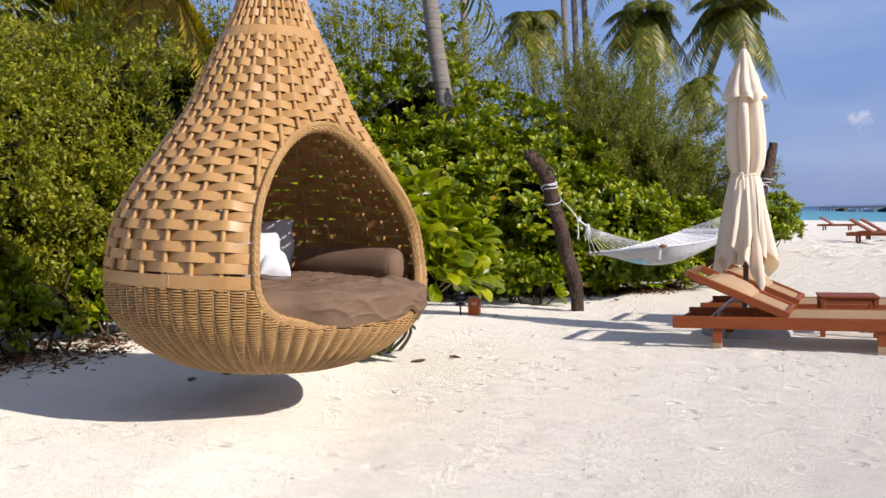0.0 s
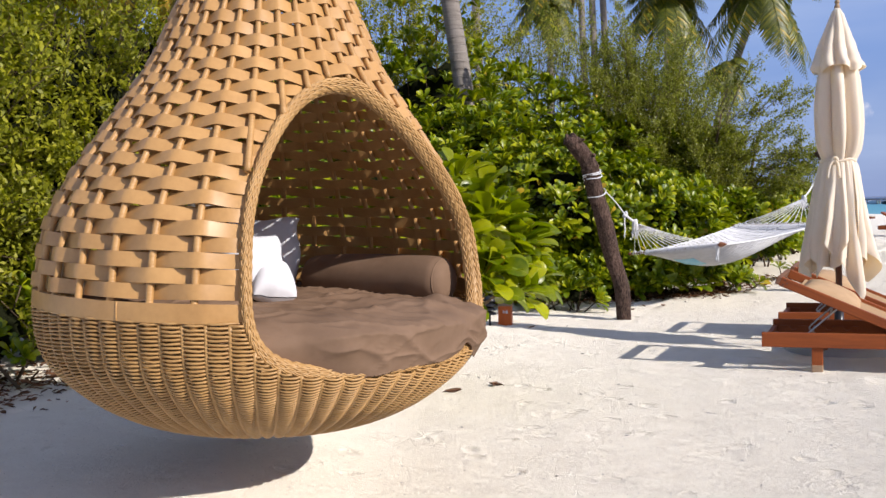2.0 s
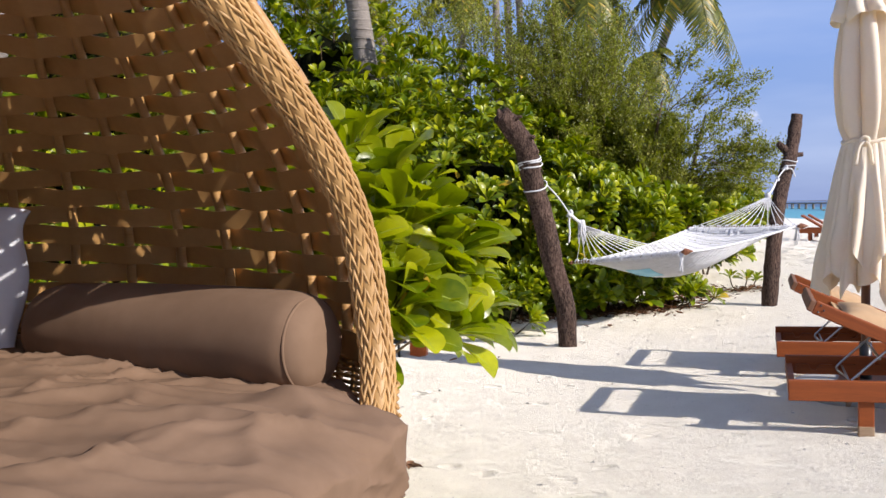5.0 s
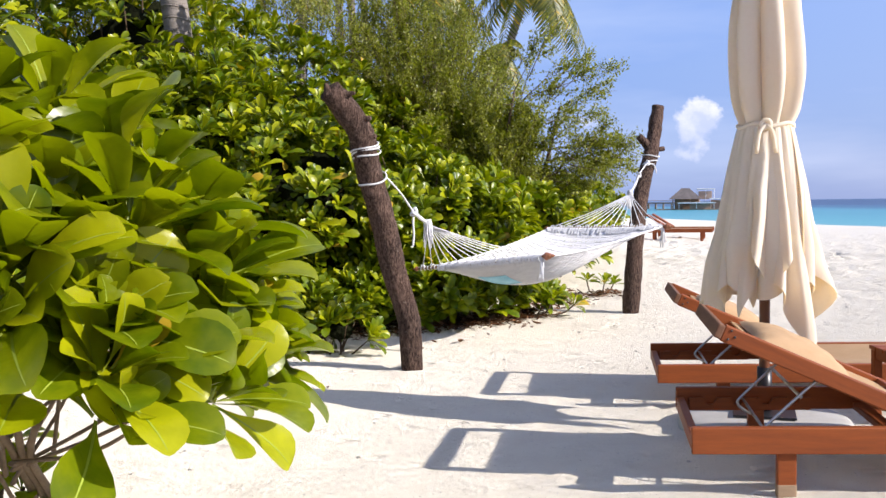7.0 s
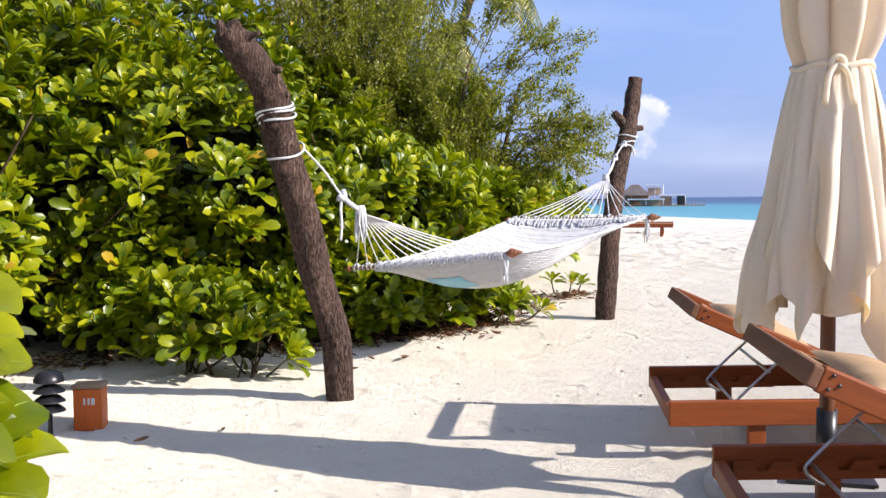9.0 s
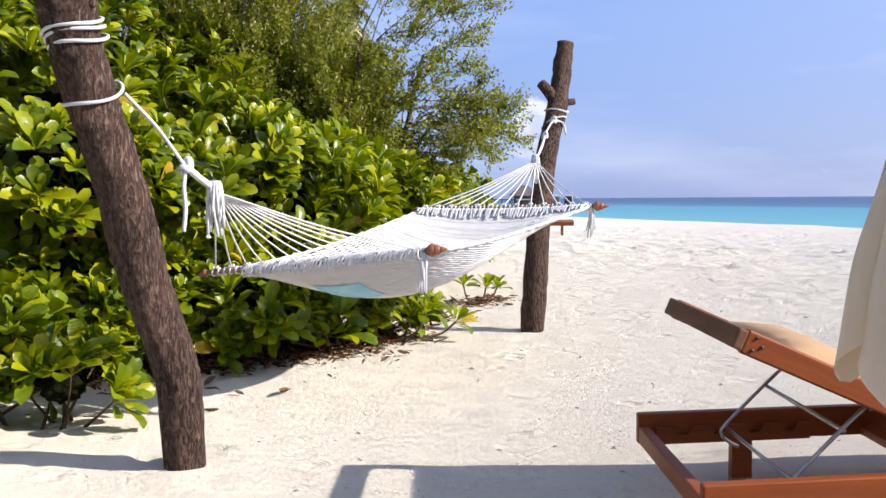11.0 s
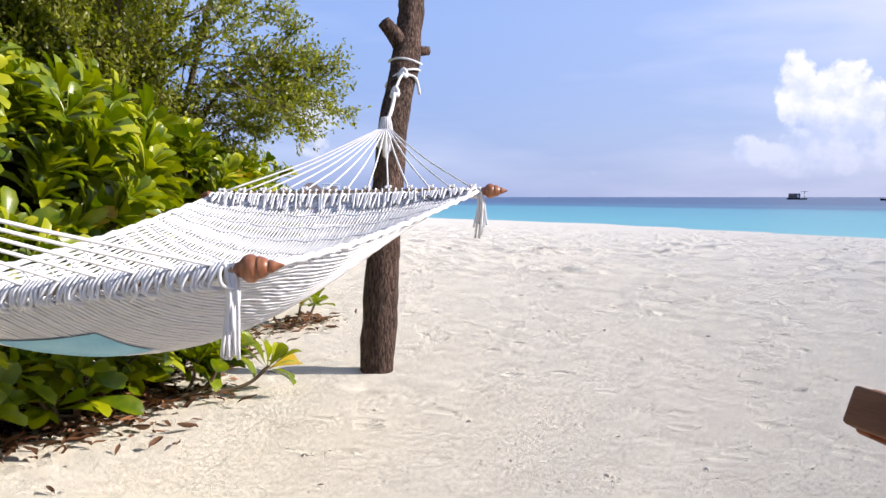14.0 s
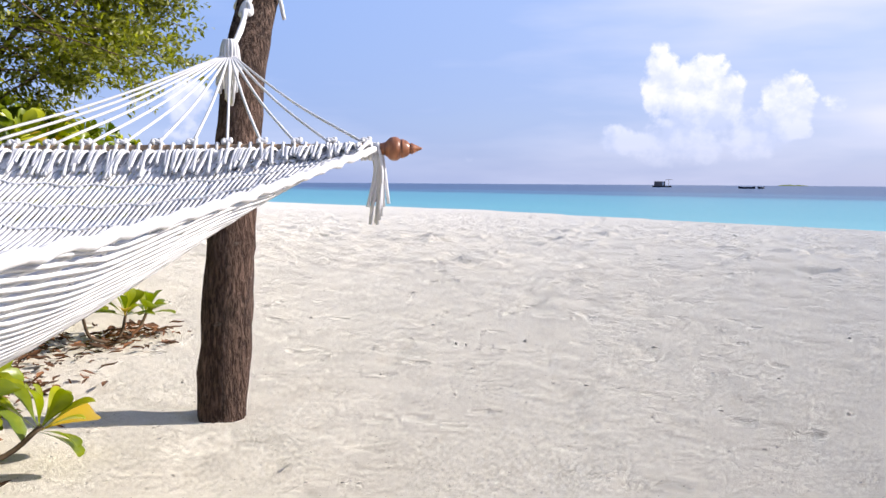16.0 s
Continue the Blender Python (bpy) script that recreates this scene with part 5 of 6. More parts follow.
part("sleeve", quads_mesh("sleeve", *lathe([(0.031, 0.11), (0.036, 0.11), (0.036, 0.34), (0.031, 0.34)], 20)), DARK_STEEL, base)

# ---- path light and marker box in the sand
marker = thing("marker_box", pose(0.355, 10.93, float(ground_z(0.355, 10.93)), 0, 0, -14), "orange-stained wooden marker box with pale digits", "marker")
part("box", box_mesh("box", 0.135, 0.10, 0.205, 0.005, (0, 0, 0.0925)), ORANGE, marker)
part("cap", box_mesh("cap", 0.147, 0.112, 0.022, 0.004, (0, 0, 0.206)), WEATHERED, marker, "weathered brown top board")
for k in range(3):
    part("digit_bar", box_mesh("digit_bar", 0.009 + 0.008 * (k == 2), 0.004, 0.032, 0.001, (-0.014 + 0.020 * k, -0.0505, 0.135)), PAINTED, marker, "pale painted bar")
light = thing("path_light", pose(0.185, 10.78, float(ground_z(0.185, 10.78)), 0, 0, 0), "black tiered garden path light on a spike", "path light")
part("stem", quads_mesh("stem", *tube([(0, 0, -0.05), (0, 0, 0.12), (0, 0, 0.24)], 0.011, 10)), DARK_STEEL, light)
for k in range(4):
    z = 0.12 + 0.045 * k
    dome = [(0.018, z + 0.03), (0.045, z + 0.02), (0.068, z), (0.070, z - 0.006), (0.05, z + 0.008), (0.018, z + 0.015)] if k < 3 else [(0.0, z + 0.055), (0.04, z + 0.045), (0.062, z + 0.022), (0.068, z), (0.06, z - 0.002), (0.0, z + 0.02)]
    part("tier", quads_mesh("tier", *lathe(smooth_line(dome, 3), 24)), DARK_STEEL, light)

# ---- plants
def leaf_blade(stations, half, curve, fold):
    """A blade one unit long: stations along it, half widths, drop at each, and how far its sides fold up."""
    V = []
    for u, w, z in zip(stations, half, curve):
        V += [(u, -w, z + fold * w), (u, 0, z), (u, w, z + fold * w)]
    return np.array(V), grid_faces(len(stations), 3)


BROAD = leaf_blade([0, 0.36, 0.70, 0.91, 1.0], [0.018, 0.085, 0.185, 0.155, 0.04], [0, 0.045, 0.045, 0.0, -0.035], 0.42)
BROAD_FINE = leaf_blade([0, 0.14, 0.28, 0.42, 0.56, 0.70, 0.82, 0.91, 0.97, 1.0], [0.012, 0.022, 0.050, 0.104, 0.164, 0.208, 0.218, 0.192, 0.132, 0.04], [0, 0.018, 0.036, 0.048, 0.052, 0.042, 0.022, -0.004, -0.03, -0.05], 0.36)
RIB = leaf_blade([0, 0.14, 0.28, 0.42, 0.56, 0.70, 0.82, 0.91, 0.97], [0.015, 0.013, 0.011, 0.010, 0.008, 0.007, 0.005, 0.004, 0.002], [0.005, 0.023, 0.041, 0.053, 0.057, 0.047, 0.027, 0.001, -0.025], 0.0)
SMALL = (np.array([(0, 0, 0), (0.5, -0.24, 0.05), (1, 0, -0.05), (0.5, 0.24, 0.05)], float), np.array([[0, 1, 2, 3]]))


def set_leaves(blade, base, along, normal, length, widen=1.0):
    """Many copies of a blade in one array of points and faces."""
    B, F = blade
    along = unit(along)
    normal = unit(normal - along * (normal * along).sum(1, keepdims=True))
    side = np.cross(normal, along)
    L = np.broadcast_to(length, (len(base),))[:, None, None]
    wd = np.broadcast_to(widen, (len(base),))[:, None]
    V = base[:, None] + L * (B[None, :, 0, None] * along[:, None] + (wd * B[None, :, 1])[..., None] * side[:, None] + B[None, :, 2, None] * normal[:, None])
    n = len(B)
    Fs = F[None] + (np.arange(len(base)) * n)[:, None, None]
    return V.reshape(-1, 3), Fs.reshape(-1, 4)


def rosettes(rng, centres, axes_, leaves, length, blade, droop=1.0):
    """Whorls of leaves round shoot tips."""
    n = len(centres)
    axes_ = unit(axes_)
    ref = np.where(np.abs(axes_[:, 2:3]) < 0.9, [[0, 0, 1.0]], [[1.0, 0, 0]])
    e1 = unit(np.cross(axes_, ref))
    e2 = np.cross(axes_, e1)
    base, along, normal, size = [], [], [], []
    for k in range(leaves):
        q = k / (leaves - 1)
        psi = k * 2.39996 + rng.uniform(0, 6.28, n)[:, None] * 0 + rng.normal(0, 0.25, n)[:, None] + np.arange(n)[:, None] * 1.7
        tilt = np.radians(16 + (72 + 18 * droop) * q**0.85 + rng.normal(0, 8, n))[:, None]
        out_ = np.cos(psi) * e1 + np.sin(psi) * e2
        d_ = np.cos(tilt) * axes_ + np.sin(tilt) * out_
        base.append(centres - axes_ * (0.10 * q * length) + out_ * 0.03 * length)
        along.append(d_ + rng.normal(0, 0.07, (n, 3)))
        normal.append(np.sin(tilt) * axes_ - np.cos(tilt) * out_ + rng.normal(0, 0.12, (n, 3)))
        size.append(length * (0.62 + 0.42 * q) * rng.uniform(0.8, 1.2, n))
    return set_leaves(blade, np.concatenate(base), np.concatenate(along), np.concatenate(normal), np.concatenate(size), rng.uniform(0.85, 1.15, n * leaves))


FACE = unit(np.array([0.35, -1.0, 0.25]))


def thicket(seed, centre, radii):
    """A rough lumpy mass for a shrub's inner tangle, its shade painted in as near-black."""
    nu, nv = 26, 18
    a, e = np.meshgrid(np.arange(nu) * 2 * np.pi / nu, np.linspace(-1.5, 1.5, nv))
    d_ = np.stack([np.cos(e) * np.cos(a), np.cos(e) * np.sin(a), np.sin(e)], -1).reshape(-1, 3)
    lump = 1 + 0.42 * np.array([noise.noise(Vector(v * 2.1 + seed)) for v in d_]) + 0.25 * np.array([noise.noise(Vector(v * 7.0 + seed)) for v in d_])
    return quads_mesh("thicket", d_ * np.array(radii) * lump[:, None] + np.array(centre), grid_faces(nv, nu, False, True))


def naupaka(x, y, rx, ry, h, count, seed, leaf=0.155, low=0.12, label="dense naupaka shrub with glossy bright green leaf whorls"):
    rng = np.random.default_rng(seed)
    gz = float(ground_base(x, y))
    root = thing("naupaka_shrub", Matrix.Translation((x, y, gz)), label, "shrub", "hedge of naupaka shrubs")
    d_ = unit(rng.normal(0, 1, (count * 4, 3)))
    d_ = d_[(d_[:, 2] > -0.55) & (d_ @ FACE > -0.45)][: int(count * 1.1)]
    lump = 1 + 0.42 * np.array([noise.noise(Vector(v * 2.1 + seed)) for v in d_]) + 0.25 * np.array([noise.noise(Vector(v * 5.0 + seed)) for v in d_])
    depth = np.where(rng.uniform(0, 1, len(d_)) < 0.68, rng.uniform(0.93, 1.06, len(d_)), rng.uniform(0.62, 0.92, len(d_)))
    mid = low + (h - low) * 0.42
    up_r = np.where(d_[:, 2] > 0, h - mid, mid - low)
    c = np.stack([d_[:, 0] * rx, d_[:, 1] * ry, d_[:, 2] * up_r], 1) * (lump * depth)[:, None] + (0, 0, mid)
    c[:, 2] = np.maximum(c[:, 2], (0.10 if h > 0.9 else 0.045) + rng.uniform(0, 0.1, len(c)))
    ax = unit(d_ * (0.7, 0.7, 0.4) + (0.08, -0.1, 0.7) + rng.normal(0, 0.24, d_.shape))
    part("crown", quads_mesh("crown", *rosettes(rng, c, ax, 12, leaf, BROAD, -1.3)), NAUPAKA, root)
    stems = []
    for k in rng.choice(len(c), min(20 if h > 0.9 else 7, len(c)), replace=False):
        s0 = np.array([rng.normal(0, 0.25 * rx), rng.normal(0, 0.25 * ry), -0.05])
        m_ = (s0 + c[k]) / 2 + (0, 0, 0.15 * h) * np.array([1, 1, rng.uniform(-0.6, 1)])
        stems.append(tube(smooth_line([s0, m_, c[k]], 5), np.linspace(0.02, 0.007, 11) * min(1.0, 0.3 + 0.5 * h), 5))
    tagged(part("stem_tangle", quads_mesh("stem_tangle", *joined(stems)), TWIG, root), kind="stuff")
    # added solid lump, coloured as shade, darkens the gaps between whorls
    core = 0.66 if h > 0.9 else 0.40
    part("thicket", thicket(seed, (0, 0, mid), (rx * core, ry * core, (h - low) * core * 0.55)), SHADE, root, "near-black lump painted as the shade among the shrub's inner twigs")
    return root


HEDGE = [
    # x, y, half width, half depth, height, whorls
    (-2.5, 11.0, 1.3, 1.2, 2.3, 230), (-1.3, 12.9, 1.3, 1.2, 2.25, 260), (-0.1, 13.75, 1.15, 1.0, 2.2, 300), (1.1, 14.0, 1.15, 1.15, 2.08, 330), (2.2, 14.2, 1.05, 1.15, 1.64, 300),
    (2.95, 15.0, 0.9, 1.0, 1.45, 230), (4.2, 16.0, 0.9, 1.0, 1.25, 200), (4.95, 17.3, 0.75, 0.9, 1.28, 130), (5.8, 19.1, 0.8, 1.0, 1.3, 110), (7.1, 20.9, 0.75, 1.0, 1.4, 90), (7.9, 22.6, 0.75, 1.0, 1.55, 85),
    (-2.2, 14.8, 1.7, 1.4, 3.7, 240), (-0.4, 15.9, 1.7, 1.3, 3.9, 260), (1.3, 16.1, 1.4, 1.3, 3.0, 250), (2.7, 16.3, 1.2, 0.9, 2.35, 200), (-4.0, 13.4, 1.7, 1.4, 3.4, 160),
    (0.10, 14.35, 0.85, 0.5, 2.75, 120), (0.55, 12.95, 0.45, 0.4, 0.55, 26), (1.25, 12.85, 0.35, 0.3, 0.5, 20), (2.75, 13.25, 0.5, 0.4, 0.6, 36), (2.25, 13.0, 0.45, 0.35, 0.55, 30), (1.75, 13.0, 0.4, 0.35, 0.6, 24), (1.24, 11.93, 0.24, 0.22, 0.36, 13), (0.87, 12.09, 0.32, 0.3, 0.55, 22), (0.56, 13.20, 0.5, 0.4, 0.8, 40), (3.35, 13.6, 0.35, 0.3, 0.5, 20),
]
for i, (x, y, rx, ry, h, count) in enumerate(HEDGE):
    naupaka(x, y, rx, ry, h, int(count * 1.6), 100 + i, 0.183, 0.12 if h > 0.9 else 0.04)


# the large-leaved shrub behind the hanging seat
def near_naupaka(x, y):
    rng = np.random.default_rng(55)
    gz = float(ground_z(x, y))
    root = thing("naupaka_shrub", Matrix.Translation((x, y, gz)), "young naupaka shrub with large glossy yellow-green leaves on bare stems", "shrub")
    tips, dirs = [], []
    for k in range(90):
        a, e = rng.uniform(-2.8, 1.3), rng.uniform(-0.42, 1.35)
        d_ = np.array([math.cos(a) * math.cos(e), math.sin(a) * math.cos(e), math.sin(e)])
        r = rng.uniform(0.62, 1.0)
        tips.append(np.array([0.0, 0.0, 0.92]) + d_ * np.array([0.68, 0.58, 0.62]) * r)
        dirs.append(d_ * 0.62 + (0.1, -0.15, 0.80) + rng.normal(0, 0.18, 3))
    for x_, y_, z_ in ((0.56, -0.02, 0.95), (0.60, 0.05, 0.80), (0.50, -0.1, 1.10), (0.56, 0.12, 0.70), (0.44, 0.1, 1.22)):
        tips.append(np.array([x_, y_, z_]))
        dirs.append(np.array([0.8, -0.1, 0.45]))
    tips, dirs = np.array(tips), np.array(dirs)
    tips[:, 2] -= 0.32 * np.clip(tips[:, 0], 0, 0.7) * np.clip((tips[:, 2] - 0.7) / 0.4, 0, 1)
    part("crown", quads_mesh("crown", *rosettes(np.random.default_rng(56), tips, dirs, 11, 0.285, BROAD_FINE, -1.4)), NAUPAKA_NEAR, root)
    tagged(part("leaf_veining", quads_mesh("leaf_veining", *rosettes(np.random.default_rng(56), tips, dirs, 11, 0.285, RIB, -1.4)), LEAF_RIB, root, "pale raised midribs"), kind="stuff")
    stems = []
    for k in range(0, len(tips), 9):
        s0 = np.array([-0.08 + rng.normal(0, 0.06), 0.95 + rng.normal(0, 0.06), -0.06])
        fork = np.array([-0.05, 0.42, 0.45]) + rng.normal(0, 0.05, 3)
        stems.append(tube(smooth_line([fork * 0.98 + s0 * 0.02, fork, fork * 0.45 + tips[k] * 0.55 + (0, 0, -0.05), tips[k]], 6), np.linspace(0.008, 0.005, 19), 5))
    for k in range(3):
        s0 = np.array([-0.08 + 0.12 * k - 0.3, 0.95 + rng.normal(0, 0.06), -0.06])
        part("stem", quads_mesh("stem", *tube(smooth_line([s0, (-0.06 + 0.04 * k, 0.68, 0.2), (-0.05 + 0.02 * k, 0.42, 0.45), (0.05 * k - 0.05, 0.15, 0.62)], 6), np.linspace(0.017, 0.010, 19), 7)), STEM_BARK, root, "pale brown stem")
    tagged(part("stem_tangle", quads_mesh("stem_tangle", *joined(stems)), STEM_BARK, root), kind="stuff")
    return root


near_naupaka(-0.33, 7.38)


def seedling(x, y, tips, label):
    rng = np.random.default_rng(int(abs(x) * 100))
    root = thing("naupaka_seedling", Matrix.Translation((x, y, float(ground_z(x, y)))), label, "plant", "low shoots at the hedge's foot")
    T = np.array([t[:3] for t in tips], float)
    part("foliage", quads_mesh("foliage", *rosettes(rng, T, np.array([(t[0] * 0.6 + 0.1, t[1] * 0.6 - 0.15, 0.7) for t in tips]), 12, 0.175, BROAD_FINE, -0.2)), NAUPAKA_NEAR, root)
    part("runner", quads_mesh("runner", *joined([tube(smooth_line([(-0.25, 0.1, -0.01), (0, 0, 0.015), tuple(t[:3] * np.array([0.7, 0.7, 0.35])), tuple(t[:3])], 6), 0.008, 6) for t in T])), TWIG, root)
    return root


seedling(3.35, 13.25, [(0.40, -0.13, 0.13), (0.12, 0.0, 0.17), (0.19, -0.10, 0.20)], "low naupaka runner with fresh green and yellow leaves")
seedling(4.75, 14.75, [(0.1, 0.0, 0.16), (0.28, 0.12, 0.14), (-0.15, -0.05, 0.2)], "low naupaka runner with fresh green leaves on the sand")
seedling(2.95, 13.15, [(0.08, -0.06, 0.20), (-0.20, -0.30, 0.14), (-0.27, -0.28, 0.28), (0.0, 0.12, 0.30), (-0.45, -0.2, 0.22)], "low naupaka shoots rooted in leaf litter")
seedling(-0.60, 8.15, [(0.05, -0.1, 0.22), (0.2, -0.15, 0.30), (-0.15, 0.0, 0.25), (0.1, 0.15, 0.38), (-0.1, -0.2, 0.40)], "low naupaka shoots at the foot of the young shrub")
seedling(-0.75, 7.65, [(0.05, -0.1, 0.08), (0.12, 0.02, 0.12)], "small naupaka shoot under the hanging seat")


# shrubs and trees with fine leaves: arching branches, side twigs, small leaves
def sprays(rng, ends, starts, side, per, leaf, spread_, droop, straight=0.0):
    """Leaves and twigs along arching branches from starts to ends."""
    twigs, base, along, normal = [], [], [], []
    for s0, e0 in zip(starts, ends):
        m_ = (s0 + e0) / 2 + (0, 0, 0.12 * np.linalg.norm(e0 - s0)) + rng.normal(0, 0.06, 3)
        line = smooth_line([s0, m_, e0], 5)
        twigs.append(tube(line[::2], np.linspace(0.007, 0.0015, len(line[::2])), 3))
        main = unit(e0 - s0)
        for k in range(side):
            u = rng.uniform(0.35, 1.0)
            p = line[int(u * (len(line) - 1))]
            d_ = unit(main * (0.8 + straight) + rng.normal(0, 0.6, 3) + (0, 0, 0.25))
            ln = spread_ * rng.uniform(0.5, 1.0) * (1.15 - 0.5 * u)
            f = np.linspace(0.1, 1, per)[:, None]
            q = p + d_ * f * ln - np.array([0, 0, droop]) * f**2 * ln
            base.append(q + rng.normal(0, 0.012, q.shape))
            along.append(d_ * 0.7 + rng.normal(0, 0.75, q.shape))
            normal.append(rng.normal(0, 0.5, q.shape) + (0.1, -0.2, 0.9))
            if k % 8 == 0:
                twigs.append(tube(np.array([p, q[per // 2], q[-1]]), [0.0025, 0.002, 0.001], 3))
    base, along, normal = np.concatenate(base), np.concatenate(along), np.concatenate(normal)
    return set_leaves(SMALL, base, along, normal, leaf * rng.uniform(0.7, 1.25, len(base))), joined(twigs)


def fine_shrub(name, at, centre, radii, branches, side, per, leaf, spread_, mat, label, category, seed, droop=0.15, extra=(), half=-0.3, core=0.0, stem=0.05, straight=0.0):
    rng = np.random.default_rng(seed)
    root = thing(name, Matrix.Translation((at[0], at[1], float(ground_base(at[0], at[1])))), label, category)
    o = np.array([at[0], at[1], float(ground_base(at[0], at[1]))])
    d_ = unit(rng.normal(0, 1, (branches * 5, 3)))
    d_ = d_[(d_[:, 2] > -0.75) & (d_ @ FACE > half)][:branches]
    lump = 1 + 0.35 * np.array([noise.noise(Vector(v * 2.4 + seed)) for v in d_]) + 0.42 * np.array([noise.noise(Vector(v * 6.0 + seed)) for v in d_])
    ends = np.array(centre) - o + d_ * np.array(radii) * (lump * rng.uniform(0.72, 1.05, len(d_)))[:, None]
    ends[:, 2] = np.maximum(ends[:, 2], 0.12)
    starts = (np.array(centre) - o) * np.array([0.5, 0.5, 0.55]) + (ends - (np.array(centre) - o)) * 0.30 + rng.normal(0, 0.12, ends.shape)
    if len(extra):
        ends = np.concatenate([ends, np.array(extra) - o])
        starts = np.concatenate([starts, (np.array(centre) - o) * 0.45 + (np.array(extra) - o) * 0.55 + rng.normal(0, 0.15, (len(extra), 3))])
    leaves, twigs = sprays(rng, ends, starts, side, per, leaf, spread_, droop, straight)
    part("crown", quads_mesh("crown", *leaves), mat, root)
    tagged(part("twig_tangle", quads_mesh("twig_tangle", *twigs), TWIG, root), kind="stuff")
    # same added lump: painted shade behind the sprays, and it stops light
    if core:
        part("thicket", thicket(seed, tuple(np.array(centre) - o), tuple(np.array(radii) * core)), SHADE, root, "near-black lump painted as the shade among the shrub's inner twigs")
    stems = [tube(smooth_line([(rng.normal(0, 0.15), rng.normal(0, 0.15), -0.1), s * 0.5 + rng.normal(0, 0.1, 3), s], 5), np.linspace(stem, stem * 0.28, 11), 6) for s in starts[:: max(1, len(starts) // 14)]]
    tagged(part("stem_tangle", quads_mesh("stem_tangle", *joined(stems)), TWIG, root), kind="stuff")
    return root


LIGHT_LABEL = "tall shrub with fine light green leaves in feathery clumps"
fine_shrub("feathery_shrub", (-4.5, 7.9), (-4.4, 7.8, 1.6), (1.45, 1.4, 1.75), 520, 16, 9, 0.056, 0.32, FINE_LEAF, LIGHT_LABEL, "shrub", 201, core=0.6)
fine_shrub("feathery_shrub", (-3.6, 9.2), (-3.45, 9.0, 1.6), (1.3, 1.3, 1.75), 470, 16, 9, 0.056, 0.32, FINE_LEAF, LIGHT_LABEL, "shrub", 202, core=0.6)
fine_shrub("feathery_shrub", (-2.7, 11.6), (-2.6, 11.5, 2.3), (1.5, 1.3, 1.7), 240, 15, 9, 0.057, 0.36, FINE_LEAF, LIGHT_LABEL, "shrub", 203, core=0.58)
fine_shrub("feathery_shrub", (-5.6, 7.2), (-5.5, 7.2, 1.8), (1.3, 1.4, 1.7), 300, 16, 9, 0.056, 0.34, FINE_LEAF, LIGHT_LABEL, "shrub", 204, core=0.58)
LOW_LABEL = "low dark green undergrowth at the shrubs' foot"
for k, (lx, ly, lr) in enumerate(((-3.9, 7.0, 0.65), (-3.35, 7.5, 0.6), (-3.05, 8.3, 0.6), (-2.7, 9.1, 0.65), (-2.2, 9.9, 0.7), (-4.6, 6.7, 0.6))):
    naupaka(lx, ly, lr, lr * 0.8, 0.85, 54, 400 + k, 0.12, 0.05, LOW_LABEL)
fine_shrub("feathery_tree", (-5.4, 14.2), (-5.2, 14.2, 3.9), (2.2, 1.6, 2.0), 220, 13, 10, 0.06, 0.42, FINE_LEAF, "feathery light green tree behind the shrubs", "tree", 205)
fine_shrub("feathery_tree", (-1.2, 17.6), (-1.2, 17.4, 4.2), (2.4, 1.5, 1.7), 200, 13, 10, 0.065, 0.45, FINE_LEAF, "feathery light green tree behind the hedge", "tree", 206)
# an open tree whose long branches reach out over the sand
REACH = [(5.47, 15.6, 2.82), (5.69, 15.6, 1.67), (4.72, 15.6, 2.92), (4.40, 15.6, 3.30), (5.32, 15.6, 1.87), (4.85, 15.7, 2.34), (5.24, 15.6, 2.48), (4.94, 15.5, 1.45), (5.35, 15.5, 2.30), (4.95, 15.7, 2.72), (5.45, 15.5, 1.95), (4.6, 15.5, 2.0), (4.6, 15.6, 2.6), (4.2, 15.7, 3.1), (4.3, 15.5, 2.5), (4.9, 15.4, 1.85), (5.6, 15.9, 2.65), (5.1, 15.9, 3.0), (5.5, 15.5, 1.60), (5.3, 15.4, 1.70), (5.65, 15.6, 1.80), (5.4, 15.5, 1.52), (5.2, 15.4, 1.50), (4.5, 15.6, 1.35), (4.7, 15.6, 1.35), (4.9, 15.6, 1.3), (5.1, 15.6, 1.25), (4.8, 15.6, 1.56), (5.2, 15.6, 1.55), (5.45, 15.6, 1.44), (5.29, 15.6, 1.79), (5.84, 15.6, 1.74), (5.66, 15.6, 1.58)]
OLIVE = "spreading tree with thin branches and small olive-green leaves"
fine_shrub("olive_leaved_tree", (3.4, 17.0), (2.9, 16.7, 2.55), (1.35, 1.3, 1.7), 300, 18, 14, 0.041, 0.36, GREY_LEAF, OLIVE, "tree", 211, 0.05, half=-0.15, straight=0.5)
reach = [tuple(np.array(p) + np.random.default_rng(k).normal(0, 0.10, 3)) for k, p in enumerate(REACH * 2)]
fine_shrub("olive_leaved_tree", (3.9, 16.3), (3.75, 15.9, 1.75), (0.85, 0.8, 0.9), 120, 20, 14, 0.041, 0.34, GREY_LEAF, "leaning tree of long thin branches with small olive-green leaves", "tree", 214, -0.08, reach, straight=0.7)
fine_shrub("olive_leaved_tree", (1.9, 18.0), (1.7, 17.8, 3.2), (1.9, 1.3, 1.7), 130, 14, 12, 0.045, 0.46, GREY_LEAF, "thin olive-leaved tree letting the sky show between twigs", "tree", 212, 0.0)
fine_shrub("olive_leaved_tree", (4.3, 20.0), (4.2, 19.8, 2.5), (1.9, 1.2, 2.0), 130, 14, 12, 0.048, 0.50, GREY_LEAF, "tall thin olive-leaved tree behind the hedge", "tree", 215, 0.0)
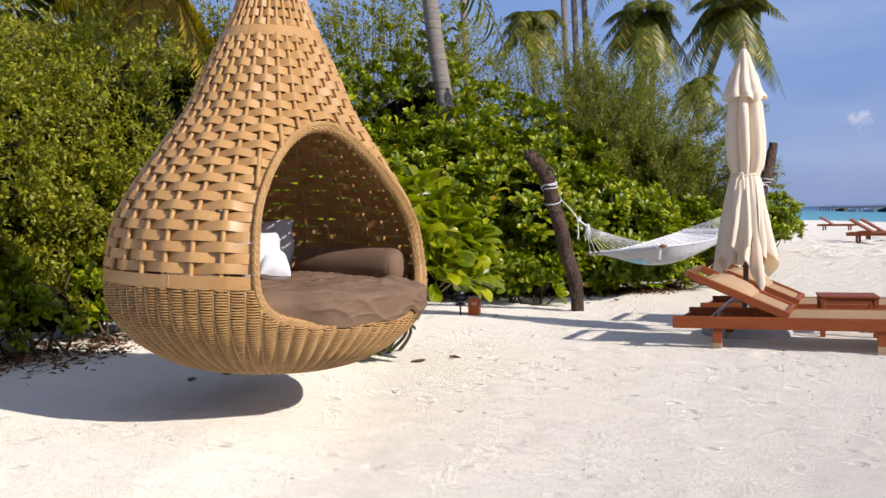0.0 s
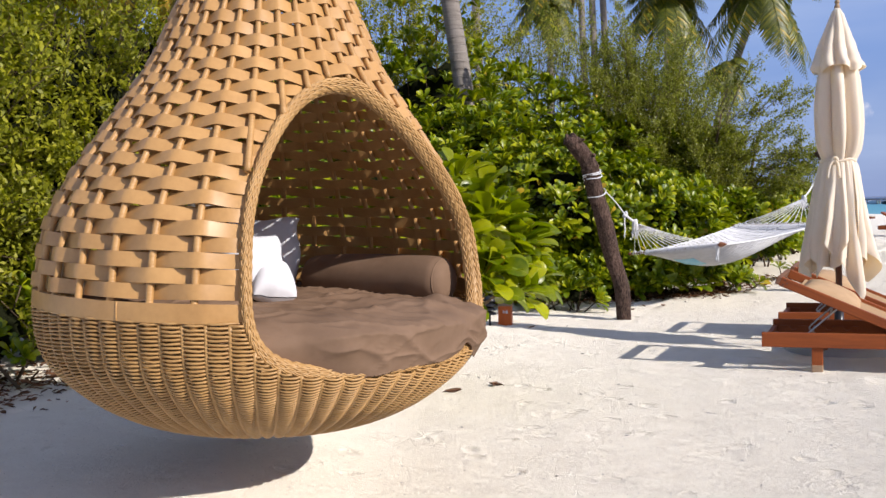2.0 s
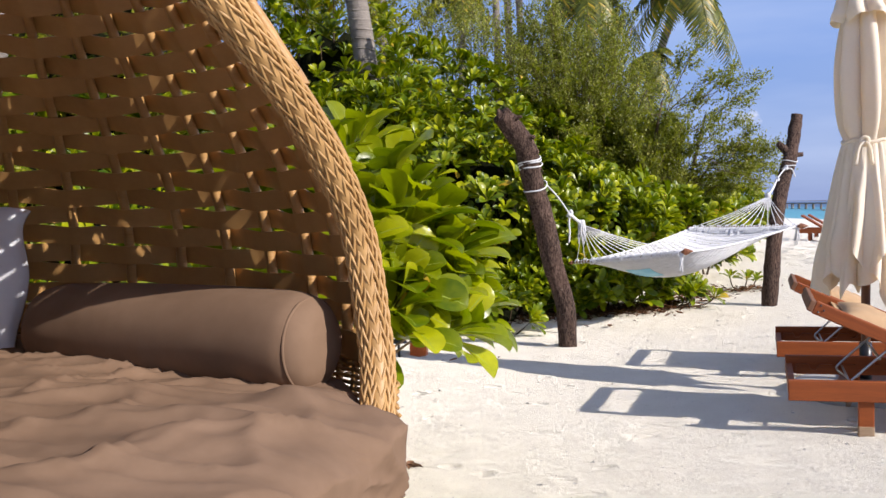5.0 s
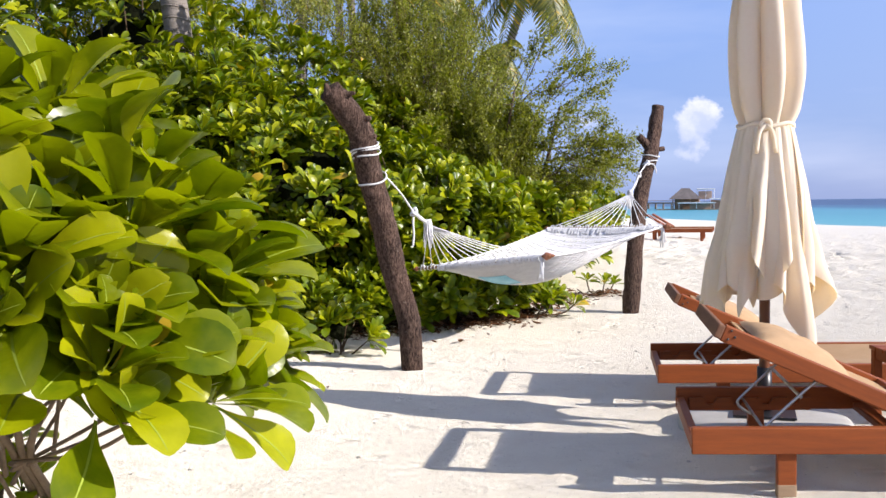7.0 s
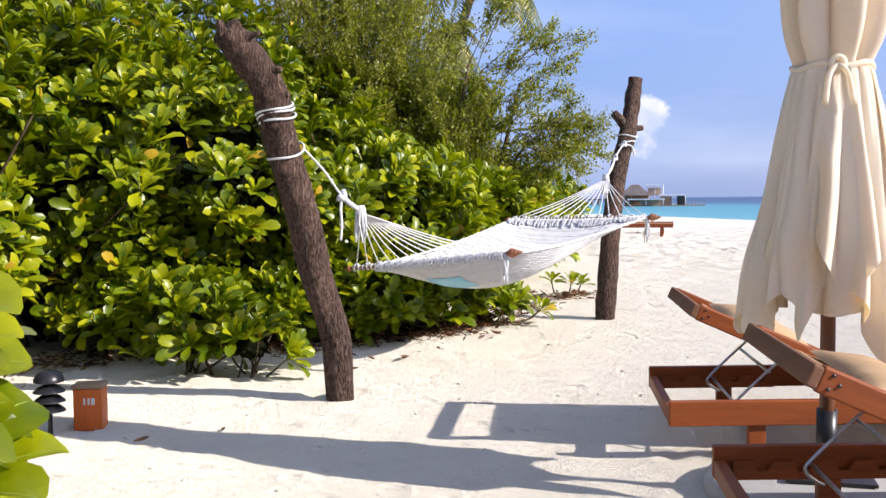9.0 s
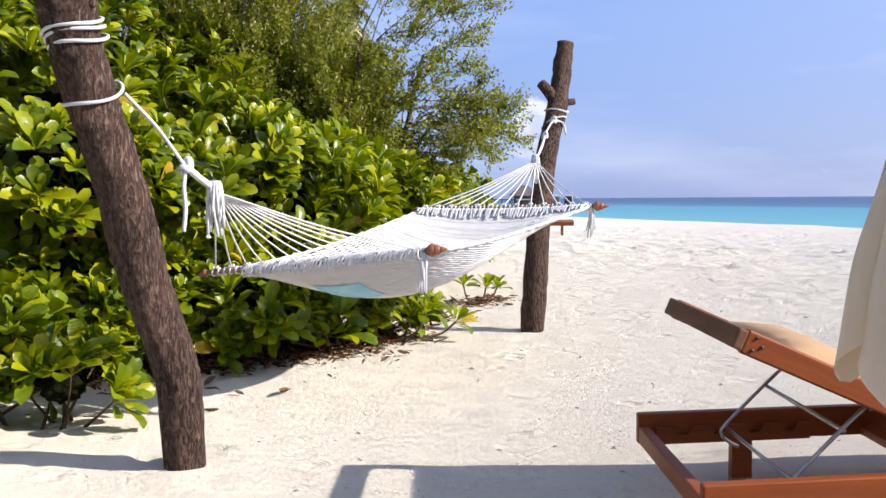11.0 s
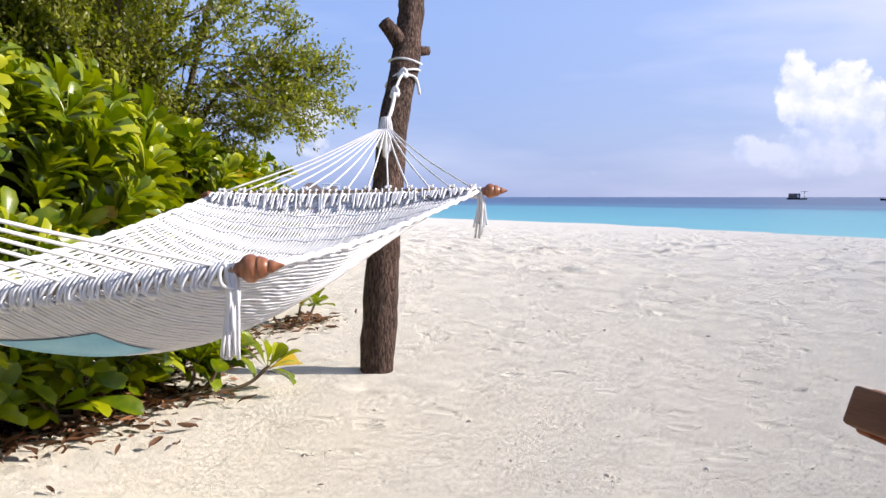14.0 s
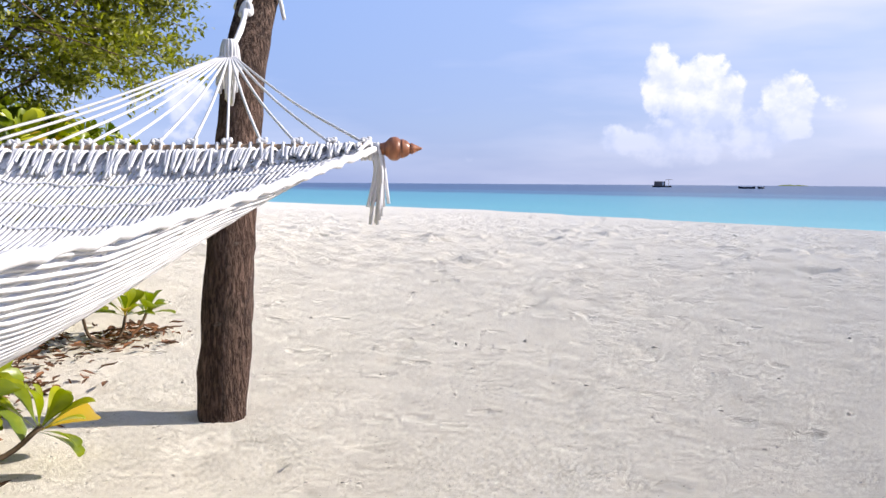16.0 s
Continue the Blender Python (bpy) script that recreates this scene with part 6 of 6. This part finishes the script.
fine_shrub("olive_leaved_tree", (5.4, 20.6), (5.2, 20.4, 1.7), (1.3, 1.3, 1.05), 170, 12, 12, 0.05, 0.42, GREY_LEAF, "low olive-leaved tree at the hedge's end", "tree", 213, 0.0)


# coconut palms
def palm(line, radius, fronds, length, seed, label, lift=0.5, crown=True, leaf=None, droop=(0.45, 0.85)):
    rng = np.random.default_rng(seed)
    P = smooth_line(line, 10)
    root = thing("coconut_palm", Matrix.Translation(P[0]), label, "palm tree", "coconut palms")
    V, F = tube(P - P[0], np.linspace(radius * 1.1, radius * 0.85, len(P)), 14)
    part("trunk", quads_mesh("trunk", V, F), PALM_BARK, root)
    rings = []
    if radius > 0.1:
        seg = np.linspace(0, len(P) - 1.01, 46)
        for s in seg:
            i = int(s)
            c = P[i] + (P[i + 1] - P[i]) * (s - i) - P[0]
            a = np.arange(14) * 2 * np.pi / 14
            rr = radius * np.interp(s, [0, len(P)], [1.1, 0.85]) * 1.015
            rings.append(tube(c + np.stack([rr * np.cos(a), rr * np.sin(a), 0.01 * np.sin(a * 2 + s)], 1), 0.006, 4, True))
        tagged(part("trunk_ringing", quads_mesh("trunk_ringing", *joined(rings)), PALM_BARK, root), kind="stuff")
    top = P[-1] - P[0]
    for k in range(fronds if crown else 0):
        a = k * 2.4 + rng.normal(0, 0.2)
        rise = lift + 0.85 * math.cos(k * 1.9) + rng.normal(0, 0.15)
        d_ = np.array([math.cos(a), math.sin(a), rise])
        d_ = d_ / np.linalg.norm(d_)
        u = np.linspace(0, 1, 16)[:, None]
        ln = length * rng.uniform(0.8, 1.1)
        rach = d_ * u * ln - np.array([0, 0, 1.0]) * u**2 * ln * rng.uniform(*droop)
        fr = part("frond", quads_mesh("frond", *tube(top + rach, np.linspace(0.022, 0.004, 16) * length / 2, 5)), FROND, root)
        f = np.linspace(0.10, 1.0, 44)
        base = np.stack([np.interp(f, u[:, 0], rach[:, i]) for i in range(3)], 1) + top
        tang = unit(np.gradient(rach, axis=0))
        tang = np.stack([np.interp(f, u[:, 0], tang[:, i]) for i in range(3)], 1)
        side = unit(np.cross(tang, (0, 0, 1.0)))
        pieces = []
        blade = leaf_blade([0, 0.35, 0.75, 1.0], [0.025, 0.052, 0.04, 0.005], [0, -0.02, -0.13, -0.28], 0.3)
        for s in (-1, 1):
            al = side * s * 0.8 + tang * 0.55 + rng.normal(0, 0.06, tang.shape) - np.array([0, 0, 0.22])
            nm = np.cross(side, tang) * -1 + 0 * al
            nm = np.where(nm[:, 2:3] < 0, -nm, nm)
            pieces.append(set_leaves(blade, base, al, nm, length * 0.30 * np.sin(np.pi * np.clip(f * 0.82 + 0.16, 0, 1)) ** 0.7))
        tagged(part("frond_blade", quads_mesh("frond_blade", *joined(pieces)), leaf or FROND, fr), kind="stuff")
    return root


palm([(0.22, 14.72, 0.0), (0.09, 14.72, 2.7), (-0.15, 14.72, 4.7), (-0.45, 14.9, 8.5)], 0.135, 12, 2.4, 301, "leaning coconut palm with a ringed grey trunk")
palm([(1.0, 25.0, 0.0), (0.78, 25.0, 4.0), (0.68, 25.0, 6.5), (0.6, 25.0, 9.5)], 0.11, 10, 2.2, 302, "slim coconut palm behind the hedge")
for x0, x1 in ((3.65, 3.45), (3.95, 3.72), (4.25, 4.0)):
    palm([(x0, 26.0, 0.0), (x0 - 0.05, 26.0, 4.0), (x1, 26.0, 9.6)], 0.095, 10, 2.2, int(310 + x0 * 10), "slim straight coconut palm in the grove")
palm([(5.2, 24.5, 0.0), (5.4, 24.5, 3.5), (5.45, 24.5, 6.45)], 0.09, 26, 1.55, 321, "coconut palm with drooping dark green and orange fronds", 0.2, droop=(0.65, 1.15))
palm([(6.0, 24.5, 0.0), (6.7, 24.4, 3.4), (7.75, 24.2, 6.6)], 0.10, 28, 1.65, 322, "leaning coconut palm with drooping green and orange fronds", 0.2, droop=(0.65, 1.15))
palm([(2.4, 25.0, 0.0), (2.55, 25.0, 4.0), (2.6, 25.0, 6.5)], 0.09, 20, 1.35, 323, "coconut palm half hidden by the trees", 0.15, droop=(0.65, 1.15))
palm([(6.6, 23.5, 0.0), (6.6, 23.5, 2.0), (6.6, 23.5, 4.5)], 0.08, 16, 0.9, 324, "young dark coconut palm in the grove", 0.1, droop=(0.65, 1.15))
palm([(5.9, 26.0, 0.0), (6.0, 26.0, 4.0), (5.9, 26.0, 9.0)], 0.085, 10, 2.0, 325, "slim coconut palm in the grove", 0.2)
palm([(-3.6, 10.9, 0.1), (-3.5, 10.8, 2.0), (-3.25, 10.5, 4.15)], 0.11, 15, 1.25, 326, "coconut palm with yellow dying fronds over the shrubs", 0.0, True, YELLOW_FROND)
palm([(-4.4, 11.0, 0.1), (-4.3, 10.9, 2.0), (-4.05, 10.3, 3.3)], 0.10, 9, 0.95, 327, "small palm with yellow dying fronds among the shrubs", 0.1, True, YELLOW_FROND)
palm([(-5.7, 12.2, 0.0), (-5.6, 12.1, 2.0), (-5.5, 11.9, 4.0)], 0.11, 13, 2.0, 329, "coconut palm behind the feathery shrubs", 0.1)
palm([(-2.3, 8.7, 0.0), (-2.15, 8.7, 1.6), (-1.75, 8.6, 3.4), (-1.35, 8.5, 5.6)], 0.10, 12, 2.2, 328, "leaning dark trunk of the palm behind the seat")


# ---- litter at the hedge's foot and scattered on the sand
def litter(name, line, width, count, seed, label):
    rng = np.random.default_rng(seed)
    L = smooth_line(line, 10)
    at = L[rng.integers(0, len(L), count)] + rng.normal(0, 1, (count, 2)) * width
    z = ground_z(at[:, 0], at[:, 1]) + rng.uniform(0.004, 0.03, count)
    base = np.c_[at, z]
    along = np.c_[rng.normal(0, 1, (count, 2)), rng.normal(0, 0.2, count)]
    normal = np.c_[rng.normal(0, 0.35, (count, 2)), np.ones(count)]
    ob = part(name, quads_mesh(name, *set_leaves(leaf_blade([0, 0.3, 0.7, 1.0], [0.03, 0.17, 0.17, 0.02], [0, 0.08, 0.03, 0.1], 0.5), base, along, normal, rng.uniform(0.03, 0.10, count), rng.uniform(0.4, 1.2, count))), LITTER)
    return tagged(ob, label, "leaf litter", kind="stuff")


litter("leaf_litter", [(-1.4, 12.2), (-0.2, 12.75), (0.9, 13.0), (1.6, 12.9), (2.3, 13.1), (3.1, 13.5), (3.7, 14.1), (4.6, 15.1)], 0.22, 2600, 41, "dry brown leaves and twigs under the hedge")
litter("leaf_litter", [(-4.4, 6.7), (-3.4, 6.9), (-3.0, 7.8), (-2.6, 8.8), (-1.9, 9.8)], 0.3, 1500, 42, "dark dry leaves and twigs under the shrubs")
litter("leaf_litter", [(4.75, 14.7), (5.0, 14.95), (5.15, 15.0)], 0.10, 130, 43, "small drift of dry brown leaves on the sand")
litter("leaf_litter", [(2.4, 12.95), (2.9, 13.15), (3.3, 13.35)], 0.16, 500, 44, "dry brown leaves at the edge of the hedge")


def dead_leaf(x, y, size, turn, seed):
    rng = np.random.default_rng(seed)
    B, F = leaf_blade([0, 0.15, 0.4, 0.7, 0.9, 1.0], [0.02, 0.1, 0.2, 0.21, 0.12, 0.02], [0, 0.05, 0.02, 0.06, 0.14, 0.2], 0.7)
    V = B * size * np.array([1, rng.uniform(0.5, 1.1), 1])
    ob = part("fallen_leaf", quads_mesh("fallen_leaf", *joined([(V, F), (V - (0, 0, 0.002), F[:, ::-1])])), DEAD_LEAF)
    ob.matrix_basis = pose(x, y, float(ground_z(x, y)) + 0.008, rng.uniform(-12, 12), rng.uniform(-8, 8), turn)
    return tagged(ob, "curled dry brown leaf lying on the sand", "leaf", "fallen leaves")


for k, (x, y, s) in enumerate(((-0.30, 7.63, 0.13), (0.06, 7.80, 0.08), (0.13, 7.82, 0.11), (2.33, 12.17, 0.13), (1.85, 11.95, 0.09), (3.0, 12.6, 0.07), (2.6, 12.3, 0.05), (5.05, 14.6, 0.10), (-1.75, 6.35, 0.12), (-1.6, 6.45, 0.10),
                               (1.95, 12.45, 0.12), (2.1, 12.2, 0.06), (3.25, 12.75, 0.11), (3.05, 12.9, 0.12), (0.55, 10.5, 0.07), (0.95, 10.6, 0.05))):
    dead_leaf(x, y, s, k * 77 % 360, 500 + k)


# crumbs of coral and shell on the near sand
def crumbs(count, seed):
    rng = np.random.default_rng(seed)
    x, y = rng.uniform(-2.5, 8.5, count), rng.uniform(3.2, 16.0, count)
    z = ground_z(x, y) + 0.001
    B = np.array([(1, 0, 0), (0, 1, 0), (-1, 0, 0), (0, -1, 0), (0.1, 0.1, 0.9), (-0.1, 0, -0.4)], float)
    F = np.array([[0, 1, 4, 4], [1, 2, 4, 4], [2, 3, 4, 4], [3, 0, 4, 4]])
    s = rng.uniform(0.002, 0.0065, count) * np.where(rng.uniform(0, 1, count) < 0.06, 2.4, 1.0)
    a = rng.uniform(0, 6.28, count)
    J = rng.uniform(0.5, 1.2, (count, 6, 1)) * B[None]
    V = np.stack([J[..., 0] * np.cos(a)[:, None] - J[..., 1] * np.sin(a)[:, None], J[..., 0] * np.sin(a)[:, None] + J[..., 1] * np.cos(a)[:, None], J[..., 2] * 0.7], -1) * s[:, None, None] + np.stack([x, y, z], 1)[:, None]
    Fq = (np.array([[0, 1, 4, 5], [2, 3, 4, 5], [0, 4, 3, 5], [1, 2, 4, 5]])[None] + (np.arange(count) * 6)[:, None, None]).reshape(-1, 4)
    ob = part("coral_crumbs", quads_mesh("coral_crumbs", V.reshape(-1, 3), Fq, False), CORAL)
    return tagged(ob, "small broken bits of coral and shell on the sand", "coral", kind="stuff")


crumbs(12000, 61)

# ---- far things: beach loungers, jetty, pavilion, boats, islet
def far_lounger(m):
    root = thing("beach_lounger", m, "brown wooden beach lounger with its back raised, far along the sand", "sun lounger", "loungers far along the beach")
    for y in (0.0, 0.62):
        part("side_rail", box_mesh("side_rail", 1.9, 0.05, 0.11, 0.006, (0.95, y, 0.29)), TEAK, root)
    for x in (0.3, 1.6):
        for y in (0.03, 0.59):
            part("leg", box_mesh("leg", 0.07, 0.05, 0.26, 0.005, (x, y, 0.12)), TEAK, root)
    part("seat", box_mesh("seat", 1.15, 0.56, 0.025, 0.005, (1.3, 0.31, 0.33)), SLING, root)
    part("backrest", box_mesh("backrest", 0.75, 0.58, 0.05, 0.008, (-0.375, 0, 0)), TEAK, root, "", pose(0.72, 0.31, 0.34, 0, 32, 0))
    return root


for x, y, turn in ((12.5, 28.3, -33), (13.6, 30.0, -33), (20.5, 50.0, -35)):
    far_lounger(pose(x, y, float(ground_z(x, y)), 0, 0, turn))


def far_path(a, b, wide, z):
    a, b = np.array(a, float), np.array(b, float)
    d_ = b - a
    ln = float(np.linalg.norm(d_))
    turn = math.degrees(math.atan2(d_[1], d_[0]))
    root = thing("jetty", pose(a[0], a[1], SEA_Z, 0, 0, turn), "long grey wooden jetty on piles over the lagoon", "jetty")
    part("deck", box_mesh("deck", ln, wide, 0.25, 0.03, (ln / 2, 0, z)), WEATHERED, root)
    for k in range(int(ln / 7)):
        for s in (-1, 1):
            part("pile", quads_mesh("pile", *tube([(4 + 7 * k, s * wide * 0.4, -2), (4 + 7 * k, s * wide * 0.4, z)], 0.14, 6)), WEATHERED, root)
    part("rail", box_mesh("rail", ln, 0.1, 0.1, 0.02, (ln / 2, -wide / 2, z + 0.6)), WEATHERED, root)
    return root


far_path((99, 172), (145, 350), 2.4, 1.35)


def pavilion(m):
    root = thing("overwater_pavilion", m, "overwater pavilion with grey thatched roof and white awnings on piles", "pavilion")
    part("deck", box_mesh("deck", 19.0, 8.0, 0.22, 0.03, (0.7, 0, 0.75)), WEATHERED, root)
    for x in np.linspace(-8.4, 9.8, 14):
        for y in (-3.7, 3.6):
            part("pile", quads_mesh("pile", *tube([(x, y, -2), (x, y, 0.65)], 0.13, 8)), WEATHERED, root)
    part("wall", box_mesh("wall", 4.6, 4.5, 1.6, 0.03, (-3.0, 0.5, 1.6)), WEATHERED, root, "brown wall under the thatched roof")
    for x in np.linspace(-5.6, -0.6, 4):
        part("column", quads_mesh("column", *tube([(x, -2.9, 0.85), (x, -2.9, 2.5)], 0.11, 8)), WEATHERED, root)
    hip = np.array([(-6.4, -3.6, 2.35), (-0.1, -3.6, 2.35), (-0.1, 3.6, 2.35), (-6.4, 3.6, 2.35), (-4.0, -0.3, 4.0), (-2.5, -0.3, 4.0), (-2.5, 0.3, 4.0), (-4.0, 0.3, 4.0)], float)
    fl = np.array([[0, 1, 5, 4], [1, 2, 6, 5], [2, 3, 7, 6], [3, 0, 4, 7], [4, 5, 6, 7], [3, 2, 1, 0]])
    part("roof", quads_mesh("roof", hip, fl, False), THATCH, root, "grey thatched hip roof")
    part("upper_room", box_mesh("upper_room", 2.6, 2.6, 1.2, 0.05, (0.6, 1.2, 2.9)), TAN_WALL, root)
    for x, y, z, w, deep in ((0.7, 1.2, 3.85, 3.5, 3.2), (4.05, -1.0, 2.35, 5.3, 3.4), (-1.1, -3.9, 1.75, 7.2, 2.2)):
        awning = part("awning", box_mesh("awning", w, deep, 0.16, 0.03, (x, y, z)), PAINTED, root, "flat white awning")
        for sx in (-0.46, 0, 0.46):
            part("awning_post", quads_mesh("awning_post", *tube([(x + sx * w, y - deep * 0.4, 0.85), (x + sx * w, y - deep * 0.4, z)], 0.06, 6)), PAINTED, awning)
    part("front_wall", box_mesh("front_wall", 4.0, 0.2, 0.9, 0.03, (-0.4, -3.2, 1.2)), TAN_WALL, root)
    part("side_wall", box_mesh("side_wall", 2.2, 2.0, 1.3, 0.04, (2.8, -0.6, 1.5)), TAN_WALL, root)
    part("glass_room", box_mesh("glass_room", 1.7, 2.4, 1.4, 0.04, (5.8, -1.0, 1.5)), DARK_STEEL, root, "dark glazed room")
    for x in np.linspace(6.8, 10.0, 5):
        part("rail_post", quads_mesh("rail_post", *tube([(x, -3.8, 0.85), (x, -3.8, 1.4)], 0.05, 6)), WEATHERED, root)
    return root


pavilion(pose(99.0, 167.5, SEA_Z - 0.95, 0, 0, -31) @ Matrix.Diagonal((1.0, 1.0, 1.32, 1.0)))


def boat(m, long, label, cabin=True, hull=DARK_STEEL):
    root = thing("boat", m, label, "boat", "boats on the lagoon")
    u = np.linspace(-1, 1, 17)
    wide = long * 0.16 * (1 - np.abs(u) ** 3) + 0.05
    rows = []
    for k, (f, z) in enumerate(((0.0, -0.3), (0.7, -0.2), (1.0, 0.6), (1.02, 0.75), (0.9, 0.7), (0.0, 0.65))):
        rows.append(np.stack([u * long / 2, wide * f, z + 0.35 * np.abs(u) ** 3], 1))
    right = np.stack(rows)
    left = right * np.array([1, -1, 1])
    F = grid_faces(6, 17)
    part("hull", quads_mesh("hull", *joined([(right.reshape(-1, 3), F[:, ::-1]), (left.reshape(-1, 3), F)])), hull, root)
    if cabin:
        part("cabin", box_mesh("cabin", long * 0.58, long * 0.24, long * 0.26, 0.25, (-long * 0.12, 0, 0.6 + long * 0.13)), THATCH, root)
        part("awning", box_mesh("awning", long * 0.36, long * 0.26, 0.2, 0.05, (long * 0.36, 0, 0.6 + long * 0.36)), WEATHERED, root)
        for s in (-1, 1):
            part("awning_post", quads_mesh("awning_post", *tube([(long * 0.36, s * long * 0.1, 0.6), (long * 0.36, s * long * 0.1, 0.6 + long * 0.36)], 0.12, 6)), WEATHERED, root)
        part("window", box_mesh("window", long * 0.08, long * 0.245, long * 0.16, 0.05, (long * 0.06, 0, 0.6 + long * 0.13)), PAINTED, root)
    else:
        part("thwart", box_mesh("thwart", long * 0.1, long * 0.2, 0.3, 0.04, (long * 0.25, 0, 0.9)), PAINTED, root)
    return root


for x_, y_, ln_, paint, tone in ((130.5, 300.0, 9.0, TEAK, "reddish"), (125.0, 278.5, 8.0, PAINTED, "white"), (118.3, 253.0, 8.5, PAINTED, "white"), (114.2, 237.0, 7.5, DARK_STEEL, "dark")):
    boat(pose(x_, y_, SEA_Z, 0, 0, 74), ln_, f"small {tone} boat moored at the jetty", False, paint)


def bearing(deg, far):
    return 2.0 + far * math.sin(radians(deg)), 9.8 + far * math.cos(radians(deg))


bx, by = bearing(60.0, 560)
boat(pose(bx, by, SEA_Z, 0, 0, -60), 11.0, "dark moored boat with a cabin and an awning")
bx, by = bearing(64.9, 420)
boat(pose(bx, by, SEA_Z, 0, 0, -66), 7.0, "long low dark boat lying on the lagoon", False)
bx, by = bearing(65.7, 425)
boat(pose(bx, by, SEA_Z, 0, 0, -30), 3.5, "small boat beside the long one", False)
ix, iy = bearing(67.5, 3200)
iu, iv = np.meshgrid(np.linspace(-1, 1, 30), np.linspace(-1, 1, 9))
isle = np.stack([iu * 50, iv * 20, np.maximum(0, (1 - iu**2) * (1 - iv**2)) ** 0.5 * (5 + 4 * value_noise(iu * 6, iv * 2, 5)) - 1], -1).reshape(-1, 3)
islet = part("islet", quads_mesh("islet", isle, grid_faces(9, 30)), NAUPAKA)
islet.matrix_basis = pose(ix, iy, SEA_Z, 0, 0, -68)
tagged(islet, "low wooded islet on the horizon", "islet")
